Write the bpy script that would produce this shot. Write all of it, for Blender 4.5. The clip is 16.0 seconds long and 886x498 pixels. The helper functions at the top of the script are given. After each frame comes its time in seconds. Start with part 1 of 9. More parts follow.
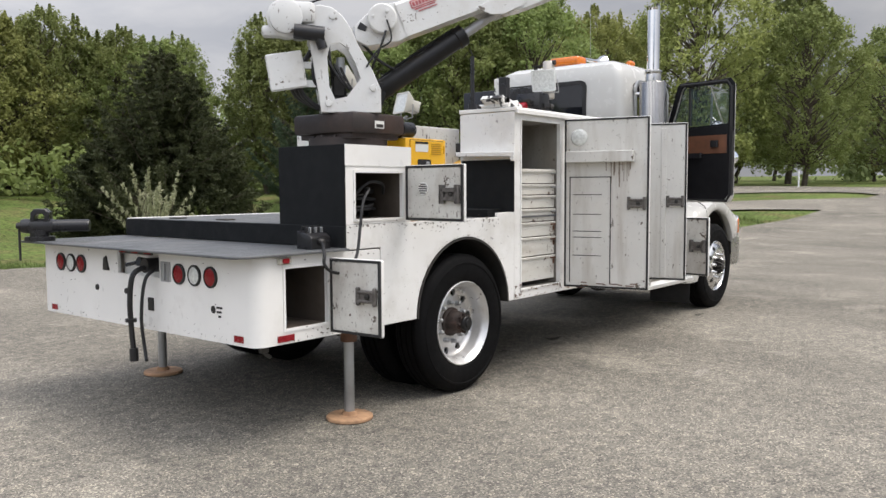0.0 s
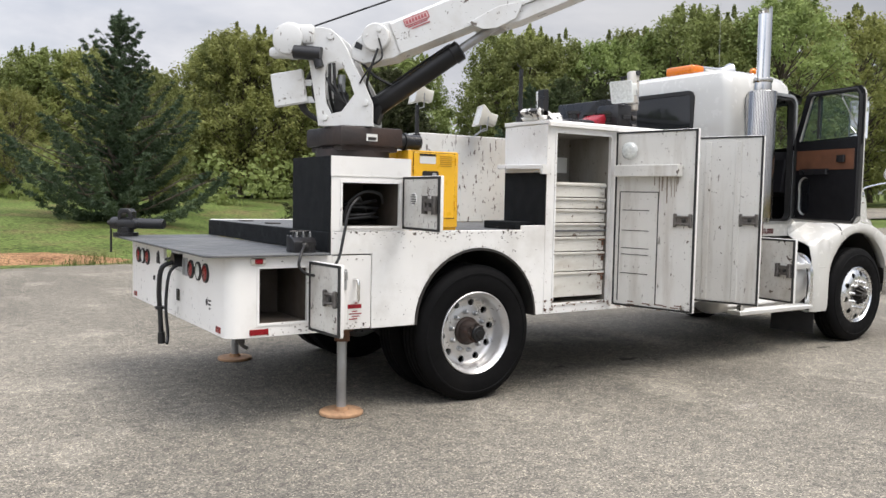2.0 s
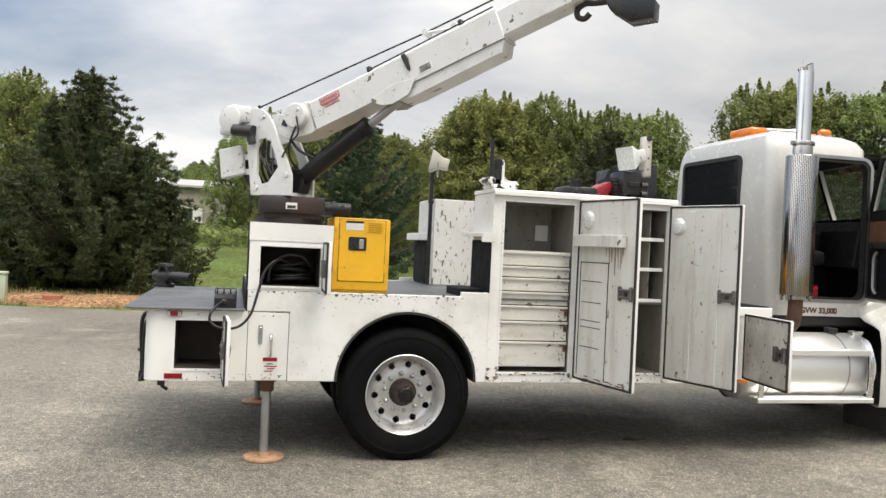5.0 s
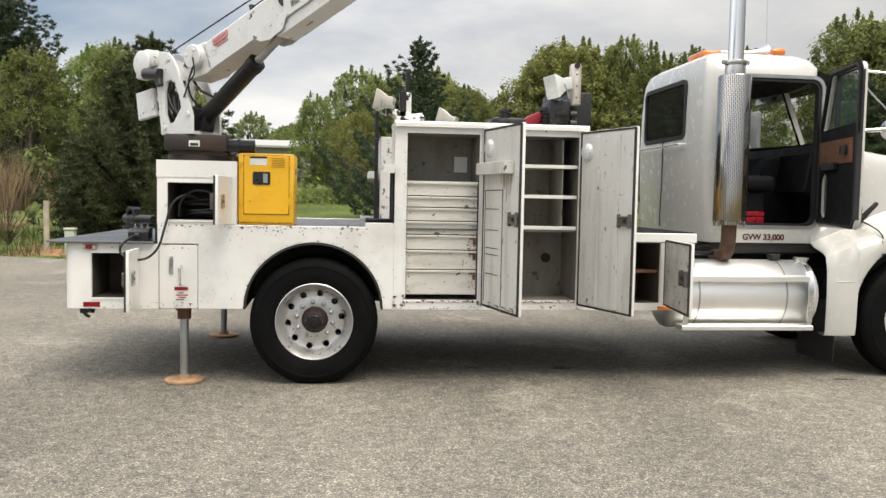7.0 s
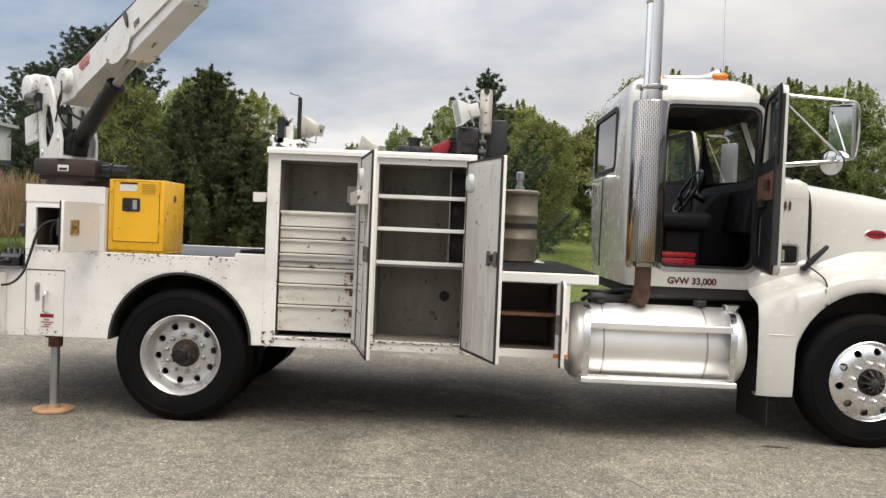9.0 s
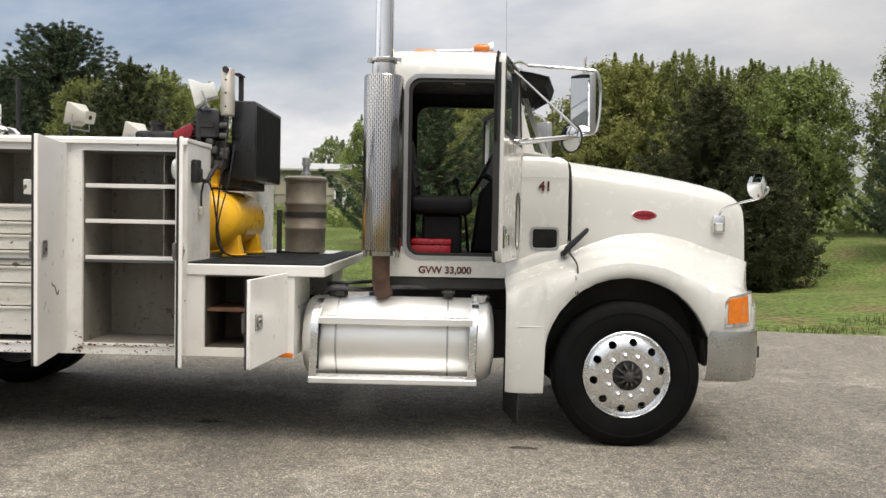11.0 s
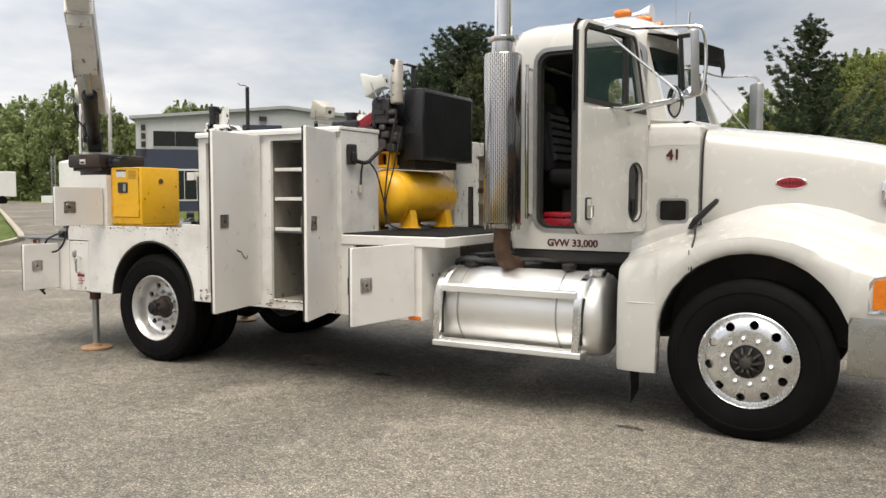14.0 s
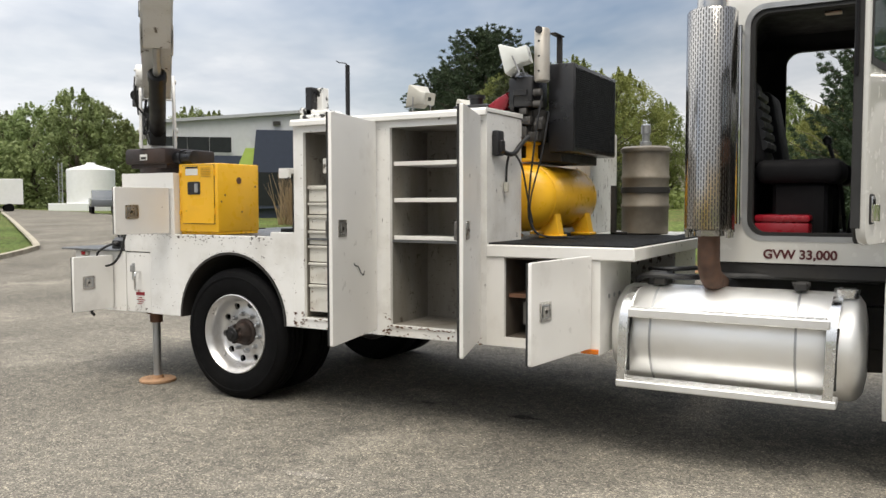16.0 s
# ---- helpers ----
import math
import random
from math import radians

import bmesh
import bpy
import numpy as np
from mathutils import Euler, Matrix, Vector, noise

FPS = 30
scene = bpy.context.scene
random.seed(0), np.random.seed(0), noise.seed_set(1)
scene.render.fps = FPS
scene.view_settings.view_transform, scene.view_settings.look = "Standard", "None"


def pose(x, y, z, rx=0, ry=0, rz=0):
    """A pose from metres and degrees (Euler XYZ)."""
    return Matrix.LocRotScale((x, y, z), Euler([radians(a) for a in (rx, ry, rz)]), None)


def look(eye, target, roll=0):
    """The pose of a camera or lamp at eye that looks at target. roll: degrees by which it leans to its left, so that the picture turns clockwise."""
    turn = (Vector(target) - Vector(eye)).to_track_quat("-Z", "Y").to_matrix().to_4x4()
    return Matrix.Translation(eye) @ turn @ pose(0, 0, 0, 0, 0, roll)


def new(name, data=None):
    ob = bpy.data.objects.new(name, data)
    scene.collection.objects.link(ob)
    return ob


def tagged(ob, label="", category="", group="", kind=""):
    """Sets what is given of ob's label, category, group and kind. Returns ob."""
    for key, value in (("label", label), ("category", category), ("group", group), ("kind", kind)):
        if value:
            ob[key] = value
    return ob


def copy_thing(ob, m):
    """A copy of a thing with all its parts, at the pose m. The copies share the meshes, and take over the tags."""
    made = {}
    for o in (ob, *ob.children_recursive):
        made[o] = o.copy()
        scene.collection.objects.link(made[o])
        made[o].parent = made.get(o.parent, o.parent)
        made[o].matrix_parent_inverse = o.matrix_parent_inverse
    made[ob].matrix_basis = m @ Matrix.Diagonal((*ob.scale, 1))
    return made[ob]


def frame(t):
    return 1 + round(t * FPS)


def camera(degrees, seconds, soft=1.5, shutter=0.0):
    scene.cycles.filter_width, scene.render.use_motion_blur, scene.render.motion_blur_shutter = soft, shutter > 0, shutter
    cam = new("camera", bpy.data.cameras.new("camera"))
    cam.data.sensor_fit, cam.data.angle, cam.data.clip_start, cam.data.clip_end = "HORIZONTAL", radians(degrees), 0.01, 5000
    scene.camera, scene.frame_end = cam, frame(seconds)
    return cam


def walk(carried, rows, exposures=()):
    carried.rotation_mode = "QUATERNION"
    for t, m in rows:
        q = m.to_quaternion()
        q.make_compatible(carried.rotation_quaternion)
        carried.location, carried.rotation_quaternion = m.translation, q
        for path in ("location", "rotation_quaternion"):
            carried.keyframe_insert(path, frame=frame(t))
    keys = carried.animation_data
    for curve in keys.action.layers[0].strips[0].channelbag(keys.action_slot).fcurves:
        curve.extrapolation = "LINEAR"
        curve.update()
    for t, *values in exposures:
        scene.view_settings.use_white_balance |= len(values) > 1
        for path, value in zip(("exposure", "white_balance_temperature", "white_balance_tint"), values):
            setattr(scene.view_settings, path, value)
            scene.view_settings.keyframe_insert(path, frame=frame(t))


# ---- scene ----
cam = camera(56.8, 16.0)
PATH = [
    (0, (-4.628, -3.529, 1.462), (-3.076, -2.275, 1.314), -0.3),
    (0.5, (-4.455, -3.891, 1.479), (-3.015, -2.51, 1.336), -0.6),
    (1, (-4.128, -4.109, 1.482), (-2.816, -2.608, 1.333), 1.7),
    (1.5, (-3.806, -4.506, 1.464), (-2.643, -2.885, 1.321), 0.2),
    (2, (-3.483, -4.76, 1.476), (-2.378, -3.098, 1.35), 1.1),
    (2.5, (-3.059, -4.962, 1.476), (-2.039, -3.246, 1.368), 1.9),
    (3, (-2.749, -5.268, 1.497), (-1.828, -3.494, 1.422), 1.0),
    (3.2, (-2.579, -5.359, 1.496), (-1.703, -3.561, 1.465), 1.5),
    (5.3, (-1.124, -6.127, 1.617), (-0.678, -4.178, 1.597), 1.9),
    (5.5, (-1.021, -6.25, 1.564), (-0.6, -4.295, 1.523), 1.4),
    (6, (-0.597, -6.411, 1.479), (-0.248, -4.444, 1.38), 1.2),
    (6.5, (-0.195, -6.386, 1.5), (0.128, -4.415, 1.391), 0.9),
    (7, (0.234, -6.411, 1.47), (0.471, -4.429, 1.349), 1.1),
    (7.5, (0.609, -6.386, 1.485), (0.767, -4.398, 1.33), 1.8),
    (8, (1.062, -6.291, 1.495), (1.143, -4.296, 1.38), 1.5),
    (8.5, (1.567, -6.24, 1.524), (1.551, -4.241, 1.448), 2.1),
    (8.7, (1.667, -6.207, 1.521), (1.644, -4.208, 1.445), 2.6),
    (9, (2.019, -6.059, 1.522), (1.99, -4.06, 1.473), 2.4),
    (9.5, (2.512, -5.964, 1.554), (2.546, -3.965, 1.51), 0.9),
    (10, (2.934, -5.856, 1.547), (2.989, -3.858, 1.495), 1.5),
    (10.2, (3.142, -5.776, 1.544), (3.193, -3.777, 1.494), 1.7),
    (12.3, (5.029, -5.432, 1.579), (4.765, -3.453, 1.465), -0.6),
    (12.5, (5.162, -5.419, 1.562), (4.849, -3.447, 1.447), -0.3),
    (13, (5.558, -5.243, 1.554), (5.003, -3.325, 1.439), -0.0),
    (13.5, (5.887, -5.25, 1.523), (5.108, -3.411, 1.415), -0.4),
    (14, (6.008, -5.217, 1.532), (5.028, -3.479, 1.403), 0.1),
    (14.5, (5.832, -5.177, 1.511), (4.782, -3.484, 1.346), 2.0),
    (15, (5.458, -5.042, 1.554), (4.44, -3.334, 1.339), 1.7),
    (15.5, (5.004, -4.682, 1.541), (3.951, -2.99, 1.368), -1.0),
    (16, (4.43, -4.567, 1.489), (3.444, -2.831, 1.376), -0.1),
]
walk(cam, [(t, look(eye, target, roll)) for t, eye, target, roll in PATH],
     [(0, 0.58, 6230, 13), (0.5, 0.64, 6230, 13), (1.5, 0.72, 6230, 13), (2.3, 0.71, 6230, 13), (3, 0.54, 6230, 13), (5.5, 0.76, 6600, 10), (6.5, 0.88, 6700, 10), (7, 0.66, 6600, 10), (8, 0.58, 6550, 10), (9, 0.55, 6600, 12), (10, 0.50, 6550, 11), (12.5, 0.59, 6600, 11), (13.5, 0.51, 6700, 11), (15, 0.50, 6600, 11), (16, 0.50, 6500, 10)])

# ---------------------------------------------------------------- world and sun
SUN_AZ, SUN_EL = radians(-58), radians(64)
world = bpy.data.worlds.new("sky")
scene.world = world
world.use_nodes = True
wn, wl = world.node_tree.nodes, world.node_tree.links
wn.clear()
w_out = wn.new("ShaderNodeOutputWorld")
w_bg = wn.new("ShaderNodeBackground")
w_sky = wn.new("ShaderNodeTexSky")
w_sky.sky_type, w_sky.sun_disc = "NISHITA", False
w_sky.sun_elevation, w_sky.sun_rotation = SUN_EL, radians(90) - SUN_AZ
w_sky.air_density, w_sky.dust_density = 1.0, 2.5
w_co = wn.new("ShaderNodeTexCoord")
w_sep = wn.new("ShaderNodeSeparateXYZ")
wl.new(w_co.outputs["Generated"], w_sep.inputs[0])


def w_math(op, a, b):
    n = wn.new("ShaderNodeMath")
    n.operation = op
    for k, v in enumerate((a, b)):
        if isinstance(v, (int, float)):
            n.inputs[k].default_value = v
        else:
            wl.new(v, n.inputs[k])
    return n.outputs[0]


# clouds on a high flat layer: the direction divided by its height
w_h = w_math("MAXIMUM", w_math("ADD", w_sep.outputs[2], 0.24), 0.12)
w_vec = wn.new("ShaderNodeCombineXYZ")
wl.new(w_math("DIVIDE", w_sep.outputs[0], w_h), w_vec.inputs[0])
wl.new(w_math("DIVIDE", w_sep.outputs[1], w_h), w_vec.inputs[1])


def w_noise(scale, detail, rough, lo, hi, offset):
    mp = wn.new("ShaderNodeMapping")
    mp.inputs["Location"].default_value = offset
    wl.new(w_vec.outputs[0], mp.inputs[0])
    n = wn.new("ShaderNodeTexNoise")
    n.inputs["Scale"].default_value, n.inputs["Detail"].default_value, n.inputs["Roughness"].default_value = scale, detail, rough
    n.inputs["Distortion"].default_value = 0.3
    wl.new(mp.outputs[0], n.inputs["Vector"])
    r = wn.new("ShaderNodeMapRange")
    r.inputs[1].default_value, r.inputs[2].default_value = lo, hi
    wl.new(n.outputs[0], r.inputs[0])
    return r.outputs[0]


w_cover = w_noise(0.45, 6, 0.55, 0.30, 0.52, (3.1, 1.7, 0))
w_tone = w_math("ADD", w_math("MULTIPLY", w_noise(0.9, 5, 0.5, 0.36, 0.64, (7.3, 2.2, 5)), 0.5), w_math("MULTIPLY", w_noise(2.7, 9, 0.58, 0.36, 0.64, (1.3, 4.2, 2)), 0.5))
w_ramp = wn.new("ShaderNodeMix")
w_ramp.data_type = "RGBA"
w_ramp.inputs[6].default_value = (6.7, 6.95, 7.4, 1)
w_ramp.inputs[7].default_value = (10.1, 10.0, 9.8, 1)
wl.new(w_tone, w_ramp.inputs[0])
w_mix = wn.new("ShaderNodeMix")
w_mix.data_type = "RGBA"
wl.new(w_cover, w_mix.inputs[0])
wl.new(w_sky.outputs[0], w_mix.inputs[6])
wl.new(w_ramp.outputs[2], w_mix.inputs[7])
# an overcast dome is brighter overhead than at the horizon
w_dome = wn.new("ShaderNodeMix")
w_dome.data_type, w_dome.blend_type = "RGBA", "MULTIPLY"
w_dome.inputs[0].default_value = 1.0
w_grad = wn.new("ShaderNodeMapRange")
w_grad.inputs[1].default_value, w_grad.inputs[2].default_value, w_grad.inputs[3].default_value, w_grad.inputs[4].default_value = 0.18, 0.9, 0.76, 1.75
wl.new(w_sep.outputs[2], w_grad.inputs[0])
wl.new(w_mix.outputs[2], w_dome.inputs[6])
# the cloud thins towards the yard's building, where the sky is lighter
w_side = w_math("SUBTRACT", 0.99, w_math("MULTIPLY", w_sep.outputs[0], 0.48))
wl.new(w_math("MULTIPLY", w_grad.outputs[0], w_side), w_dome.inputs[7])
wl.new(w_dome.outputs[2], w_bg.inputs[0])
w_bg.inputs[1].default_value = 0.082
wl.new(w_bg.outputs[0], w_out.inputs[0])

sun = new("sun", bpy.data.lights.new("sun", "SUN"))
sun.data.energy, sun.data.angle, sun.data.color = 2.15, radians(38), (1.0, 0.925, 0.80)
sun.matrix_world = look((60 * math.cos(SUN_EL) * math.cos(SUN_AZ), 60 * math.cos(SUN_EL) * math.sin(SUN_AZ), 60 * math.sin(SUN_EL)), (0, 0, 0))


# ---------------------------------------------------------------- materials
def mat(name, base, rough=0.5, metal=0.0, vary=0.12, scale=3.0, bump=0.0, bump_scale=60.0, chips=None, chip_amount=0.0, chip_scale=9.0, chip_stretch=(1, 1, 1),
        grime=None, grime_amount=0.0, grime_scale=2.0, grime_stretch=(1, 1, 1), coat=0.0, random_shade=0.0, spec=0.5, rough_vary=0.1, speck=0.0):
    """A surface with broad tone variation, fine relief, and two kinds of wear: grime in soft patches and chips with hard edges."""
    m = bpy.data.materials.new(name)
    m.use_nodes = True
    n, l = m.node_tree.nodes, m.node_tree.links
    b = n["Principled BSDF"]
    co = n.new("ShaderNodeTexCoord").outputs["Object"]

    def noise_of(sc, detail=4, stretch=(1, 1, 1), rough_n=0.55):
        mp = n.new("ShaderNodeMapping")
        mp.inputs["Scale"].default_value = stretch
        l.new(co, mp.inputs[0])
        t = n.new("ShaderNodeTexNoise")
        t.inputs["Scale"].default_value, t.inputs["Detail"].default_value, t.inputs["Roughness"].default_value = sc, detail, rough_n
        l.new(mp.outputs[0], t.inputs["Vector"])
        return t.outputs[0]

    def rng(v, lo, hi, a=0.0, z=1.0):
        r = n.new("ShaderNodeMapRange")
        r.inputs[1].default_value, r.inputs[2].default_value, r.inputs[3].default_value, r.inputs[4].default_value = lo, hi, a, z
        l.new(v, r.inputs[0])
        return r.outputs[0]

    def mix(f, a, c):
        x = n.new("ShaderNodeMix")
        x.data_type = "RGBA"
        l.new(f, x.inputs[0])
        for k, v in ((6, a), (7, c)):
            if isinstance(v, tuple):
                x.inputs[k].default_value = (*v, 1)
            else:
                l.new(v, x.inputs[k])
        return x.outputs[2]

    broad = noise_of(scale)
    col = mix(rng(broad, 0.3, 0.7), tuple(c * (1 - vary) for c in base), tuple(min(1, c * (1 + vary)) for c in base))
    if random_shade:
        oi = n.new("ShaderNodeObjectInfo")
        hsv = n.new("ShaderNodeHueSaturation")
        l.new(rng(oi.outputs["Random"], 0, 1, 1 - random_shade, 1 + random_shade), hsv.inputs["Value"])
        l.new(col, hsv.inputs["Color"])
        col = hsv.outputs[0]
    if grime:
        g = noise_of(grime_scale, 7, grime_stretch, 0.62)
        col = mix(rng(g, 0.62 - 0.3 * grime_amount, 0.85, 0, 0.85), col, grime)
    if chips:
        c = noise_of(chip_scale, 6, chip_stretch, 0.6)
        col = mix(rng(c, 0.70 - 0.12 * chip_amount, 0.715 - 0.12 * chip_amount), col, chips)
    if speck:       # small scattered scratches and specks of dirt
        for sc, st in ((34, (1, 1, 0.35)), (60, (0.4, 1, 1))):
            col = mix(rng(noise_of(sc, 3, st), 0.70 - 0.1 * speck, 0.74 - 0.1 * speck, 0, 0.75), col, chips)
    l.new(col, b.inputs["Base Color"])
    b.inputs["Metallic"].default_value = metal
    b.inputs["Specular IOR Level"].default_value = spec
    b.inputs["Coat Weight"].default_value = coat
    b.inputs["Coat Roughness"].default_value = 0.08
    l.new(rng(noise_of(scale * 4), 0.3, 0.7, max(0.02, rough - rough_vary), min(1, rough + rough_vary)), b.inputs["Roughness"])
    if bump:
        bp = n.new("ShaderNodeBump")
        bp.inputs["Strength"].default_value = bump
        bp.inputs["Distance"].default_value = 0.01
        l.new(noise_of(bump_scale, 5), bp.inputs["Height"])
        l.new(bp.outputs[0], b.inputs["Normal"])
    return m


def glass(name, tint, rough=0.02, alpha=0.35):
    m = bpy.data.materials.new(name)
    m.use_nodes = True
    b = m.node_tree.nodes["Principled BSDF"]
    b.inputs["Base Color"].default_value = (*tint, 1)
    b.inputs["Roughness"].default_value = rough
    b.inputs["Alpha"].default_value = alpha
    b.inputs["IOR"].default_value = 1.5
    return m


CHIP = (0.10, 0.085, 0.075)
M_CAB = mat("cab_white_paint", (0.565, 0.56, 0.532), 0.22, vary=0.02, coat=0.5, grime=(0.55, 0.53, 0.48), grime_amount=0.12, grime_scale=1.3)
M_WHITE = mat("white_enamel", (0.79, 0.78, 0.755), 0.36, vary=0.03, chips=CHIP, chip_amount=0.0, chip_scale=7, grime=(0.52, 0.49, 0.44), grime_amount=0.2, grime_scale=1.6, bump=0.04, bump_scale=14)
M_WORN = mat("worn_white_enamel", (0.79, 0.785, 0.765), 0.42, vary=0.04, chips=(0.13, 0.11, 0.10), chip_amount=0.22, chip_scale=8, grime=(0.45, 0.42, 0.37), grime_amount=0.45, grime_scale=2.2, bump=0.06, bump_scale=20, speck=0.1)
M_SCRATCHED = mat("scratched_white_enamel", (0.66, 0.66, 0.635), 0.45, vary=0.05, chips=(0.12, 0.10, 0.09), chip_amount=0.7, chip_scale=20, chip_stretch=(1.6, 1.6, 0.55), grime=(0.42, 0.38, 0.33), grime_amount=0.5, speck=0.2)
# compartment shade is put into this dark base; the stains and specks are dirt
M_INNER = mat("shaded_stained_enamel", (0.25, 0.24, 0.214), 0.5, vary=0.08, chips=(0.10, 0.08, 0.06), chip_amount=0.4, chip_scale=11, grime=(0.13, 0.10, 0.075), grime_amount=0.95, grime_scale=3.4, grime_stretch=(2, 2, 0.5), bump=0.05, bump_scale=25, speck=0.45)
M_DRAWER = mat("drawer_enamel", (0.63, 0.615, 0.565), 0.42, vary=0.06, chips=(0.14, 0.10, 0.07), chip_amount=0.35, chip_scale=9, grime=(0.36, 0.31, 0.25), grime_amount=0.4, grime_scale=3, grime_stretch=(1, 1, 3), bump=0.04, bump_scale=20, speck=0.15)
M_GRIME = mat("dried_grime", (0.26, 0.22, 0.18), 0.7, vary=0.3, scale=30)
M_DOORIN = mat("door_inner_enamel", (0.63, 0.62, 0.585), 0.45, vary=0.05, chips=(0.12, 0.10, 0.08), chip_amount=0.3, chip_scale=10, grime=(0.34, 0.30, 0.25), grime_amount=0.4, grime_scale=3, grime_stretch=(2.5, 2.5, 0.35), bump=0.04, bump_scale=20, speck=0.25)
# near-black base holds the shade inside the small compartments; the brown is rust
M_RUSTIN = mat("shaded_rusty_compartment", (0.085, 0.070, 0.056), 0.7, vary=0.2, grime=(0.035, 0.022, 0.014), grime_amount=0.8, grime_scale=4, bump=0.15, bump_scale=40)
M_LINER = mat("black_bed_liner", (0.009, 0.010, 0.011), 0.7, spec=0.2, vary=0.15, bump=0.35, bump_scale=220)
M_DECK = mat("grey_deck_coating", (0.085, 0.09, 0.095), 0.45, vary=0.18, scale=2, bump=0.3, bump_scale=200, grime=(0.16, 0.15, 0.14), grime_amount=0.4)
M_RUBBER = mat("tyre_rubber", (0.0042, 0.0042, 0.0046), 0.7, vary=0.25, scale=6, bump=0.1, bump_scale=60, grime=(0.012, 0.011, 0.010), grime_amount=0.2, spec=0.10)
M_GASKET = mat("black_gasket", (0.02, 0.02, 0.02), 0.7)
M_BLACK = mat("black_paint", (0.012, 0.012, 0.014), 0.32, vary=0.2, grime=(0.05, 0.045, 0.04), grime_amount=0.3, bump=0.05)
M_FRAME = mat("chassis_black", (0.02, 0.019, 0.018), 0.6, vary=0.3, grime=(0.06, 0.05, 0.04), grime_amount=0.5, bump=0.15)
M_INTERIOR = mat("cab_interior", (0.006, 0.006, 0.0075), 0.7, spec=0.2, vary=0.2, bump=0.15, bump_scale=120)
M_WOODTRIM = mat("brown_door_trim", (0.13, 0.055, 0.028), 0.5, vary=0.25, scale=8)
M_ALU = mat("polished_aluminium", (0.80, 0.81, 0.82), 0.24, metal=1.0, vary=0.05, scale=4, grime=(0.50, 0.49, 0.47), grime_amount=0.25, grime_scale=3)
M_TANK = mat("brushed_tank_aluminium", (0.90, 0.90, 0.89), 0.50, metal=1.0, vary=0.03, grime=(0.70, 0.69, 0.67), grime_amount=0.2, grime_scale=2, rough_vary=0.05)
M_BUMPER = mat("satin_bumper_steel", (0.50, 0.50, 0.49), 0.28, metal=1.0, vary=0.03, rough_vary=0.04)
M_CHIPS = mat("bare_chipped_metal", (0.12, 0.10, 0.085), 0.7, vary=0.4, scale=40)
M_LATCH = mat("grimy_latch_steel", (0.15, 0.14, 0.13), 0.5, metal=0.5, vary=0.3, scale=30, grime=(0.05, 0.04, 0.035), grime_amount=0.6, grime_scale=20)
M_CHROME = mat("chrome", (0.78, 0.78, 0.78), 0.08, metal=1.0, vary=0.04, rough_vary=0.05)
M_DULLCHROME = mat("heat_stained_chrome", (0.46, 0.45, 0.43), 0.15, metal=1.0, vary=0.1, grime=(0.46, 0.40, 0.32), grime_amount=0.08, grime_scale=5.0, rough_vary=0.08)
M_STEEL = mat("galvanised_steel", (0.42, 0.43, 0.44), 0.42, metal=0.8, vary=0.1, grime=(0.2, 0.17, 0.14), grime_amount=0.4)
M_SILVER = mat("silver_wheel_paint", (0.62, 0.62, 0.62), 0.34, metal=0.7, vary=0.08, grime=(0.34, 0.30, 0.26), grime_amount=0.4, grime_scale=5)
M_RUST = mat("rust", (0.13, 0.065, 0.038), 0.8, vary=0.35, scale=14, bump=0.4, bump_scale=70)
M_HUBRUST = mat("greasy_rusty_hub", (0.030, 0.019, 0.015), 0.7, vary=0.5, scale=20, bump=0.3, bump_scale=60, grime=(0.12, 0.06, 0.04), grime_amount=0.3, grime_scale=12)
M_PADRUST = mat("rusty_pad", (0.46, 0.28, 0.16), 0.85, vary=0.25, scale=9, bump=0.3, bump_scale=60, grime=(0.13, 0.06, 0.035), grime_amount=0.45, grime_scale=14)
M_YELLOW = mat("yellow_paint", (0.86, 0.475, 0.022), 0.32, vary=0.03, chips=(0.08, 0.06, 0.03), chip_amount=-0.1, chip_scale=9, grime=(0.60, 0.32, 0.02), grime_amount=0.1, grime_scale=3)
M_RED = mat("red_plastic", (0.27, 0.008, 0.018), 0.3, vary=0.12)
M_BURGUNDY = mat("dark_red_lettering", (0.07, 0.008, 0.010), 0.4, vary=0.1)
M_LENSRED = mat("red_lens", (0.21, 0.005, 0.010), 0.25, vary=0.2, scale=40, coat=0.2, spec=0.3)
M_LENSAMBER = mat("amber_lens", (0.66, 0.17, 0.008), 0.15, vary=0.12, scale=30, coat=0.5)
M_LENSCLEAR = mat("clear_lens", (0.62, 0.64, 0.62), 0.1, vary=0.2, scale=50, coat=0.6)
M_MIRROR = mat("mirror_glass", (0.86, 0.88, 0.90), 0.02, metal=1.0, vary=0.01, rough_vary=0.01)
M_LABEL = mat("paper_label", (0.75, 0.75, 0.72), 0.5, vary=0.05)
M_CREAM = mat("weathered_lamp_grey", (0.50, 0.485, 0.43), 0.45, vary=0.1)
M_HOSE = mat("black_hose", (0.012, 0.012, 0.013), 0.5, vary=0.2)
M_BROWNSTEEL = mat("brown_primer_steel", (0.024, 0.018, 0.017), 0.6, vary=0.3, chips=(0.6, 0.6, 0.58), chip_amount=-0.1, chip_scale=6, grime=(0.10, 0.05, 0.03), grime_amount=0.5, bump=0.15)
M_BARREL = mat("stained_barrel_steel", (0.26, 0.235, 0.195), 0.5, metal=0.3, vary=0.25, grime=(0.10, 0.07, 0.05), grime_amount=0.65, grime_scale=4, bump=0.1)
M_CYLBLACK = mat("cylinder_black", (0.006, 0.006, 0.007), 0.42, vary=0.2, grime=(0.03, 0.028, 0.025), grime_amount=0.25, spec=0.35)
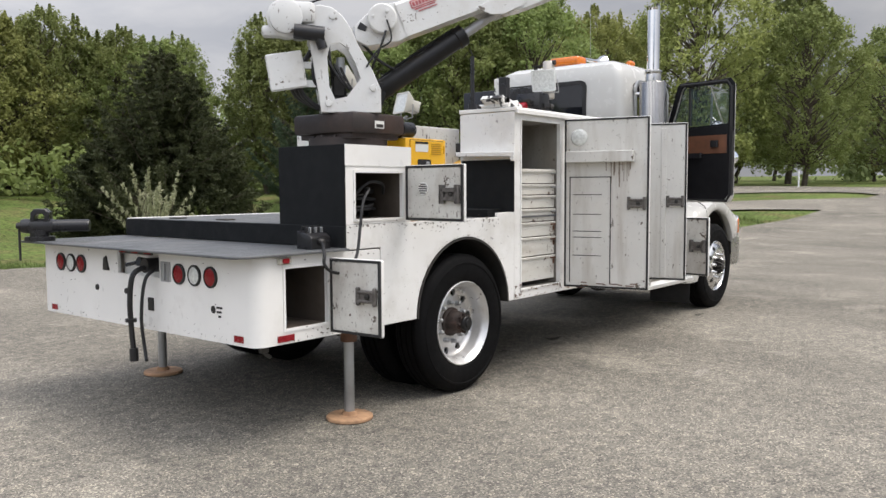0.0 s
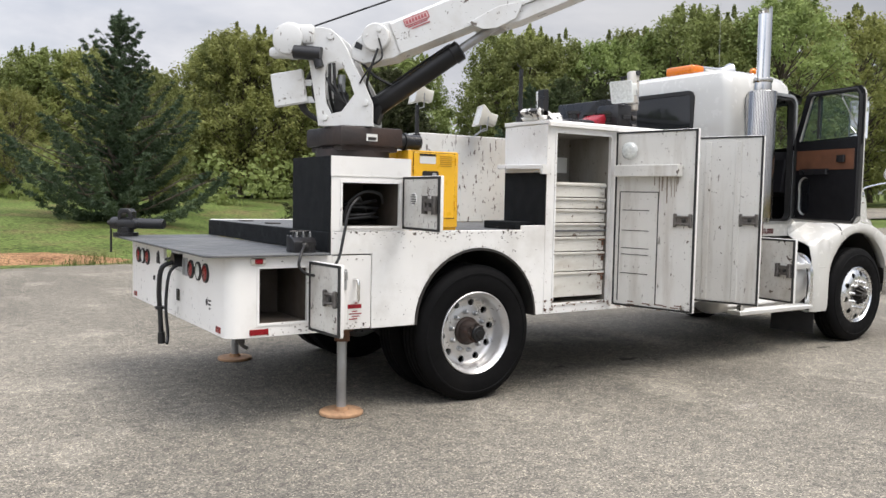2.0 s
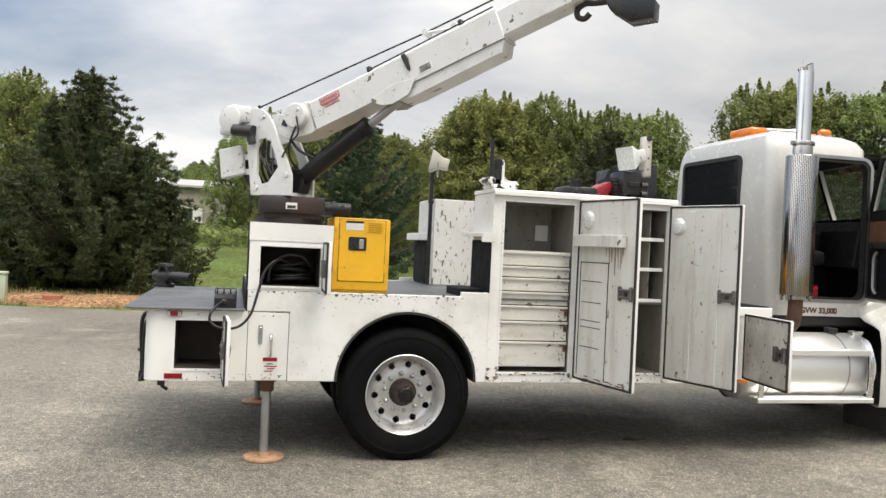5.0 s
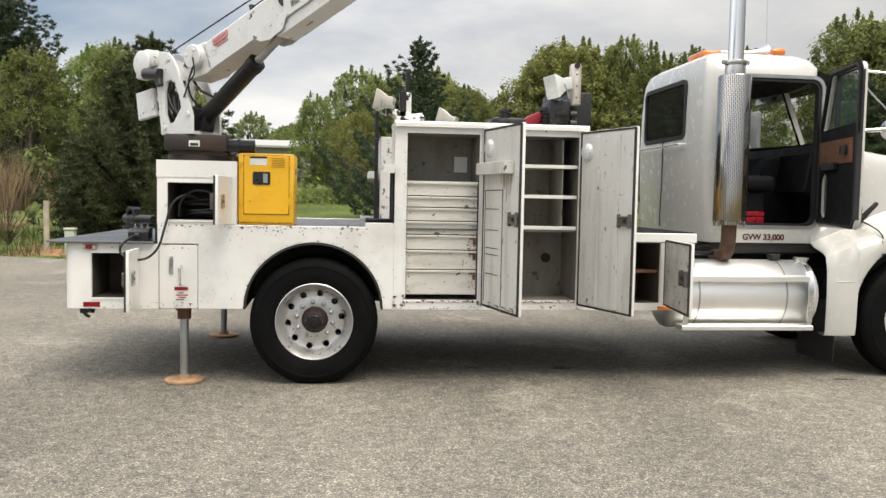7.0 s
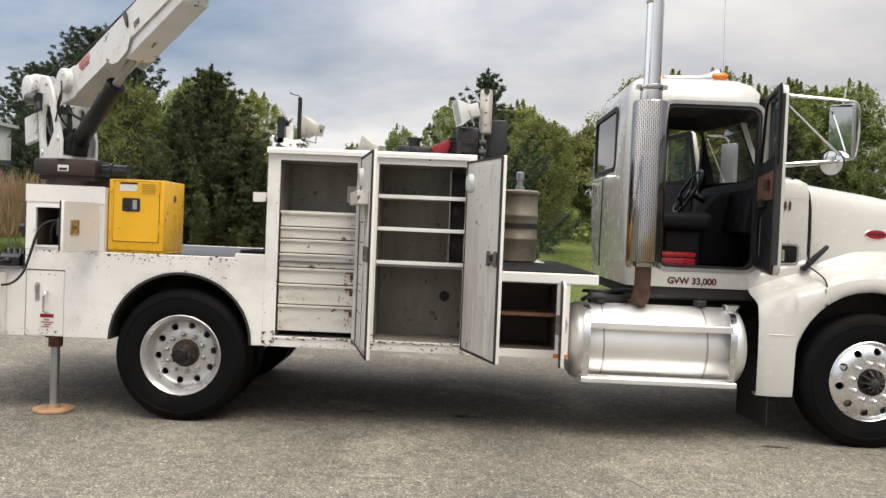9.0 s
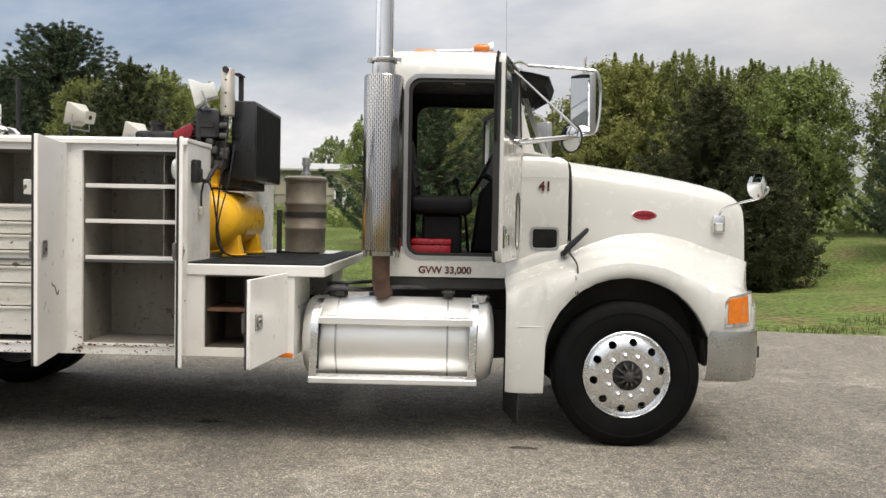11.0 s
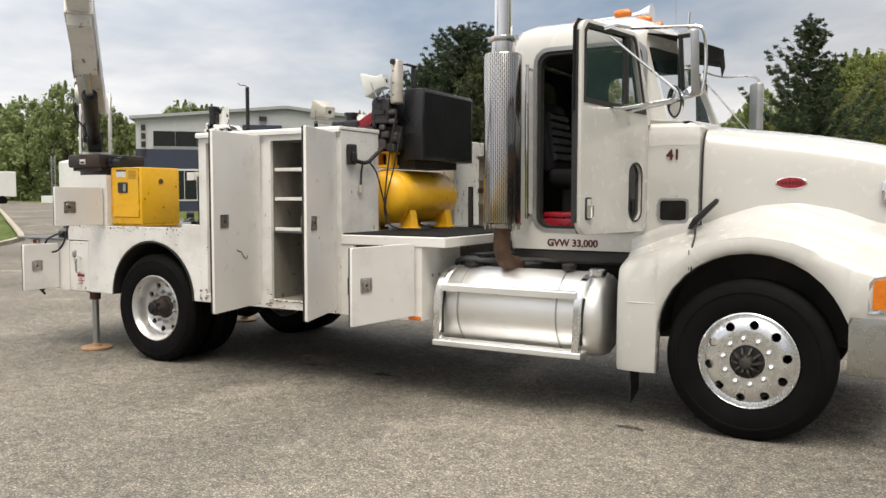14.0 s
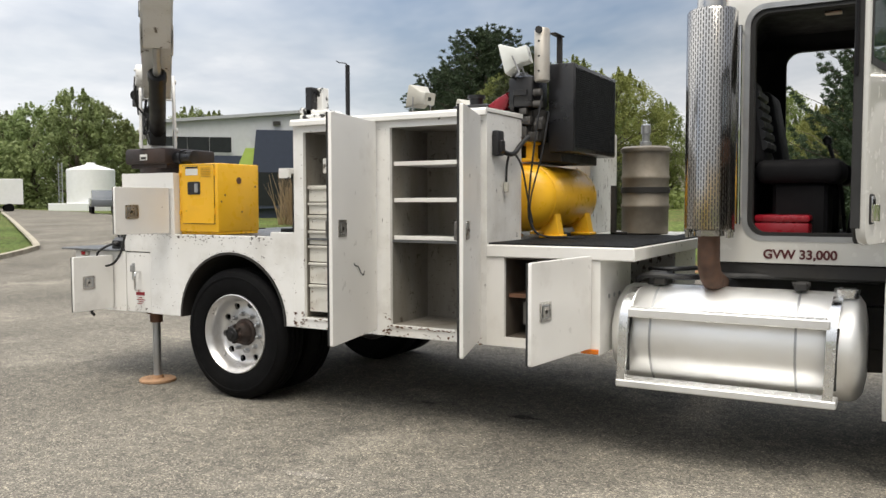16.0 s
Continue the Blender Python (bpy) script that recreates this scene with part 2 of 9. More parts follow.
M_FLAP = mat("dusty_rubber", (0.026, 0.025, 0.025), 0.75, vary=0.25, scale=8, spec=0.2)
M_DIRTYDOOR = mat("heavily_stained_enamel", (0.62, 0.61, 0.57), 0.5, vary=0.08, chips=(0.09, 0.065, 0.05), chip_amount=0.55, chip_scale=13, grime=(0.25, 0.20, 0.15), grime_amount=0.65, grime_scale=5, grime_stretch=(1, 1, 0.7), bump=0.05, bump_scale=25, speck=0.5)
M_CRANE = mat("crane_white_paint", (0.66, 0.665, 0.66), 0.42, vary=0.04, chips=(0.13, 0.11, 0.09), chip_amount=0.28, chip_scale=13, grime=(0.40, 0.37, 0.32), grime_amount=0.5, grime_scale=3.0, speck=0.2)
M_GLASS = glass("window_glass", (0.045, 0.085, 0.080), 0.02, 0.32)
M_DARKGLASS = glass("tinted_glass", (0.012, 0.013, 0.016), 0.03, 0.97)


def ground_material(name, c_lo, c_hi, c_spot, fine, broad, rough, bump, streak=(1, 1, 1), patch=None, patch_amount=0.0, stones=0.0):
    m = bpy.data.materials.new(name)
    m.use_nodes = True
    n, l = m.node_tree.nodes, m.node_tree.links
    b = n["Principled BSDF"]
    co = n.new("ShaderNodeTexCoord").outputs["Object"]

    def tex(sc, d, st=(1, 1, 1)):
        mp = n.new("ShaderNodeMapping")
        mp.inputs["Scale"].default_value = st
        l.new(co, mp.inputs[0])
        t = n.new("ShaderNodeTexNoise")
        t.inputs["Scale"].default_value, t.inputs["Detail"].default_value, t.inputs["Roughness"].default_value = sc, d, 0.62
        l.new(mp.outputs[0], t.inputs["Vector"])
        return t.outputs[0]

    def ramp(v, stops):
        r = n.new("ShaderNodeValToRGB")
        e = r.color_ramp.elements
        e[0].position, e[0].color = stops[0][0], (*stops[0][1], 1)
        e[1].position, e[1].color = stops[-1][0], (*stops[-1][1], 1)
        for p, c in stops[1:-1]:
            x = e.new(p)
            x.color = (*c, 1)
        l.new(v, r.inputs[0])
        return r.outputs[0]

    def blend(kind, f, a, c):
        x = n.new("ShaderNodeMix")
        x.data_type, x.blend_type = "RGBA", kind
        if isinstance(f, float):
            x.inputs[0].default_value = f
        else:
            l.new(f, x.inputs[0])
        for k, v in ((6, a), (7, c)):
            if isinstance(v, tuple):
                x.inputs[k].default_value = (*v, 1)
            else:
                l.new(v, x.inputs[k])
        return x.outputs[2]

    big = ramp(tex(broad, 6, streak), [(0.34, c_lo), (0.66, c_hi)])
    grain = ramp(tex(fine, 3), [(0.36, (0.40, 0.40, 0.40)), (0.5, (1, 1, 1)), (0.68, (1.9, 1.9, 1.85))])
    if stones:      # crushed stone showing in the worn surface, each piece of its own tone
        vo = n.new("ShaderNodeTexVoronoi")
        vo.inputs["Scale"].default_value = stones
        l.new(co, vo.inputs["Vector"])
        sp = n.new("ShaderNodeSeparateColor")
        l.new(vo.outputs["Color"], sp.inputs[0])
        pebble = ramp(sp.outputs[0], [(0.0, (0.42, 0.42, 0.43)), (0.35, (0.76, 0.75, 0.74)), (0.75, (1.08, 1.07, 1.04)), (0.88, (1.4, 1.36, 1.28)), (1.0, (2.2, 2.12, 1.98))])
        mottle = ramp(tex(11, 5), [(0.33, (0.74, 0.74, 0.75)), (0.5, (1, 1, 1)), (0.68, (1.25, 1.23, 1.18))])
        grain = blend("MULTIPLY", 1.0, pebble, mottle)
    col = blend("MULTIPLY", 0.9, big, grain)
    if patch:
        r = n.new("ShaderNodeMapRange")
        r.inputs[1].default_value, r.inputs[2].default_value, r.inputs[4].default_value = 0.56 - 0.1 * patch_amount, 0.70, 0.9
        l.new(tex(broad * 2.3, 7), r.inputs[0])
        col = blend("MIX", r.outputs[0], col, blend("MULTIPLY", 0.8, patch, grain))
    if c_spot:
        r = n.new("ShaderNodeMapRange")
        r.inputs[1].default_value, r.inputs[2].default_value, r.inputs[4].default_value = 0.66, 0.74, 0.7
        l.new(tex(1.1, 5), r.inputs[0])
        col = blend("MIX", r.outputs[0], col, c_spot)
    l.new(col, b.inputs["Base Color"])
    b.inputs["Roughness"].default_value = rough
    b.inputs["Specular IOR Level"].default_value = 0.1
    bp = n.new("ShaderNodeBump")
    bp.inputs["Strength"].default_value, bp.inputs["Distance"].default_value = bump, 0.012
    l.new(vo.outputs["Distance"] if stones else tex(fine * 0.8, 4), bp.inputs["Height"])
    l.new(bp.outputs[0], b.inputs["Normal"])
    return m


M_ASPHALT = ground_material("worn_asphalt", (0.145, 0.137, 0.121), (0.236, 0.222, 0.194), (0.104, 0.099, 0.088), 70, 0.38, 0.9, 0.22, (1, 0.45, 1), patch=(0.300, 0.281, 0.243), patch_amount=0.25, stones=112.0)
M_GRASS = ground_material("lawn", (0.062, 0.090, 0.024), (0.120, 0.158, 0.046), None, 9, 0.25, 0.95, 0.8, patch=(0.145, 0.110, 0.058), patch_amount=0.75)


# ---------------------------------------------------------------- mesh helpers
def box(bm, lo, hi, bev=0.0, seg=1, m=None):
    c = bmesh.ops.create_cube(bm, size=1.0)["verts"]
    for v in c:
        v.co = Vector([lo[k] + (v.co[k] + 0.5) * (hi[k] - lo[k]) for k in range(3)])
        if m is not None:
            v.co = m @ v.co
    if bev:
        es = list({e for v in c for e in v.link_edges})
        bmesh.ops.bevel(bm, geom=es, offset=bev, segments=seg, affect="EDGES", profile=0.5, clamp_overlap=True)
    return bm


def frame_of(a, b):
    a, b = Vector(a), Vector(b)
    z = (b - a).normalized()
    x = z.orthogonal().normalized()
    return a, x, z.cross(x), (b - a).length, z


def lathe(bm, a, b, profile, seg=32, cap=True):
    """Turns rows of (radius, way along a to b in metres) about the line from a to b."""
    o, x, y, _, z = frame_of(a, b)
    rings = []
    for r, h in profile:
        if r < 1e-6:
            rings.append([bm.verts.new(o + z * h)])
        else:
            rings.append([bm.verts.new(o + z * h + (x * math.cos(6.283185 * k / seg) + y * math.sin(6.283185 * k / seg)) * r) for k in range(seg)])
    for p, q in zip(rings, rings[1:]):
        for k in range(seg):
            j = (k + 1) % seg
            f = [p[k % len(p)], p[j % len(p)], q[j % len(q)], q[k % len(q)]]
            u = []
            for v in f:
                if v not in u:
                    u.append(v)
            if len(u) > 2:
                bm.faces.new(u)
    if cap:
        for ring, flip in ((rings[0], True), (rings[-1], False)):
            if len(ring) > 2:
                bm.faces.new(ring[::-1] if flip else ring)
    return bm


def cyl(bm, a, b, r, seg=16, r2=None):
    length = (Vector(b) - Vector(a)).length
    return lathe(bm, a, b, [(r, 0), (r if r2 is None else r2, length)], seg)


def tube(bm, pts, r, seg=8):
    pts = [Vector(p) for p in pts]
    rings, ref = [], None
    for k, p in enumerate(pts):
        d = (pts[min(k + 1, len(pts) - 1)] - pts[max(k - 1, 0)]).normalized()
        ref = d.orthogonal() if ref is None else (ref - d * ref.dot(d))
        ref.normalize()
        y = d.cross(ref)
        rings.append([bm.verts.new(p + (ref * math.cos(6.283185 * j / seg) + y * math.sin(6.283185 * j / seg)) * r) for j in range(seg)])
    for p, q in zip(rings, rings[1:]):
        for j in range(seg):
            bm.faces.new([p[j], p[(j + 1) % seg], q[(j + 1) % seg], q[j]])
    bm.faces.new(rings[0][::-1])
    bm.faces.new(rings[-1])
    return bm


def smooth_line(pts, n=8):
    """Points on a soft curve through pts."""
    pts = [Vector(p) for p in pts]
    out = []
    for k in range(len(pts) - 1):
        a, b, c, d = pts[max(k - 1, 0)], pts[k], pts[k + 1], pts[min(k + 2, len(pts) - 1)]
        for j in range(n):
            t = j / n
            out.append(0.5 * (2 * b + (c - a) * t + (2 * a - 5 * b + 4 * c - d) * t * t + (3 * b - a - 3 * c + d) * t ** 3))
    return out + [pts[-1]]


def prism(bm, pts, axis, lo, hi, bev=0.0, seg=1, m=None):
    """A flat outline of (a, b) pairs pushed from lo to hi along axis; for 'y' the pairs are x and z, for 'x' y and z, for 'z' x and y."""
    def place(p, h):
        v = Vector({"y": (p[0], h, p[1]), "x": (h, p[0], p[1]), "z": (p[0], p[1], h)}[axis])
        return m @ v if m is not None else v
    A = [bm.verts.new(place(p, lo)) for p in pts]
    B = [bm.verts.new(place(p, hi)) for p in pts]
    k = len(pts)
    fs = [bm.faces.new(A[::-1]), bm.faces.new(B)] + [bm.faces.new([A[i], A[(i + 1) % k], B[(i + 1) % k], B[i]]) for i in range(k)]
    bmesh.ops.recalc_face_normals(bm, faces=fs)
    if bev:
        es = list({e for f in fs[:2] for e in f.edges})
        bmesh.ops.bevel(bm, geom=es, offset=bev, segments=seg, affect="EDGES", profile=0.5, clamp_overlap=True)
    return bm


def rounded(x0, z0, x1, z1, r, n=5):
    """A rounded rectangle as pairs."""
    out = []
    for cx, cz, a in ((x1 - r, z0 + r, -90), (x1 - r, z1 - r, 0), (x0 + r, z1 - r, 90), (x0 + r, z0 + r, 180)):
        out += [(cx + r * math.cos(radians(a + 90 * k / n)), cz + r * math.sin(radians(a + 90 * k / n))) for k in range(n + 1)]
    return out


def grid(bm, rows, close=False):
    """A sheet through rows of points."""
    vs = [[bm.verts.new(p) for p in r] for r in rows]
    for p, q in zip(vs, vs[1:]):
        for k in range(len(p) - (0 if close else 1)):
            j = (k + 1) % len(p)
            bm.faces.new([p[k], p[j], q[j], q[k]])
    return bm


def mesh_of(name, bm, material, smooth=35):
    bmesh.ops.recalc_face_normals(bm, faces=bm.faces)
    me = bpy.data.meshes.new(name)
    bm.to_mesh(me)
    bm.free()
    me.materials.append(material)
    if smooth:
        for p in me.polygons:
            p.use_smooth = True
        me.set_sharp_from_angle(angle=radians(smooth))
    return me


def part(name, bm, material, parent, label="", smooth=35):
    """One mesh under a thing or under a part; points are given in the thing's own space."""
    ob = new(name, mesh_of(name, bm, material, smooth))
    ob.parent = parent
    if parent.type == "EMPTY":
        ob.matrix_parent_inverse = Matrix.Translation(-parent.location)
    if label:
        ob["label"] = label
    return ob


def thing(name, at, label, category, group=""):
    ob = new(name)
    ob.empty_display_size = 0.1
    ob.location = at
    return tagged(ob, label, category, group)


def single(name, bm, material, label, category, kind="", group="", smooth=35):
    return tagged(new(name, mesh_of(name, bm, material, smooth)), label, category, group, kind)


def cut(bm, cutters):
    """bm less the solids in cutters."""
    def temp(b):
        bmesh.ops.recalc_face_normals(b, faces=b.faces)
        me = bpy.data.meshes.new("temp")
        b.to_mesh(me)
        b.free()
        return new("temp", me)
    main = temp(bm)
    tools = [temp(c) for c in cutters]
    for t in tools:
        md = main.modifiers.new("cut", "BOOLEAN")
        md.operation, md.object, md.solver = "DIFFERENCE", t, "EXACT"
    dg = bpy.context.evaluated_depsgraph_get()
    out = bmesh.new()
    ev = main.evaluated_get(dg)
    me = ev.to_mesh()
    out.from_mesh(me)
    ev.to_mesh_clear()
    for o in (main, *tools):
        data = o.data
        bpy.data.objects.remove(o)
        bpy.data.meshes.remove(data)
    return out


def B():
    return bmesh.new()


def lettering(name, text, size, m, material, parent, depth=0.002):
    cu = bpy.data.curves.new(name, "FONT")
    cu.body, cu.size, cu.extrude, cu.align_x, cu.offset = text, size, depth, "CENTER", size * 0.032
    tmp = new("temp", cu)
    me = bpy.data.meshes.new_from_object(tmp.evaluated_get(bpy.context.evaluated_depsgraph_get()))
    bpy.data.objects.remove(tmp)
    bm = bmesh.new()
    bm.from_mesh(me)
    bmesh.ops.transform(bm, matrix=m, verts=bm.verts)
    return part(name, bm, material, parent, smooth=0)


SIDE = pose(0, 0, 0, 90, 0, 0)   # text that faces -y


# ---------------------------------------------------------------- ground
def rise(x, y):
    """Height of the land: flat round the truck, then a gentle climb outwards."""
    d = max(0.0, math.hypot(x - 1, y + 1) - 17)
    side = min(1.0, max(0.0, (math.degrees(math.atan2(y + 1, x - 1)) % 360 - 108) / 16))     # flatter along the drive
    dip = 1.4 * math.exp(-((x - 13.5) / 7) ** 2 - ((y - 24) / 7) ** 2)       # a hollow under the cedars
    return (2.1 * (1 - math.exp(-d / 30)) + (0.0 if d < 60 else 0.012 * (d - 60))) * (1 - 0.62 * side) - dip


EDGE = [(-60, 44), (-30, 26.5), (-15, 18), (-10.5, 15.2), (-7.4, 13.0), (-3.6, 12.1), (0, 12.6), (2.6, 12.3), (4.6, 10.6), (6.2, 8.5), (7.4, 7.2), (9.3, 6.5), (14, 6.2), (20.6, 5.1), (24, 4.5), (30, 4.6), (60, 5.2)]
ISLAND = [(-90, 54), (-60, 36), (-30, 17.9), (-19.5, 11.6), (-17.6, 10.2), (-15.6, 7.8), (-14.5, 6.0), (-16.0, 4.2), (-30, 2), (-90, -4)]

bm = B()
N = 150
rows = []
for i in range(N + 1):
    row = []
    for j in range(N + 1):
        a = (i / N * 2 - 1)
        c = (j / N * 2 - 1)
        x, y = 4 + math.copysign(abs(a) ** 2.6, a) * 700, 0 + math.copysign(abs(c) ** 2.6, c) * 700
        row.append((x, y, rise(x, y) - 0.06 + 0.03 * noise.noise((x * 0.3, y * 0.3, 0))))
    rows.append(row)
grid(bm, rows)
single("ground", bm, M_GRASS, "green spring lawn with bare tan patches", "lawn", "structure")


def flat_sheet(bm, left, right, lift, n=3):
    """A strip between two lines of the same count, following the land."""
    rows = []
    for (ax, ay), (bx, by) in zip(left, right):
        rows.append([(ax + (bx - ax) * k / n, ay + (by - ay) * k / n, rise(ax + (bx - ax) * k / n, ay + (by - ay) * k / n) + lift) for k in range(n + 1)])
    return grid(bm, rows)


def dense(pts, step=1.5):
    out = []
    for a, b in zip(pts, pts[1:]):
        k = max(1, int(math.hypot(b[0] - a[0], b[1] - a[1]) / step))
        out += [(a[0] + (b[0] - a[0]) * i / k, a[1] + (b[1] - a[1]) * i / k) for i in range(k)]
    return out + [pts[-1]]


def soft_edge(pts, n=6):
    return [(p.x, p.y) for p in smooth_line([(x, y, 0) for x, y in pts], n)]


bm = B()
top = dense(soft_edge(EDGE[3:]))
flat_sheet(bm, [(x, -40) for x, _ in top], top, 0.0, 24)
left_edge = dense(soft_edge(ISLAND[:7]))[::-1]
right_edge = dense(soft_edge(EDGE[:4]))[::-1]
k = len(left_edge)
right_edge = [right_edge[min(len(right_edge) - 1, int(i * len(right_edge) / k))] for i in range(k)]
flat_sheet(bm, left_edge, right_edge, 0.0, 6)
low = dense(soft_edge([(-10.5, 6.0), (-14.5, 6.0), (-16.0, 4.2), (-30, 2), (-60, -2)]))
flat_sheet(bm, [(x, -40) for x, _ in low], low, 0.0, 16)
box(bm, (-14.6, 5.9, -0.05), (-10.4, 15.1, 0.0))
single("road", bm, M_ASPHALT, "worn grey asphalt yard with pale patches and stains", "asphalt", "structure", smooth=0)

# paths that cross the grass towards the road
def crossing(low, high):
    bm = B()
    low, high = soft_edge(low, 5), soft_edge(high, 5)
    flat_sheet(bm, low, high, 0.004, 4)
    return single("side_path", bm, M_ASPHALT, "pale asphalt path between the grass strips", "path", "structure", smooth=0)


crossing([(20, 9.9), (23.6, 8.6), (26.6, 7.3), (27.6, 4.4)], [(25, 11.9), (28.6, 10.5), (31.7, 9.0), (35.5, 4.7)])
crossing([(28, 15.5), (39, 11.5), (41.0, 7.2), (38.5, 4.7)], [(40, 21.0), (52.3, 16.1), (49.5, 7.0), (52, 4.9)])

# kerb of the grass island
M_KERB = mat("kerb_concrete", (0.42, 0.38, 0.30), 0.9, vary=0.15, bump=0.3, grime=(0.22, 0.19, 0.14), grime_amount=0.5)
bm = B()
line = dense(soft_edge(ISLAND[1:7]), 1.0)
rows = []
for i, (x, y) in enumerate(line):
    p, q = line[max(i - 1, 0)], line[min(i + 1, len(line) - 1)]
    t = Vector((q[0] - p[0], q[1] - p[1])).normalized()
    nx, ny = -t.y, t.x
    z = rise(x, y)
    rows.append([(x + nx * s, y + ny * s, z + h) for s, h in ((0.0, -0.05), (0.0, 0.10), (0.02, 0.12), (-0.14, 0.12), (-0.16, 0.05))])
grid(bm, rows)
single("kerb", bm, M_KERB, "weathered pale concrete kerb round the grass", "kerb", "structure")

# ---------------------------------------------------------------- the truck
truck = thing("service_truck", (2.2, 1.22, 0), "white service truck with open tool compartments and open cab door", "truck")
W = 2.44

# chassis
for y in (0.80, 1.56):
    bm = B()
    box(bm, (-1.7, y, 0.62), (5.9, y + 0.08, 0.88), 0.008)
    part("frame_rail", bm, M_FRAME, truck)
for x in (-1.5, -0.6, 0.6, 1.8, 3.0, 4.2):
    part("crossmember", box(B(), (x, 0.88, 0.66), (x + 0.09, 1.56, 0.84), 0.006), M_FRAME, truck)
bm = B()
cyl(bm, (0, 0.45, 0.50), (0, 1.99, 0.50), 0.10, 16)
lathe(bm, (0, 1.02, 0.5), (0, 1.42, 0.5), [(0.1, 0), (0.21, 0.08), (0.24, 0.2), (0.21, 0.32), (0.1, 0.4)], 20)
part("rear_axle", bm, M_FRAME, truck)
bm = B()
cyl(bm, (0.2, 1.22, 0.55), (3.4, 1.22, 0.70), 0.055, 12)
part("drive_shaft", bm, M_FRAME, truck)
bm = B()
box(bm, (4.95, 0.45, 0.38), (5.3, 2.0, 0.50), 0.02)
box(bm, (4.3, 0.9, 0.5), (5.8, 1.55, 1.2), 0.08)
part("front_axle", bm, M_FRAME, truck)
for y in (0.62, 1.72):
    bm = B()
    prism(bm, [(-0.75, 0.60), (0.75, 0.60), (0.75, 0.611), (0.69, 0.611), (0.69, 0.623), (0.63, 0.623), (0.63, 0.635), (-0.63, 0.635), (-0.63, 0.623), (-0.69, 0.623), (-0.69, 0.611), (-0.75, 0.611)], "y", y, y + 0.09, 0.001)
    part("leaf_spring", bm, M_FRAME, truck)


def tyre_mesh(R=0.498):
    """A truck tyre about the y axis, outer face towards -y, its middle at the origin."""
    bm = B()
    w = 0.27
    prof = [(0.300, 0.035), (0.315, 0.012), (0.345, 0.004), (0.385, 0.000), (0.425, 0.004), (0.428, 0.000), (0.440, 0.001), (0.443, 0.006), (R - 0.030, 0.016), (R - 0.016, 0.028), (R - 0.007, 0.040), (R, 0.052)]
    for g in (0.085, 0.135, 0.185):
        prof += [(R, g - 0.007), (R - 0.014, g - 0.005), (R - 0.014, g + 0.005), (R, g + 0.007)]
    prof += [(r, w - h) for r, h in reversed(prof[:12])]
    lathe(bm, (0, 0, 0), (0, 1, 0), prof, 72, cap=False)
    return bm


def holes(radius, r, y0, y1, count=10, shift=0.0):
    bm = B()
    for k in range(count):
        a = 6.283185 * (k + shift) / count
        c = (radius * math.cos(a), radius * math.sin(a))
        cyl(bm, (c[0], y0, c[1]), (c[0], y1, c[1]), r, 18)
    return bm


def rim_shell(front):
    """The wheel: outer lip at y = 0, disc bulging out on the front wheel and set deep on the rear one."""
    bm = B()
    if front:
        prof = [(0.300, 0.03), (0.3035, 0.004), (0.297, 0.000), (0.290, 0.006), (0.284, 0.022), (0.275, 0.020), (0.262, 0.004), (0.235, -0.012), (0.205, -0.020), (0.170, -0.022), (0.155, -0.019),
                (0.105, -0.019), (0.105, 0.01), (0.15, 0.012), (0.2, 0.012), (0.235, 0.02), (0.26, 0.04), (0.275, 0.06), (0.275, 0.20), (0.30, 0.20)]
    else:
        prof = [(0.300, 0.03), (0.3035, 0.004), (0.297, 0.000), (0.289, 0.008), (0.281, 0.022), (0.272, 0.030), (0.262, 0.060), (0.255, 0.105), (0.242, 0.128), (0.215, 0.140), (0.175, 0.135), (0.155, 0.128),
                (0.105, 0.128), (0.105, 0.15), (0.16, 0.152), (0.22, 0.165), (0.25, 0.155), (0.268, 0.14), (0.275, 0.20), (0.30, 0.20)]
    lathe(bm, (0, 0, 0), (0, 1, 0), prof + [prof[0]], 60, cap=False)
    bmesh.ops.remove_doubles(bm, verts=bm.verts, dist=0.0002)
    if front:
        return cut(bm, [holes(0.233, 0.028, -0.1, 0.08, 10, 0.25)])
    return cut(bm, [holes(0.213, 0.026, 0.05, 0.22, 10, 0.2)])


def nut_mesh():
    bm = B()
    lathe(bm, (0, 0, 0), (0, -1, 0), [(0.020, 0), (0.020, 0.006), (0.0145, 0.008), (0.0145, 0.034), (0.006, 0.042), (0.0, 0.043)], 12)
    return bm


TYRE = mesh_of("tyre", tyre_mesh(), M_RUBBER, 30)
TYRE_F = mesh_of("tyre", tyre_mesh(0.510), M_RUBBER, 30)
RIM_F = mesh_of("rim", rim_shell(True), M_ALU, 40)
RIM_R = mesh_of("rim", rim_shell(False), M_SILVER, 40)
NUT_F = mesh_of("lug_nut", nut_mesh(), M_CHROME)
NUT_R = mesh_of("lug_nut", nut_mesh(), M_STEEL)
bm = B()
lathe(bm, (0, 0.02, 0), (0, -1, 0), [(0.10, 0), (0.10, 0.03), (0.094, 0.032), (0.050, 0.034), (0.045, 0.075), (0.038, 0.10), (0.030, 0.106), (0.0, 0.108)], 30)
HUB_F = mesh_of("hub", bm, M_FRAME)
FIN = mesh_of("hub_fin", prism(B(), [(0.040, -0.012), (0.040, -0.085), (0.060, -0.088), (0.094, -0.040), (0.094, -0.012)], "z", -0.006, 0.006), M_FRAME)
bm = B()
lathe(bm, (0, 0.14, 0), (0, -1, 0), [(0.104, 0), (0.104, 0.025), (0.088, 0.035), (0.078, 0.095), (0.070, 0.105), (0.068, 0.122), (0.05, 0.128), (0.047, 0.145), (0.0, 0.150)], 30)
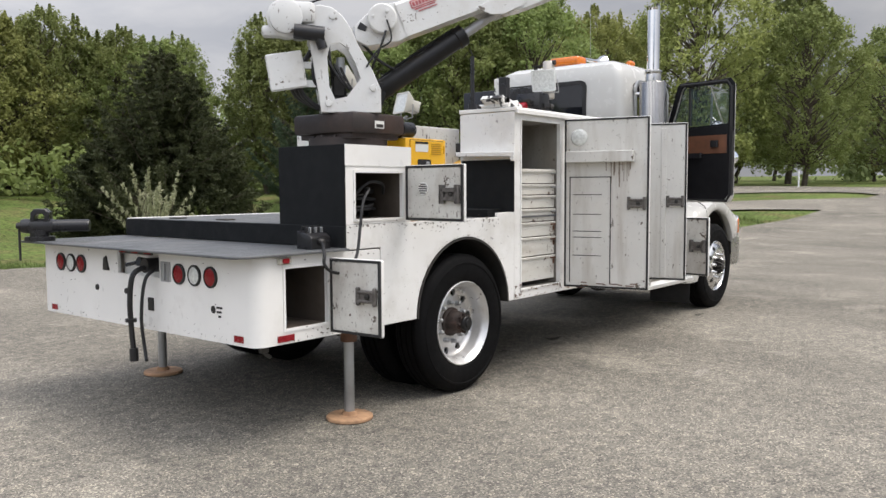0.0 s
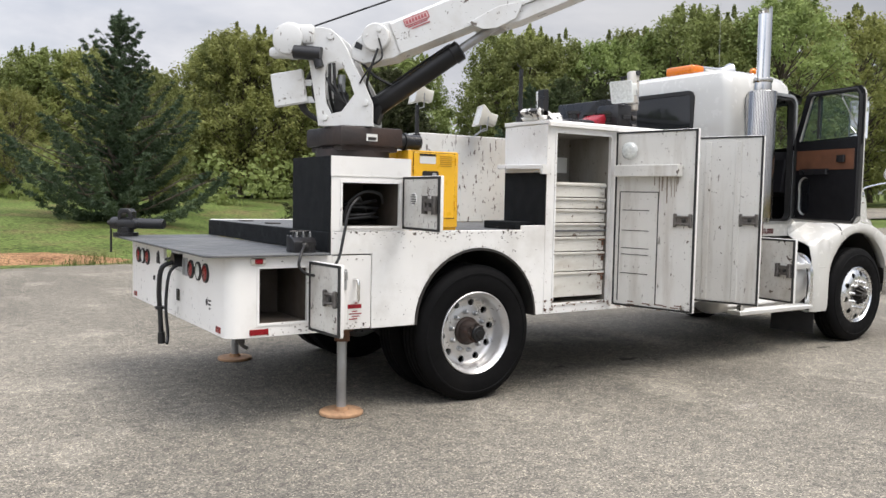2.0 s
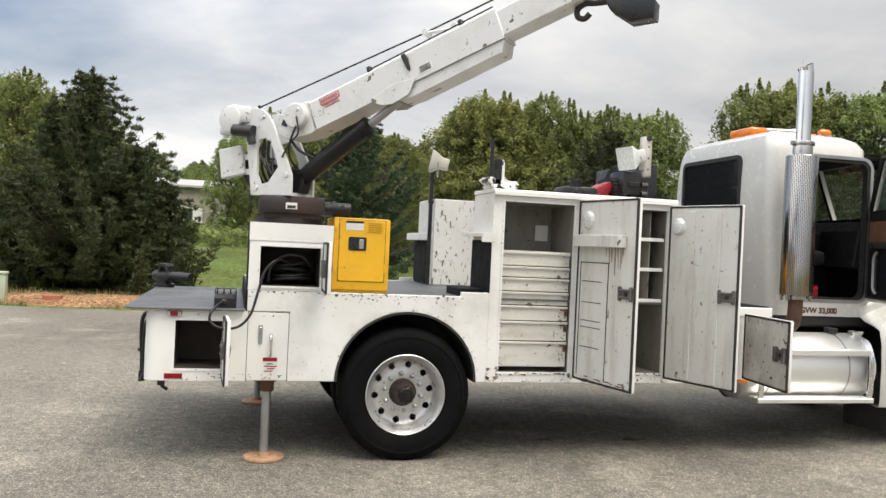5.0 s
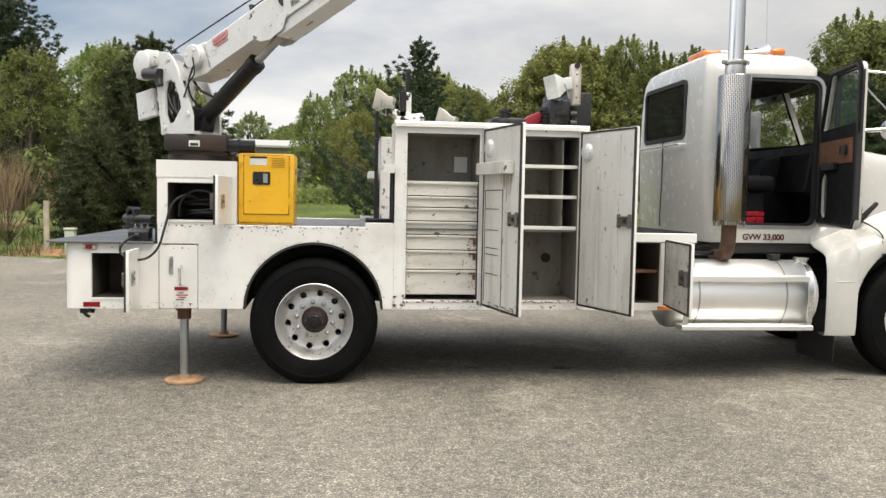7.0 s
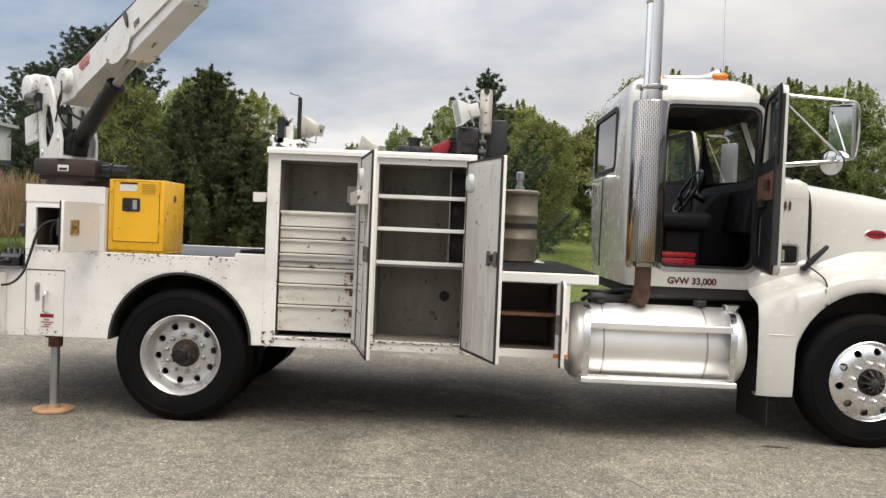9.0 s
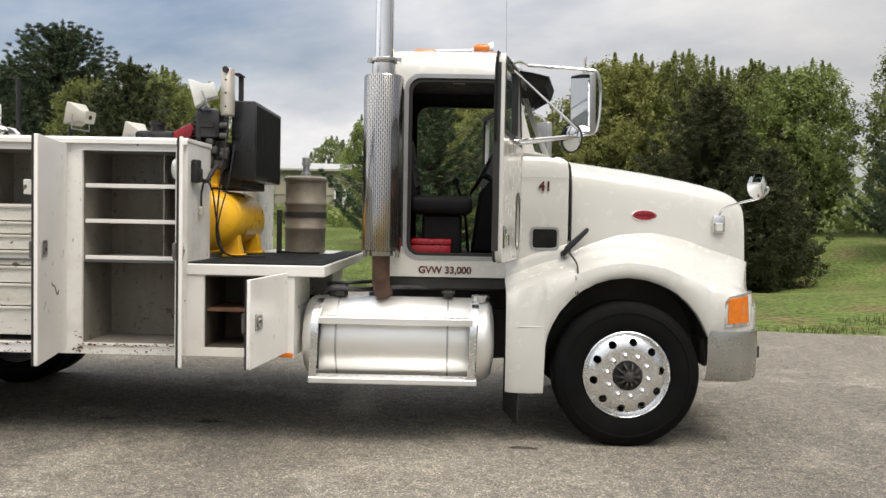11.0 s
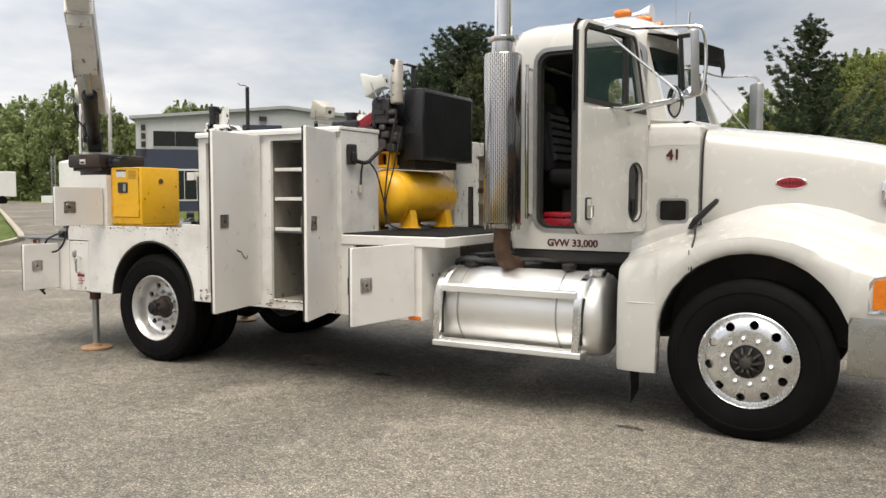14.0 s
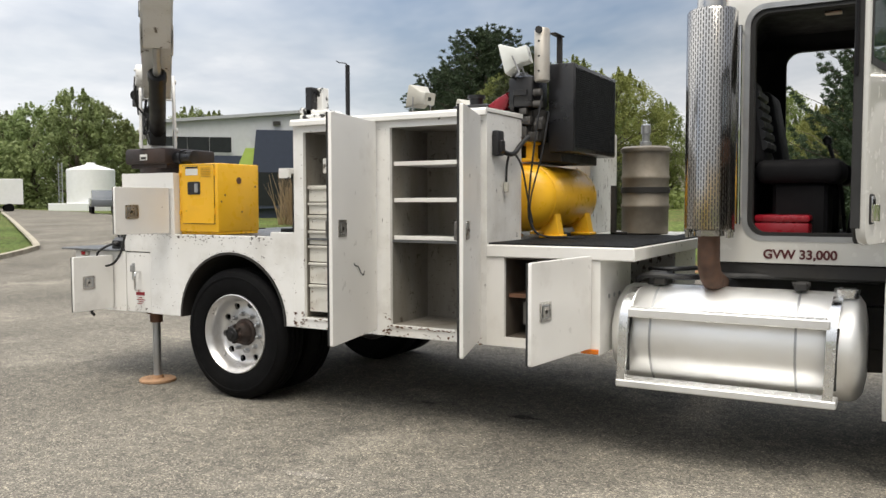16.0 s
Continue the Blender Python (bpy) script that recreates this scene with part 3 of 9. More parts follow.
for k in range(8):
    a = 6.283185 * k / 8
    cyl(bm, (0.064 * math.cos(a), 0.02, 0.064 * math.sin(a)), (0.064 * math.cos(a), -0.008, 0.064 * math.sin(a)), 0.009, 8)
HUB_R = mesh_of("hub", bm, M_HUBRUST)
CAP_R = mesh_of("hub_cap", lathe(B(), (0, -0.012, 0), (0, -1, 0), [(0.056, 0), (0.056, 0.012), (0.050, 0.018), (0.030, 0.020), (0.026, 0.028), (0, 0.030)], 24), M_CYLBLACK)


def sub(name, me, parent, m):
    ob = new(name, me)
    ob.parent = parent
    ob.matrix_basis = m
    return ob


def wheel(x, y, front, flip, detailed=True):
    """A wheel whose outer lip lies at y; flip turns it to face the far side."""
    m = pose(x, y, 0.506 if front else 0.495, 0, 0, 180 if flip else 0)
    w = new("wheel", RIM_F if front else RIM_R)
    w.name = "wheel"
    w.parent = truck
    w.matrix_parent_inverse = Matrix.Translation(-truck.location)
    w.matrix_basis = m
    sub("tyre", TYRE_F if front else TYRE, w, pose(0, -0.012, 0))
    if detailed:
        sub("hub", HUB_F if front else HUB_R, w, Matrix())
        if not front:
            sub("hub_cap", CAP_R, w, Matrix())
        for k in range(10 if front else 0):
            sub("hub_fin", FIN, w, Matrix.Rotation(6.283185 * k / 10, 4, "Y"))
        for k in range(10):
            a = 6.283185 * (k + (0.75 if front else 0.7)) / 10
            sub("lug_nut", NUT_F if front else NUT_R, w, pose(0.143 * math.cos(a), -0.019 if front else 0.128, 0.143 * math.sin(a)))
    return w


wheel(5.18, 0.125, True, False)
wheel(5.18, W - 0.125, True, True)
wheel(0.0, 0.015, False, False)
wheel(0.0, W - 0.015, False, True)
for y, f in ((0.62, True), (W - 0.62, False)):
    wheel(0.0, y, False, f, False)

# ---- service body, near side
bm = B()
# rear wall with rounded corners, and the low side panels
arc = [(-1.78 - 0.08 * math.sin(radians(a)), 0.08 - 0.08 * math.cos(radians(a))) for a in range(0, 91, 15)]
far = [(x, W - y) for x, y in reversed(arc)]
outer = [(-1.66, 0.0)] + arc + far + [(-1.66, W)]
wall = [Vector((x, y)) for x, y in outer]
ring_o = [(p.x, p.y, 0.598) for p in wall]
ring_t = [(p.x, p.y, 1.092) for p in wall]
ring_ti = [(p.x + 0.02 * (1 if p.x < -1.67 else 0), min(max(p.y, 0.02), W - 0.02), 1.092) for p in wall]
ring_oi = [(a, b, 0.598) for a, b, _ in ring_ti]
grid(bm, [ring_oi, ring_o, ring_t, ring_ti, ring_oi])
REAR = cut(bm, [box(B(), (-1.95, 0.92, 0.93), (-1.80, 1.40, 1.075))])
rear = part("rear_panel", REAR, M_WHITE, truck, "white rear panel with small paint chips")
part("recess_plate", box(B(), (-1.800, 0.90, 0.905), (-1.788, 1.42, 1.088)), M_WORN, rear)
lb = part("lamp_bar", box(B(), (-1.874, 0.985, 1.062), (-1.858, 1.355, 1.088), 0.003), M_BLACK, rear, "narrow black marker lamp bar")
for y in (1.03, 1.17, 1.31):
    part("marker_lens", box(B(), (-1.878, y - 0.035, 1.066), (-1.872, y + 0.035, 1.084), 0.002), M_LENSRED, lb, "red marker lens")


def arch(cx, z0, rx, rz, n=24):
    return [(cx - rx * math.cos(math.pi * k / n), z0 + rz * math.sin(math.pi * k / n)) for k in range(n + 1)]


def side_skin(y0, y1):
    bm = B()
    box(bm, (-1.66, y0, 0.598), (-1.172, y1, 1.092))
    return cut(bm, [box(B(), (-1.70, y0 - 0.1, 0.68), (-1.345, y1 + 0.1, 1.02))])


part("side_panel", side_skin(0.0, 0.02), M_WHITE, truck)
part("side_panel", side_skin(W - 0.02, W), M_WHITE, truck)
for y0, y1 in ((0.0, 0.025), (W - 0.025, W)):
    bm = B()
    pts = [(-0.88, 0.596)] + arch(-0.005, 0.596, 0.535, 0.52) + [(0.613, 0.598), (0.613, 1.277), (0.39, 1.277), (0.385, 1.244), (-1.182, 1.244), (-1.182, 1.094), (-0.88, 1.094)]
    prism(bm, pts, "y", y0, y1, 0.004)
    part("wheel_arch_panel", bm, M_WORN, truck, "white panel over the wheel with chipped edges")
    # rolled lip and the liner behind the arch
    bm = B()
    s = 1 if y0 == 0.0 else -1
    ye = 0.0 if s > 0 else W
    a_out, a_in = arch(-0.005, 0.596, 0.537, 0.522), arch(-0.005, 0.596, 0.52, 0.505)
    grid(bm, [[(x, ye - 0.006 * s, z) for x, z in a_out], [(x, ye - 0.006 * s, z) for x, z in a_in], [(x, ye + 0.03 * s, z) for x, z in a_in], [(x, ye + 0.72 * s, z) for x, z in a_out]])
    part("wheel_liner", bm, M_FRAME, truck)
    bm = B()
    lo, hi = sorted((ye + 0.70 * s, ye + 0.73 * s))
    prism(bm, [(-0.70, 0.86), (0.70, 0.86), (0.70, 1.215), (-0.70, 1.215)], "y", lo, hi)
    part("wheel_well_wall", bm, M_FRAME, truck)

# jack panel with a hatch and its black seam
bm = B()
prism(bm, rounded(-1.168, 0.600, -0.884, 1.086, 0.01, 2), "y", 0.004, 0.03, 0.003)
jp = part("jack_panel", bm, M_WHITE, truck)
bm = B()
box(bm, (-1.176, 0.012, 0.596), (-1.165, 0.05, 1.09))
box(bm, (-0.887, 0.012, 0.596), (-0.876, 0.05, 1.09))
part("seam", bm, M_GASKET, jp)
bm = B()
tube(bm, smooth_line([(-1.005, 0.004, 0.93), (-1.005, -0.045, 0.92), (-1.005, -0.05, 0.84), (-1.005, -0.045, 0.79), (-1.005, 0.004, 0.78)]), 0.011, 8)
part("handle", bm, M_CHROME, jp, "chrome grab handle")
bm = B()
prism(bm, rounded(-1.095, 0.86, -1.065, 1.0, 0.012, 3), "y", -0.006, 0.006, 0.002)
box(bm, (-1.09, -0.03, 0.93), (-1.07, 0.0, 0.985), 0.004)
part("slot_latch", bm, M_STEEL, jp)
bm = B()
box(bm, (-1.055, 0.0015, 0.655), (-0.955, 0.006, 0.765))
part("decal", bm, M_LABEL, jp, "white warning label")
bm = B()
box(bm, (-1.055, -0.0005, 0.738), (-0.955, 0.003, 0.765))
for k in range(4):
    box(bm, (-1.045 + 0.02 * (k % 2), -0.0005, 0.665 + 0.017 * k), (-0.985 + 0.015 * (k % 3), 0.003, 0.672 + 0.017 * k))
part("decal_print", bm, M_RED, jp, "red print bars")
bm = B()
box(bm, (-1.182, 0.02, 0.596), (-1.172, 0.5, 1.09))
part("seam_wall", bm, M_WHITE, truck)


def compartment(name, x0, x1, z0, z1, depth, material, y0=0.021):
    """An open box set in behind the skin."""
    t = 0.006
    bm = cut(box(B(), (x0 - t, y0, z0 - t), (x1 + t, y0 + depth + t, z1 + t)), [box(B(), (x0, y0 - 0.1, z0), (x1, y0 + depth, z1))])
    return part(name, bm, material, truck)


def frame_bars(x0, x1, z0, z1, w, y0, y1, m=None):
    """A flat rectangular frame of bars w wide, in one piece."""
    bm = cut(box(B(), (x0, y0, z0), (x1, y1, z1)), [box(B(), (x0 + w, min(y0, y1) - 0.1, z0 + w), (x1 - w, max(y0, y1) + 0.1, z1 - w))])
    if m:
        bm.transform(m)
    return bm


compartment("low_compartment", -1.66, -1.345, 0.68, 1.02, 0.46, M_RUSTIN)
# trim of the low opening
part("opening_trim", frame_bars(-1.675, -1.33, 0.666, 1.034, 0.015, -0.006, 0.004), M_WORN, truck)


M_PADDLE = mat("worn_latch_steel", (0.50, 0.49, 0.47), 0.32, metal=1.0, vary=0.25, scale=20, grime=(0.14, 0.10, 0.07), grime_amount=0.6, grime_scale=18)


def side_door(name, hinge, angle, width, z0, z1, inner, label="", latch_z=None, outer=M_WHITE):
    """A steel compartment door hung at hinge, swung out to angle; its inner face carries a gasket and a latch."""
    m = pose(hinge[0], hinge[1], 0, 0, 0, angle)
    s = 1
    bm = B()
    prism(bm, rounded(0.012, z0, width, z1, 0.012, 3), "y", -0.011, 0.011, 0.003, m=m)
    d = part(name, bm, outer, truck, label)
    return d, m


def door_dress(d, m, width, z0, z1, side, inner_mat, latch_z, ribs=True):
    """side: +1 or -1, the local y on which the inner face lies."""
    f = 0.011 * side
    bm = B()
    lo, hi = sorted((f, f + 0.010 * side))
    prism(bm, rounded(0.03, z0 + 0.018, width - 0.018, z1 - 0.018, 0.01, 2), "y", lo, hi, 0.003, m=m)
    part("inner_panel", bm, inner_mat, d)
    lo, hi = sorted((f, f + 0.014 * side))
    part("gasket", frame_bars(0.016, width - 0.004, z0 + 0.004, z1 - 0.004, 0.014, lo, hi, m), M_GASKET, d, "black rubber gasket")
    if latch_z is None:
        return
    u = width - 0.098
    g = f + 0.010 * side

    def slab(u0, u1, z0_, z1_, d0, d1, bev, bm):
        lo, hi = sorted((g + d0 * side, g + d1 * side))
        return box(bm, (u + u0, lo, latch_z + z0_), (u + u1, hi, latch_z + z1_), bev, m=m)
    part("latch", slab(-0.052, 0.052, -0.036, 0.036, 0.0, 0.016, 0.004, B()), M_LATCH, d, "grimy steel slam latch")
    for a in (-0.062, 0.062):
        part("latch_lug", slab(a - 0.013, a + 0.013, -0.052, 0.052, 0.0, 0.024, 0.006, B()), M_LATCH, d)
    for z in (-0.026, 0.026):
        part("latch_rail", slab(-0.055, 0.055, z - 0.008, z + 0.008, 0.014, 0.028, 0.004, B()), M_LATCH, d)
    part("latch_bolt", lathe(B(), m @ Vector((u + 0.012, g + 0.014 * side, latch_z)), m @ Vector((u + 0.012, g + side, latch_z)), [(0.016, 0), (0.016, 0.010), (0.009, 0.014), (0, 0.015)], 14), M_FRAME, d)
    v = u - 0.045
    bm = B()
    lo, hi = sorted((-f, -f - 0.006 * side))
    ring = rounded(v - 0.058, latch_z - 0.052, v + 0.058, latch_z + 0.052, 0.010, 3)
    hole = rounded(v - 0.044, latch_z - 0.038, v + 0.044, latch_z + 0.038, 0.006, 3)
    grid(bm, [[m @ Vector((x, y, z)) for x, z in p] for y, p in ((lo if side < 0 else hi, ring), (hi if side < 0 else lo, ring), (hi if side < 0 else lo, hole), (lo if side < 0 else hi, hole))], close=True)
    part("handle_plate", bm, M_PADDLE, d, "worn bright steel handle plate")
    lo, hi = sorted((-f, -f - 0.002 * side))
    part("handle_dish", box(B(), (v - 0.045, lo, latch_z - 0.039), (v + 0.045, hi, latch_z + 0.039), m=m), M_STEEL, d)
    lo, hi = sorted((-f - 0.002 * side, -f - 0.012 * side))
    bm = B()
    prism(bm, rounded(v - 0.020, latch_z - 0.030, v + 0.034, latch_z + 0.030, 0.006, 2), "y", lo, hi, 0.003, m=m)
    part("paddle", bm, M_PADDLE, d, "bright steel paddle")
    part("key_lock", lathe(B(), m @ Vector((v + 0.008, -f - 0.011 * side, latch_z)), m @ Vector((v + 0.008, -f - side, latch_z)), [(0.010, 0), (0.010, 0.004), (0, 0.005)], 12), M_FRAME, d)


d, m = side_door("low_door", (-1.318, -0.006), -87, 0.40, 0.622, 1.062, None, "white steel door standing open")
door_dress(d, m, 0.40, 0.622, 1.062, -1, M_DIRTYDOOR, 0.853)
d, m = side_door("upper_door", (-0.640, -0.006), -93, 0.50, 1.255, 1.61, None, "white steel door standing open")
door_dress(d, m, 0.50, 1.255, 1.61, -1, M_DIRTYDOOR, 1.425)
bm = B()
cyl(bm, m @ Vector((0.17, -0.020, 1.46)), m @ Vector((0.17, -0.026, 1.46)), 0.042, 24)
v1 = part("vent_rose", bm, M_WHITE, d)
bm = B()
for k in range(5):
    half = math.sqrt(max(0, 0.036 ** 2 - (0.014 * (k - 2)) ** 2))
    box(bm, (0.17 - half, -0.029, 1.457 + 0.014 * (k - 2)), (0.17 + half, -0.024, 1.463 + 0.014 * (k - 2)), m=m)
part("vent_slot", bm, M_GASKET, v1)

# upper box under the crane
bm = B()
x0, x1 = -1.182, -0.595
bm = cut(box(bm, (x0, 0.0, 1.246), (x1, 0.60, 1.725)), [box(B(), (-1.107, -0.1, 1.277), (-0.678, 0.05, 1.56)), box(B(), (-1.115, 0.0205, 1.269), (-0.67, 0.58, 1.568))])
box(bm, (x0 - 0.004, -0.006, 1.60), (x1 + 0.002, 0.001, 1.728))
ub = part("crane_pedestal_box", bm, M_WHITE, truck)
bm = B()
box(bm, (x0 - 0.006, 0.0, 1.09), (x0 + 0.002, 0.60, 1.728), 0.002)
part("black_back_plate", bm, M_LINER, truck, "black textured rear plate")
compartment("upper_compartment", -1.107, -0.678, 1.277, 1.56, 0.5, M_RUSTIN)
part("opening_trim", frame_bars(-1.12, -0.665, 1.263, 1.574, 0.015, -0.008, 0.004), M_WORN, truck)

# bed floor, low deck plate, raised deck box
bm = B()
box(bm, (-1.18, 0.03, 1.225), (2.16, W - 0.03, 1.24))
part("bed_floor", bm, M_DECK, truck)
bm = B()
pts = [(-2.0 + 0.10 - 0.10 * math.cos(radians(a)), -0.045 + 0.10 - 0.10 * math.sin(radians(a))) for a in range(0, 91, 15)]
pts = pts + [(-1.20, -0.045), (-1.20, W + 0.02), (-2.0, W + 0.02)]
prism(bm, pts, "z", 1.094, 1.108, 0.003)
part("rear_plate", bm, M_DECK, truck, "grey coated steel platform")
db = part("bed_riser", box(B(), (-1.198, 0.002, 1.1095), (-1.183, W - 0.002, 1.238), 0.003), M_LINER, truck, "black riser at the end of the raised bed")
for y in (1.35, 1.95):
    part("lid_latch", prism(B(), rounded(-1.06, y, -0.96, y + 0.12, 0.02, 3), "z", 1.2405, 1.250, 0.002), M_FRAME, db)

# tall cabinet frame
bm = B()
T0, T1, ZT = 0.613, 2.15, 2.045
bm = cut(box(bm, (T0, 0.0, 0.598), (T1, 0.52, ZT)),
         [box(B(), (0.70, -0.1, 0.672), (1.285, 0.05, 1.985)), box(B(), (1.43, -0.1, 0.672), (2.09, 0.05, 1.985)), box(B(), (0.692, 0.0305, 0.664), (1.293, 0.505, 1.993)), box(B(), (1.422, 0.0305, 0.664), (2.098, 0.505, 1.993))])
cab_frame = part("tall_cabinet", bm, M_WORN, truck, "white tool cabinet with chipped frame")
bm = B()
prism(bm, [(-0.035, 2.03), (-0.035, 2.058), (-0.02, 2.075), (0.53, 2.082), (0.53, 2.05), (-0.01, 2.05), (-0.01, 2.03)], "x", T0 - 0.005, T1 + 0.006, 0.003)
part("top_cover", bm, M_WHITE, cab_frame)
part("opening_trim", frame_bars(0.692, 1.292, 0.657, 1.998, 0.014, -0.007, 0.004), M_WORN, cab_frame)
part("opening_trim", frame_bars(1.422, 2.096, 0.657, 1.998, 0.014, -0.007, 0.004), M_WORN, cab_frame)
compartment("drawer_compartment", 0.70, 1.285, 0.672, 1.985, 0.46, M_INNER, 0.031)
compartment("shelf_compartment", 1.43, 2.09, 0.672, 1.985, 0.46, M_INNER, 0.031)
# drawers
tops = [1.603, 1.490, 1.400, 1.292, 1.185, 1.064, 0.907, 0.705]
for k in range(7):
    za, zb = tops[k + 1], tops[k]
    bm = B()
    box(bm, (0.712, 0.045, za + 0.008), (1.273, 0.065, zb - 0.004), 0.003)
    prism(bm, [(0.045, zb - 0.020), (0.030, zb - 0.016), (0.028, zb - 0.004), (0.034, zb), (0.055, zb), (0.055, zb - 0.02)], "x", 0.712, 1.273, 0.001)
    box(bm, (0.72, 0.065, za + 0.015), (1.265, 0.45, zb - 0.03))
    dr = part("drawer", bm, M_DRAWER, truck)
    bm = B()
    box(bm, (1.21, 0.024, zb - 0.030), (1.268, 0.044, zb - 0.018), 0.003)
    if k > 3:
        box(bm, (1.245, 0.036, zb - 0.075), (1.268, 0.044, zb - 0.035), 0.003)
    part("drawer_catch", bm, M_RUST if k > 3 else M_STEEL, dr)
bm = B()
box(bm, (0.705, 0.045, 1.604), (1.28, 0.46, 1.612))
part("drawer_top", bm, M_DRAWER, truck)
# shelves
for z in (1.750, 1.508, 1.258):
    bm = B()
    box(bm, (1.435, 0.05, z - 0.012), (2.085, 0.48, z))
    box(bm, (1.435, 0.042, z - 0.016), (2.085, 0.052, z + 0.012), 0.002)
    part("shelf", bm, M_WHITE, truck)
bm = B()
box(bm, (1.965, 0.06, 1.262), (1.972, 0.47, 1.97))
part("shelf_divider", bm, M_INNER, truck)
# black sheet added for the unlit depth right of the divider
part("black_side_lining", box(B(), (1.974, 0.478, 1.265), (2.086, 0.488, 1.97)), M_BLACK, truck)
bm = B()
cyl(bm, (1.95, 0.478, 0.985), (1.95, 0.492, 0.985), 0.042, 20)
part("cable_hole", bm, M_GASKET, truck)
bm = B()
box(bm, (1.14, 0.484, 1.70), (1.25, 0.49, 1.83))
part("paper_notice", bm, M_LABEL, truck)

# tall doors
d, m = side_door("tall_door", (1.325, -0.012), -77.6, 0.715, 0.636, 2.024, None, "tall white steel door standing open")
door_dress(d, m, 0.715, 0.636, 2.024, -1, M_DOORIN, 1.335)
bm = B()
box(bm, (0.05, -0.10, 1.665), (0.60, -0.022, 1.755), 0.004, m=m)
part("door_tray", bm, M_DOORIN, d, "white sheet-metal tray")
bm = B()
lathe(bm, m @ Vector((0.14, -0.021, 1.87)), m @ Vector((0.14, -0.2, 1.87)), [(0.07, 0), (0.068, 0.012), (0.055, 0.028), (0.025, 0.036), (0, 0.037)], 24)
part("dome_lamp", bm, M_LENSCLEAR, d, "round dome lamp")
bm = B()
for a, b in (((0.06, 0.68), (0.068, 1.55)), ((0.40, 0.68), (0.408, 1.55)), ((0.06, 1.543), (0.408, 1.55))):
    box(bm, (a[0], -0.0235, a[1]), (b[0], -0.018, b[1]), m=m)
for z in (0.90, 1.05, 1.10, 1.24, 1.40):
    box(bm, (0.09, -0.0235, z), (0.33, -0.018, z + 0.006), m=m)
part("door_seam", bm, M_FRAME, d)
bm = B()
tube(bm, smooth_line([m @ Vector(p) for p in ((0.235, 0.0115, 1.05), (0.25, 0.0115, 1.025), (0.29, 0.0115, 1.045), (0.33, 0.0115, 1.085), (0.38, 0.0115, 1.095), (0.395, 0.0115, 1.11))]), 0.0035, 6)
part("paint_scratch", bm, M_GASKET, d, "curved dark scratch")
# streaks of grime that ran down from the tray
bm = B()
random.seed(31)
for k in range(13):
    u = 0.36 + 0.2 * random.random()
    box(bm, (u, -0.0225, 1.665 - 0.05 - 0.16 * random.random()), (u + 0.004 + 0.007 * random.random(), -0.0208, 1.665), m=m)
part("grime_streak", bm, M_GRIME, d)
bm = B()
for k in range(16):
    u, z = 0.06 + 0.52 * random.random(), 0.63 + 0.05 * random.random()
    box(bm, (u, -0.0225, z), (u + 0.02 + 0.05 * random.random(), -0.0208, z + 0.008), m=m)
part("rust_edge", bm, M_RUST, d)
d, m = side_door("tall_door", (2.103, -0.012), -71.0, 0.692, 0.636, 2.024, None, "tall white steel door standing open")
door_dress(d, m, 0.692, 0.636, 2.024, -1, M_DOORIN, 1.335)
bm = B()
lathe(bm, m @ Vector((0.11, -0.021, 1.86)), m @ Vector((0.11, -0.2, 1.86)), [(0.07, 0), (0.068, 0.012), (0.055, 0.028), (0.025, 0.036), (0, 0.037)], 24)
part("dome_lamp", bm, M_LENSCLEAR, d, "round dome lamp")
bm = B()
for u in (0.22, 0.47):
    box(bm, (u, -0.030, 0.66), (u + 0.05, -0.019, 1.98), 0.006, m=m)
part("stiffener", bm, M_DOORIN, d)

# bracket shelf and black panel on the cabinet's rear face
bm = B()
prism(bm, [(-0.055, 1.665), (-0.055, 1.735), (0.50, 1.745), (0.50, 1.71), (-0.02, 1.70), (-0.025, 1.665)], "x", 0.52, 0.612, 0.004)
part("ledge", bm, M_WORN, truck, "white sheet-metal ledge")
bm = B()
box(bm, (0.600, -0.004, 1.278), (0.611, 0.50, 1.68), 0.002)
box(bm, (0.40, 0.10, 1.242), (0.60, 0.50, 1.30), 0.004)
part("black_panel", bm, M_LINER, truck)

# far cabinet
bm = B()
box(bm, (0.57, 1.76, 1.241), (2.20, W, 2.075), 0.006)
box(bm, (0.613, 1.76, 0.60), (2.885, W, 1.24), 0.004)
part("far_cabinet", bm, M_SCRATCHED, truck, "white cabinet with badly scratched side")
bm = B()
box(bm, (0.46, 1.93, 1.67), (0.549, W + 0.05, 1.74), 0.004)
part("ledge", bm, M_WORN, truck)
bm = B()
box(bm, (0.536, 1.90, 1.241), (0.549, W, 1.67), 0.002)
part("black_panel", bm, M_LINER, truck)
bm = B()
tube(bm, [(0.53, 1.75, 1.245), (0.53, 1.75, 2.32)], 0.02, 10)
box(bm, (0.505, 1.725, 2.03), (0.555, 1.775, 2.06), 0.004)
part("lamp_post", bm, M_BLACK, truck)

# lower front cabinet and front deck
lc = part("low_cabinet", prism(B(), [(2.151, 0.598), (2.885, 0.598), (2.885, 1.15), (2.79, 1.15), (2.79, 0.655), (2.27, 0.655), (2.27, 1.15), (2.151, 1.15)], "y", 0.0, 0.025), M_WHITE, truck, "white frame of the low cabinet")
part("end_panel", box(B(), (2.865, 0.0252, 0.598), (2.885, 0.60, 1.15)), M_WHITE, lc)
for k in range(3):
    part("bolt", cyl(B(), (2.88, 0.16 + 0.10 * k, 0.93), (2.889, 0.16 + 0.10 * k, 0.93), 0.014, 10), M_STEEL, lc)
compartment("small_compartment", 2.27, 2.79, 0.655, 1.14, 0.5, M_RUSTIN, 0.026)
bm = B()
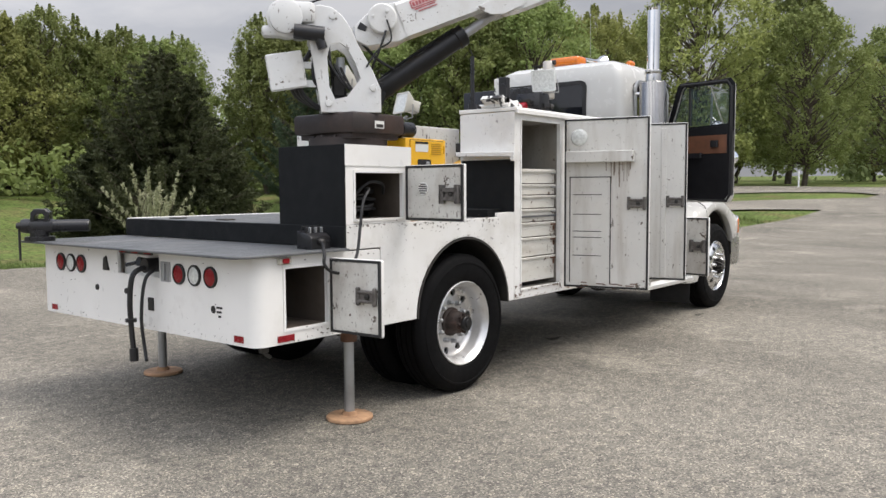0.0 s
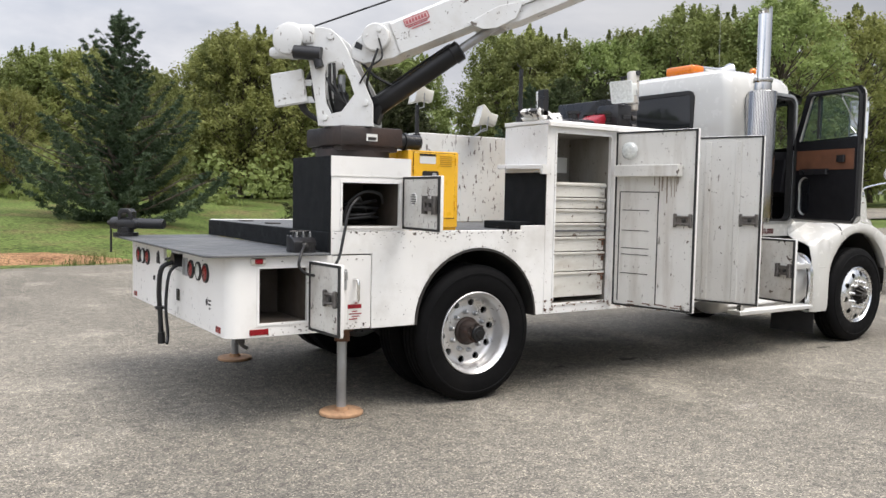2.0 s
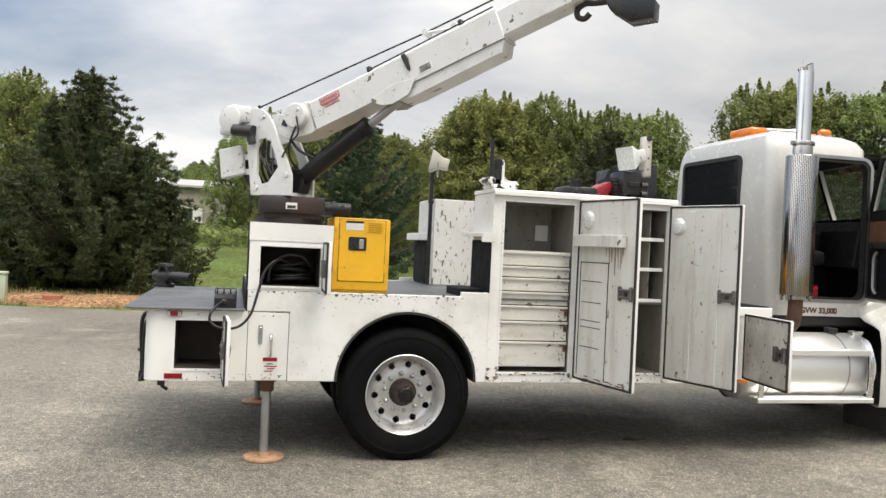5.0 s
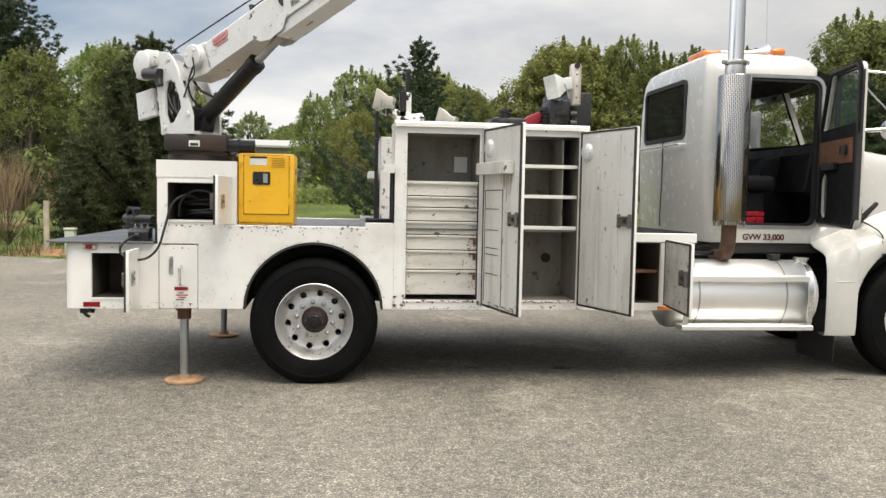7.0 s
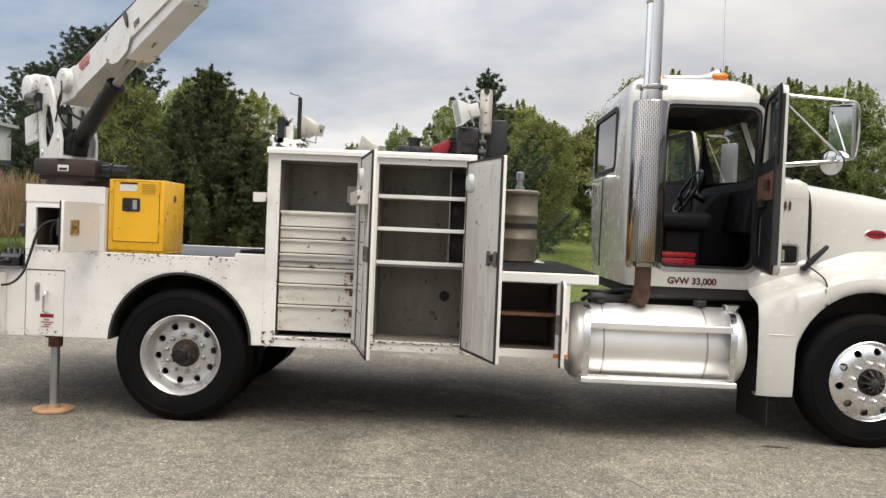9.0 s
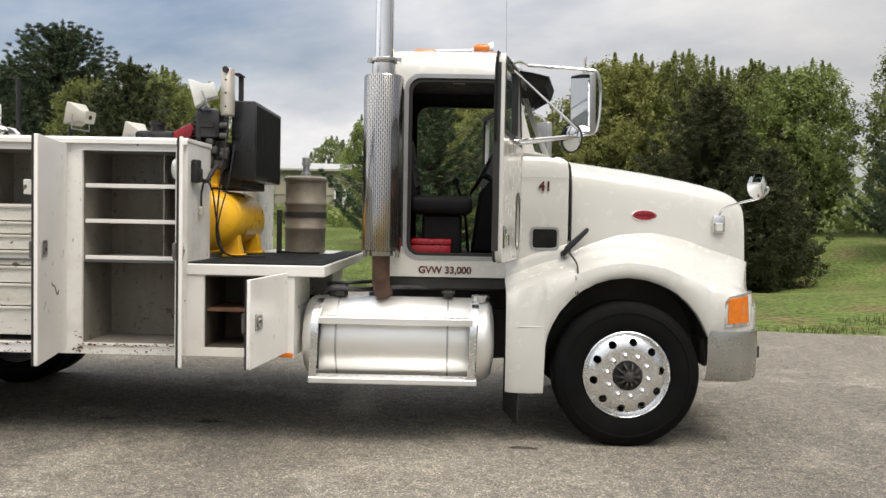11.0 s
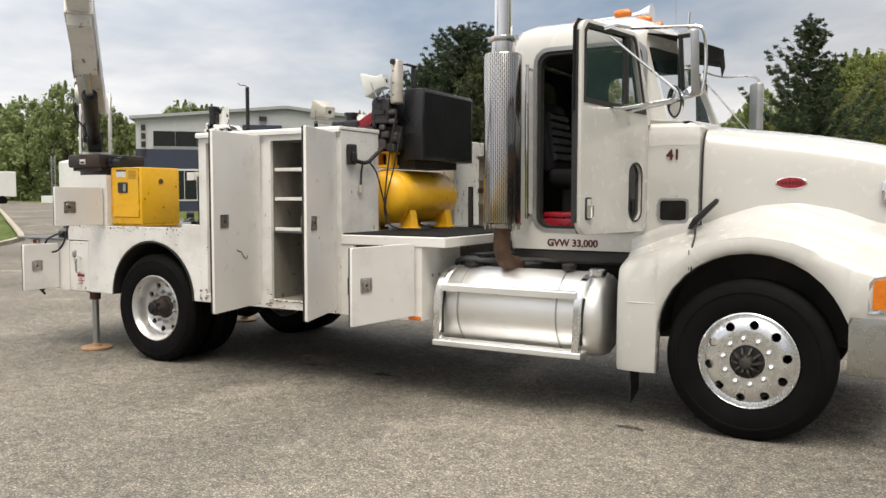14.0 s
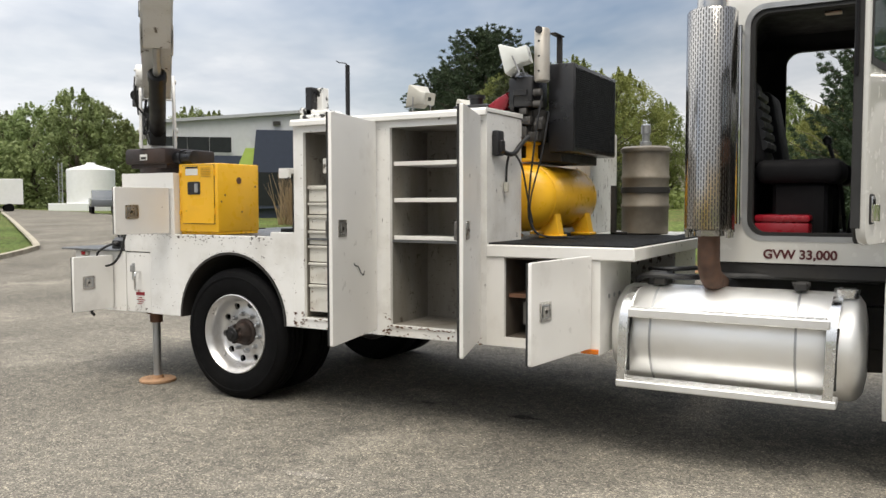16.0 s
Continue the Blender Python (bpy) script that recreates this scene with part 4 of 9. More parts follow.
box(bm, (2.275, 0.06, 0.905), (2.785, 0.5, 0.92))
box(bm, (2.275, 0.055, 0.90), (2.785, 0.062, 0.925))
part("wood_shelf", bm, M_RUST, truck)
bm = B()
box(bm, (2.151, -0.012, 1.152), (3.09, W + 0.01, 1.228), 0.006)
fd = part("front_deck", bm, M_WHITE, truck)
bm = B()
box(bm, (2.152, 0.02, 1.229), (3.075, W - 0.02, 1.238), 0.002)
part("deck_mat", bm, M_LINER, fd, "black grit deck covering")
d, m = side_door("small_door", (2.835, -0.022), -97.0, 0.695, 0.640, 1.180, None, "white steel door standing open")
door_dress(d, m, 0.695, 0.640, 1.180, -1, M_DIRTYDOOR, 0.915)
bm = B()
box(bm, (2.775, -0.014, 0.602), (2.88, -0.001, 0.632), 0.003)
part("side_marker", bm, M_LENSAMBER, truck, "amber side marker")

# outriggers
def outrigger(y):
    j = part("outrigger_leg", cyl(B(), (-1.012, y, 0.02), (-1.012, y, 0.62), 0.033, 20), M_STEEL, truck, "steel stabiliser leg")
    bm = B()
    cyl(bm, (-1.012, y, 0.50), (-1.012, y, 0.60), 0.052, 20)
    box(bm, (-1.07, y - 0.06, 0.57), (-0.955, y + 0.06, 0.62), 0.006)
    part("collar", bm, M_RUST, j)
    bm = B()
    lathe(bm, (-1.012, y, 0.003), (-1.012, y, 1), [(0.145, 0), (0.148, 0.004), (0.148, 0.018), (0.143, 0.023), (0.05, 0.026), (0.045, 0.05), (0, 0.052)], 40)
    part("foot_plate", bm, M_PADRUST, j, "round rusty foot plate")


outrigger(0.165)
outrigger(W - 0.165)

# tail lamps and rear details
def tail_lamp(y, z, material, label):
    bm = B()
    lathe(bm, (-1.858, y, z), (-2, y, z), [(0.062, 0), (0.062, 0.012), (0.052, 0.016), (0.050, 0.010)], 28)
    t = part("tail_lamp", bm, M_GASKET, truck, label)
    bm = B()
    lathe(bm, (-1.860, y, z), (-2, y, z), [(0.051, 0), (0.051, 0.010), (0.03, 0.015), (0, 0.017)], 28)
    part("lens", bm, material, t)


for ys in ((0.40, 0.555, 0.71), (1.86, 2.0, 2.14)):
    tail_lamp(ys[0], 0.965, M_LENSRED, "round red tail lamp")
    tail_lamp(ys[1], 0.965, M_LENSCLEAR, "round clear reversing lamp")
    tail_lamp(ys[2], 0.965, M_LENSRED, "round red tail lamp")
for lo, hi in (((-1.866, 0.115, 0.618), (-1.858, 0.195, 0.655)), ((-1.866, 2.22, 0.618), (-1.858, 2.30, 0.655)), ((-1.72, -0.006, 0.612), (-1.60, 0.002, 0.648))):
    part("reflector", box(B(), lo, hi, 0.001), M_LENSRED, truck, "red reflector")
bm = B()
box(bm, (-1.72, -0.022, 1.045), (-1.62, 0.0, 1.085), 0.008)
sm = part("clearance_lamp", bm, M_CREAM, truck)
part("lens", box(B(), (-1.695, -0.032, 1.05), (-1.645, -0.02, 1.08), 0.006), M_LENSRED, sm)
bm = B()
cyl(bm, (-1.80, 1.02, 1.0), (-1.90, 1.02, 1.0), 0.045, 16)
cyl(bm, (-1.80, 1.12, 1.0), (-1.88, 1.12, 1.02), 0.03, 12)
tube(bm, [(-1.85, 1.12, 1.02), (-1.88, 1.26, 0.99)], 0.012, 8)
part("trailer_socket", bm, M_BLACK, truck)
bm = B()
tube(bm, smooth_line([(-1.89, 1.02, 0.99), (-1.97, 1.03, 0.95), (-1.985, 1.05, 0.80), (-1.975, 1.06, 0.62), (-1.97, 1.05, 0.47)]), 0.017, 8)
cyl(bm, (-1.97, 1.05, 0.50), (-1.97, 1.05, 0.42), 0.026, 10)
cyl(bm, (-1.976, 1.06, 0.66), (-1.976, 1.06, 0.68), 0.034, 10)
part("air_hose", bm, M_HOSE, truck, "hanging black air hose")
bm = B()
tube(bm, smooth_line([(-1.87, 0.94, 0.98), (-1.94, 0.95, 0.92), (-1.96, 0.97, 0.70), (-1.95, 0.96, 0.50), (-1.97, 0.91, 0.44)]), 0.011, 8)
part("air_hose", bm, M_HOSE, truck)
bm = B()
box(bm, (-1.868, 0.80, 0.91), (-1.858, 0.90, 1.03), 0.003)
box(bm, (-1.88, 0.845, 0.92), (-1.866, 0.86, 1.02), 0.003)
part("hatch_latch", bm, M_STEEL, truck)
part("rear_fitting", box(B(), (-1.868, 0.99, 0.72), (-1.858, 1.05, 0.80), 0.003), M_FRAME, truck)
for y in (1.30, 1.66):
    part("rear_plug", lathe(B(), (-1.86, y, 0.82), (-2, y, 0.82), [(0.02, 0), (0.018, 0.008), (0, 0.01)], 14), M_FRAME, truck)
part("rear_bracket", prism(B(), [(1.50, 0.94), (1.57, 0.94), (1.56, 1.02), (1.53, 1.035)], "x", -1.872, -1.858, 0.003), M_FRAME, truck)
# round maker's sticker as plain bars
bm = B()
for k, (a, b) in enumerate(((0.0, 0.055), (0.008, 0.055), (0.014, 0.04))):
    box(bm, (-1.8615, 0.30 - 0.0 + a, 0.79 - 0.025 * k), (-1.8595, 0.30 + b, 0.802 - 0.025 * k))
lathe(bm, (-1.8595, 0.385, 0.782), (-2, 0.385, 0.782), [(0.022, 0), (0.022, 0.002)], 16)
part("sticker", bm, M_FRAME, truck)
bm = B()
tube(bm, smooth_line([(-1.74, 0.1, 0.60), (-1.74, 0.09, 0.55), (-1.70, 0.09, 0.52)]), 0.012, 8)
box(bm, (-1.77, 0.07, 0.55), (-1.72, 0.11, 0.60), 0.006)
part("hook", bm, M_FRAME, truck)


# ---- chipped paint along the worn edges
def chip_field(parent, spots, to_world, material=M_CHIPS, seed=1, stretch=1.0):
    """Small ragged flakes where paint is gone, a millimetre proud; spots are (u, v, size)."""
    rs = np.random.RandomState(seed)
    V, F = [], []
    for u, v, s in spots:
        n0, k = len(V), 7
        w = rs.uniform(0.35, 1.0)
        for j in range(k):
            a = 6.283185 * j / k
            q = s * rs.uniform(0.18, 1.25) ** 1.2
            V.append(to_world(u + q * math.cos(a) * stretch, v + q * w * math.sin(a)))
        F.append(tuple(range(n0, n0 + k)))
    me = bpy.data.meshes.new("paint_chip")
    me.from_pydata([tuple(p) for p in V], [], F)
    me.materials.append(material)
    ob = new("paint_chip", me)
    ob.parent, ob.matrix_parent_inverse = parent, Matrix.Translation(-truck.location)
    return tagged(ob, "bare chips in the paint", kind="stuff")


rs = np.random.RandomState(12)
spots = []
for k in range(70):      # top edge over the wheel
    x = rs.uniform(-1.17, 0.37)
    spots.append((x, 1.243 - abs(rs.normal()) * 0.016, rs.uniform(0.003, 0.013)))
for k in range(40):      # patches below the edge
    x = rs.choice([-0.62, -0.42, -0.05, 0.12, 0.28]) + rs.normal() * 0.07
    spots.append((x, 1.195 + rs.normal() * 0.028, rs.uniform(0.003, 0.012)))
for k in range(46):      # lip of the wheel arch
    a = rs.uniform(0.1, 3.04)
    r = 1 + abs(rs.normal()) * 0.012
    spots.append((-0.005 - 0.54 * r * math.cos(a), 0.6 + 0.525 * r * math.sin(a), rs.uniform(0.002, 0.007)))
for k in range(26):
    spots.append((rs.uniform(-0.86, -0.55), rs.uniform(0.62, 1.22), rs.uniform(0.002, 0.006)))
spots = [s for s in spots if ((s[0] + 0.005) / 0.537) ** 2 + ((s[1] - 0.596) / 0.522) ** 2 > 1.02]
chip_field(truck, spots, lambda u, v: (u, -0.0012, v), seed=3)
spots = [(rs.uniform(0.63, 2.13), 0.60 + abs(rs.normal()) * 0.02, rs.uniform(0.003, 0.011)) for k in range(60)] + [(rs.choice([0.625, 0.69, 1.29, 1.42, 2.10]) + rs.normal() * 0.006, rs.uniform(0.65, 2.0), rs.uniform(0.002, 0.006)) for k in range(50)]
chip_field(truck, spots, lambda u, v: (u, -0.0085, v), M_RUST, seed=4)
spots = [(rs.uniform(0.2, 2.25), rs.uniform(0.61, 0.64) if k % 2 else rs.uniform(0.62, 1.07), rs.uniform(0.003, 0.010)) for k in range(60)]
chip_field(truck, spots, lambda u, v: (-1.8615, u, v), seed=5)
spots = [(rs.uniform(-1.65, -1.19), rs.uniform(0.602, 0.665), rs.uniform(0.003, 0.012)) for k in range(26)] + [(rs.uniform(-1.165, -0.9), rs.choice([0.61, 0.63, 1.07]) + rs.normal() * 0.01, rs.uniform(0.003, 0.010)) for k in range(22)]
chip_field(truck, spots, lambda u, v: (u, -0.0015, v), seed=6)
# brown rust along the bottom rails and in the lower corners of the frame
spots = [(rs.uniform(a, b), 0.664 + rs.normal() * 0.004, rs.uniform(0.004, 0.012)) for a, b, n in ((0.70, 1.28, 26), (1.44, 2.09, 40)) for k in range(n)]
spots += [(rs.choice([0.622, 0.690, 1.296, 1.418]) + rs.normal() * 0.008, 0.61 + abs(rs.normal()) * 0.05, rs.uniform(0.004, 0.013)) for k in range(44)]
chip_field(truck, spots, lambda u, v: (u, -0.0088, v), M_RUST, seed=14, stretch=1.7)
# rust and grime on the drawer fronts
spots = []
for k in range(7):
    za, zb = tops[k + 1], tops[k]
    for j in range(5 if k < 4 else 16):
        spots.append((1.262 - abs(rs.normal()) * (0.02 if k < 4 else 0.03), za + 0.012 + (zb - za - 0.03) * rs.uniform(), rs.uniform(0.003, 0.012)))
    for j in range(5):
        spots.append((rs.uniform(0.73, 1.25), za + 0.015 + (zb - za - 0.03) * rs.uniform(), rs.uniform(0.002, 0.006)))
    for j in range(0 if k < 5 else 9):
        spots.append((0.722 + abs(rs.normal()) * 0.012, za + 0.012 + (zb - za - 0.03) * rs.uniform(), rs.uniform(0.003, 0.010)))
chip_field(truck, spots, lambda u, v: (u, 0.0440, v), M_RUST, seed=7)

# ---------------------------------------------------------------- cab
CY, HW = 1.30, 0.86
Y0, Y1 = CY - HW, CY + HW


def cab_ring(z, inset, xa, xb, xc, rear, corner=0.09):
    """The cab's outline at one height, from the rear near corner round the front to the rear far corner."""
    half = []
    y0 = HW - inset
    for a in range(0, 91, 18):
        half.append((rear + corner - corner * math.cos(radians(a)), y0 - corner + corner * math.sin(radians(a))))
    for k in range(1, 5):
        half.append((rear + corner + (xa - rear - corner) * k / 4, y0))
    y0 -= 0.038 if 1.98 < z < 2.01 else 0.078 if 2.01 < z < 2.05 else 0.0      # the cowl's rounded shoulder, ahead of the door
    half[-1] = (xa, y0)
    half += [(xa + (xb - xa) * 0.55, y0 - 0.035), (xb, y0 - 0.15), (xb + (xc - xb) * 0.6, y0 * 0.45), (xc, 0.0)]
    return [(x, CY - y, z) for x, y in half] + [(x, CY + y, z) for x, y in half[:-1][::-1]]


RINGS = [(1.140, 0.00, 4.79, 4.803, 4.806, 3.39), (1.60, 0.00, 4.79, 4.803, 4.806, 3.36), (1.92, 0.012, 4.79, 4.803, 4.806, 3.345), (2.00, 0.012, 4.785, 4.80, 4.804, 3.345), (2.035, 0.012, 4.72, 4.78, 4.80, 3.345),
         (2.06, 0.010, 4.44, 4.58, 4.76, 3.345), (2.40, 0.03, 4.375, 4.48, 4.62, 3.35), (2.62, 0.055, 4.34, 4.43, 4.54, 3.36), (2.70, 0.080, 4.35, 4.45, 4.55, 3.37), (2.772, 0.125, 4.31, 4.40, 4.49, 3.395),
         (2.820, 0.215, 4.22, 4.30, 4.38, 3.46), (2.846, 0.40, 4.05, 4.12, 4.18, 3.62)]


def cab_solid(shrink, rings):
    bm = B()
    rows = [cab_ring(z, i + shrink, xa - shrink, xb - shrink, xc - shrink, r + shrink) for z, i, xa, xb, xc, r in rings]
    grid(bm, rows, close=True)
    bm.verts.ensure_lookup_table()
    n = len(rows[0])
    vs = list(bm.verts)
    bm.faces.new(vs[:n][::-1])
    bm.faces.new(vs[-n:])
    return bm


inner_rings = [(1.26, *RINGS[1][1:])] + RINGS[1:3] + RINGS[5:8] + [(2.70, 0.16, 4.30, 4.38, 4.46, 3.45)]
DOOR_HOLE = rounded(3.605, 1.285, 4.405, 2.595, 0.10, 6)
tools = [cab_solid(0.05, inner_rings), prism(B(), DOOR_HOLE, "y", 0.2, 0.72),
         prism(B(), DOOR_HOLE, "y", 1.88, 2.4),
         prism(B(), rounded(0.93, 2.095, 1.93, 2.60, 0.06, 4), "x", 3.2, 3.55)]
for a, b in ((Y0 + 0.11, CY - 0.02), (CY + 0.02, Y1 - 0.11)):
    tools.append(box(B(), (4.25, a, 2.075), (5.0, b, 2.575)))
shell = cut(cab_solid(0.0, RINGS), tools)
me = mesh_of("cab_shell", shell, M_CAB, 32)
me.materials.append(M_INTERIOR)
mid = Vector((3.95, CY, 2.0))
for p in me.polygons:
    c = p.center
    inside = 3.385 < c.x < 4.75 and Y0 + 0.035 < c.y < Y1 - 0.035 and 1.2 < c.z < 2.76
    if inside and p.normal.dot(mid - c) > 0:
        p.material_index = 1
cab = new("cab", me)
cab.parent, cab.matrix_parent_inverse = truck, Matrix.Translation(-truck.location)
cab["label"] = "white painted cab"

# glazing
for a, b in ((Y0 + 0.11, CY - 0.02), (CY + 0.02, Y1 - 0.11)):
    bm = B()
    def wx(y, z):
        t = (z - 2.06) / 0.56
        u = abs(y - CY) / (HW - 0.15)
        return (4.745 - 0.21 * t) * (1 - u) + (4.565 - 0.14 * t) * u
    grid(bm, [[(wx(y, z), y, z) for z in (2.07, 2.35, 2.58)] for y in (a, (a + b) / 2, b)])
    g = part("windscreen", bm, M_GLASS, cab, "clear windscreen pane")
    g.visible_shadow = False
bm = B()
box(bm, (3.352, 0.925, 2.09), (3.358, 1.935, 2.605))
g = part("rear_window", bm, M_DARKGLASS, cab, "dark tinted rear window")
bm = B()
pts_o, pts_i = rounded(0.905, 2.07, 1.955, 2.625, 0.08, 5), rounded(0.945, 2.11, 1.915, 2.585, 0.05, 5)
grid(bm, [[(x, y, z) for y, z in p] for x, p in ((3.36, pts_o), (3.34, pts_o), (3.338, pts_i), (3.36, pts_i))], close=True)
part("window_seal", bm, M_GASKET, cab)
# door frame seal and chrome edge
bm = B()
po, pi = rounded(3.585, 1.265, 4.425, 2.615, 0.115, 7), rounded(3.615, 1.295, 4.395, 2.585, 0.09, 7)
grid(bm, [[(x, y, z) for x, z in p] for y, p in ((Y0 + 0.02, po), (Y0 - 0.004, po), (Y0 - 0.004, pi), (Y0 + 0.05, pi))], close=True)
part("door_frame_trim", bm, M_STEEL, cab)
bm = B()
po, pi = rounded(3.61, 1.29, 4.40, 2.59, 0.10, 7), rounded(3.64, 1.315, 4.37, 2.56, 0.08, 7)
grid(bm, [[(x, y, z) for x, z in p] for y, p in ((Y0 + 0.012, po), (Y0 + 0.006, pi), (Y0 + 0.07, pi))], close=True)
part("door_seal", bm, M_GASKET, cab)

# lettering and the number on the cowl
lettering("lettering", "GVW 33,000", 0.072, Matrix.Translation((3.90, Y0 - 0.002, 1.167)) @ SIDE, M_BURGUNDY, truck)
lettering("lettering", "41", 0.094, Matrix.Translation((4.618, Y0 - 0.002, 1.785)) @ SIDE, M_BURGUNDY, truck)
bm = B()
box(bm, (4.45, Y0 - 0.001, 1.876), (4.805, Y0 + 0.002, 1.879))
part("panel_line", bm, M_STEEL, cab)
# cowl vent
bm = B()
po, pi = rounded(4.518, 1.352, 4.728, 1.52, 0.03, 4), rounded(4.535, 1.368, 4.712, 1.504, 0.022, 4)
grid(bm, [[(x, Y0 + d, z) for x, z in p] for d, p in ((0.002, po), (-0.006, po), (-0.006, pi), (0.01, pi))], close=True)
for k in range(9):
    a = 6.283185 * k / 9
    lathe(bm, (4.623 + 0.12 * math.cos(a), Y0, 1.436 + 0.10 * math.sin(a)), (4.623 + 0.12 * math.cos(a), -5, 1.436 + 0.10 * math.sin(a)), [(0.006, 0), (0.005, 0.003), (0, 0.004)], 8)
cv = part("cowl_vent", bm, M_STEEL, cab, "screened vent opening")
part("vent_screen", prism(B(), rounded(4.535, 1.368, 4.712, 1.504, 0.022, 4), "y", Y0 - 0.002, Y0 + 0.004), mat("vent_mesh", (0.016, 0.015, 0.014), 0.9, vary=0.3, scale=8, spec=0.1), cv)

# roof fittings
part("beacon", box(B(), (3.60, 1.15, 2.846), (3.80, 1.53, 2.945), 0.03, 3), M_LENSAMBER, truck, "orange roof beacon bar")
part("beacon_base", box(B(), (3.63, 1.19, 2.80), (3.77, 1.49, 2.848), 0.006), M_STEEL, truck)
for y in (0.78, 1.06, 1.32, 1.58, 1.84):
    bm = B()
    mx_ = 4.18 - 0.35 * (y - 1.30) ** 2
    lathe(bm, (mx_, y, 2.876), (mx_ + 0.28, y, 2.862), [(0.022, 0), (0.034, 0.03), (0.038, 0.10), (0.026, 0.12), (0, 0.125)], 16)
    rmk = part("roof_marker", bm, M_LENSAMBER, truck, "amber roof marker lamp")
    part("marker_base", box(B(), (mx_ - 0.01, y - 0.03, 2.80), (mx_ + 0.13, y + 0.03, 2.85), 0.006), M_CHROME, rmk)
bm = B()
lathe(bm, (3.72, 1.19, 2.925), (4.72, 1.19, 2.945), [(0.020, 0), (0.024, 0.34), (0.040, 0.43), (0.082, 0.52), (0.088, 0.53), (0.0, 0.525)], 20)
for x in (3.80, 4.02):
    box(bm, (x, 1.17, 2.84), (x + 0.03, 1.21, 2.925), 0.004)
part("air_horn", bm, M_CHROME, truck, "chrome roof air horn")
bm = B()
tube(bm, [(4.38, 1.42, 2.72), (4.36, 1.42, 3.75)], 0.0018, 6)
part("antenna", bm, M_STEEL, truck, "thin whip antenna")
bm = B()
box(bm, (3.70, 1.66, 2.79), (3.80, 1.72, 2.86), 0.006)
cyl(bm, (3.75, 0.98, 2.79), (3.75, 0.98, 2.85), 0.02, 10)
part("roof_bracket", bm, M_STEEL, truck)
# sun visor: metal above, a black sheet added below for its shaded underside
def visor(lift, thick):
    b2, rows = B(), []
    for k in range(13):
        u = k / 12 * 2 - 1
        y = CY + u * (HW - 0.09)
        v = abs(u)
        xf, zf = 4.53 - 0.13 * v, 2.690 - 0.02 * v + lift
        rows.append([(xf, y, zf), (xf + 0.12, y, zf - 0.018), (xf + 0.24, y, zf - 0.045), (xf + 0.215, y, zf - 0.125),
                     (xf + 0.211, y, zf - 0.125), (xf + 0.235, y, zf - 0.045 - thick), (xf + 0.12, y, zf - 0.018 - thick), (xf, y, zf - thick)])
    return grid(b2, rows, close=True)


vz = part("sun_visor", visor(0.0, 0.004), M_BUMPER, truck, "dull metal sun visor over the windscreen")
part("visor_lining", visor(-0.005, 0.004), M_INTERIOR, vz, "black sheet for the visor's shaded underside")

# cab floor, seats, dash, steering
bm = B()
box(bm, (3.45, Y0 + 0.055, 1.262), (4.72, Y1 - 0.055, 1.285))
part("cab_floor", bm, M_INTERIOR, cab)


def seat(y):
    bm = B()
    box(bm, (3.62, y - 0.25, 1.60), (4.10, y + 0.25, 1.74), 0.05, 3)
    s = part("seat", bm, M_INTERIOR, truck, "black cab seat")
    bm = B()
    box(bm, (3.55, y - 0.24, 1.70), (3.68, y + 0.24, 2.26), 0.05, 3, m=Matrix.Translation((3.62, 0, 1.7)) @ Matrix.Rotation(radians(-10), 4, "Y") @ Matrix.Translation((-3.62, 0, -1.7)))
    part("backrest", bm, M_INTERIOR, s)
    bm = B()
    box(bm, (3.72, y - 0.2, 1.286), (4.02, y + 0.2, 1.60), 0.02)
    part("seat_base", bm, M_INTERIOR, s)


seat(0.86)
seat(1.74)
ribs = [(3.655, 1.80)]
for k in range(6):
    x, z = 3.688 - 0.0105 * k, 1.80 + 0.062 * k
    ribs += [(x - 0.018, z), (x, z + 0.014), (x - 0.002, z + 0.046), (x - 0.022, z + 0.061)]
bm = prism(B(), ribs + [(3.59, 2.172)], "y", 0.66, 1.04)
part("seat_cushion", bm, mat("grey_ribbed_vinyl", (0.016, 0.017, 0.020), 0.5, vary=0.2, spec=0.3), truck, "grey ribbed back cushion")
bm = B()
prism(bm, [(4.30, 1.60), (4.36, 1.94), (4.46, 2.03), (4.70, 2.05), (4.72, 1.29), (4.52, 1.29), (4.46, 1.55)], "y", Y0 + 0.07, Y1 - 0.07, 0.015)
dash = part("dashboard", bm, M_INTERIOR, cab)
bm = B()
prism(bm, [(4.10, 1.30), (4.16, 1.78), (4.28, 1.92), (4.42, 1.95), (4.46, 1.30)], "y", 1.02, 1.30, 0.02)
part("console", bm, M_INTERIOR, cab)
bm = B()
m = pose(4.20, 1.74, 1.97, 0, -62, 0)
ring = [m @ Vector((0.23 * math.cos(6.283185 * k / 32), 0.23 * math.sin(6.283185 * k / 32), 0)) for k in range(33)]
tube(bm, ring, 0.014, 8)
for a in (30, 150, 270):
    tube(bm, [m @ Vector((0, 0, -0.02)), m @ Vector((0.22 * math.cos(radians(a)), 0.22 * math.sin(radians(a)), 0))], 0.012, 6)
cyl(bm, m @ Vector((0, 0, 0.0)), m @ Vector((0, 0, -0.40)), 0.03, 12)
part("steering_wheel", bm, M_BLACK, cab)
bm = B()
tube(bm, smooth_line([(4.08, 1.20, 1.30), (4.05, 1.18, 1.60), (3.98, 1.16, 1.85)]), 0.012, 8)
lathe(bm, (3.98, 1.16, 1.84), (3.96, 1.155, 1.92), [(0.0, 0), (0.025, 0.015), (0.028, 0.05), (0.0, 0.075)], 12)
part("gear_lever", bm, M_BLACK, cab)
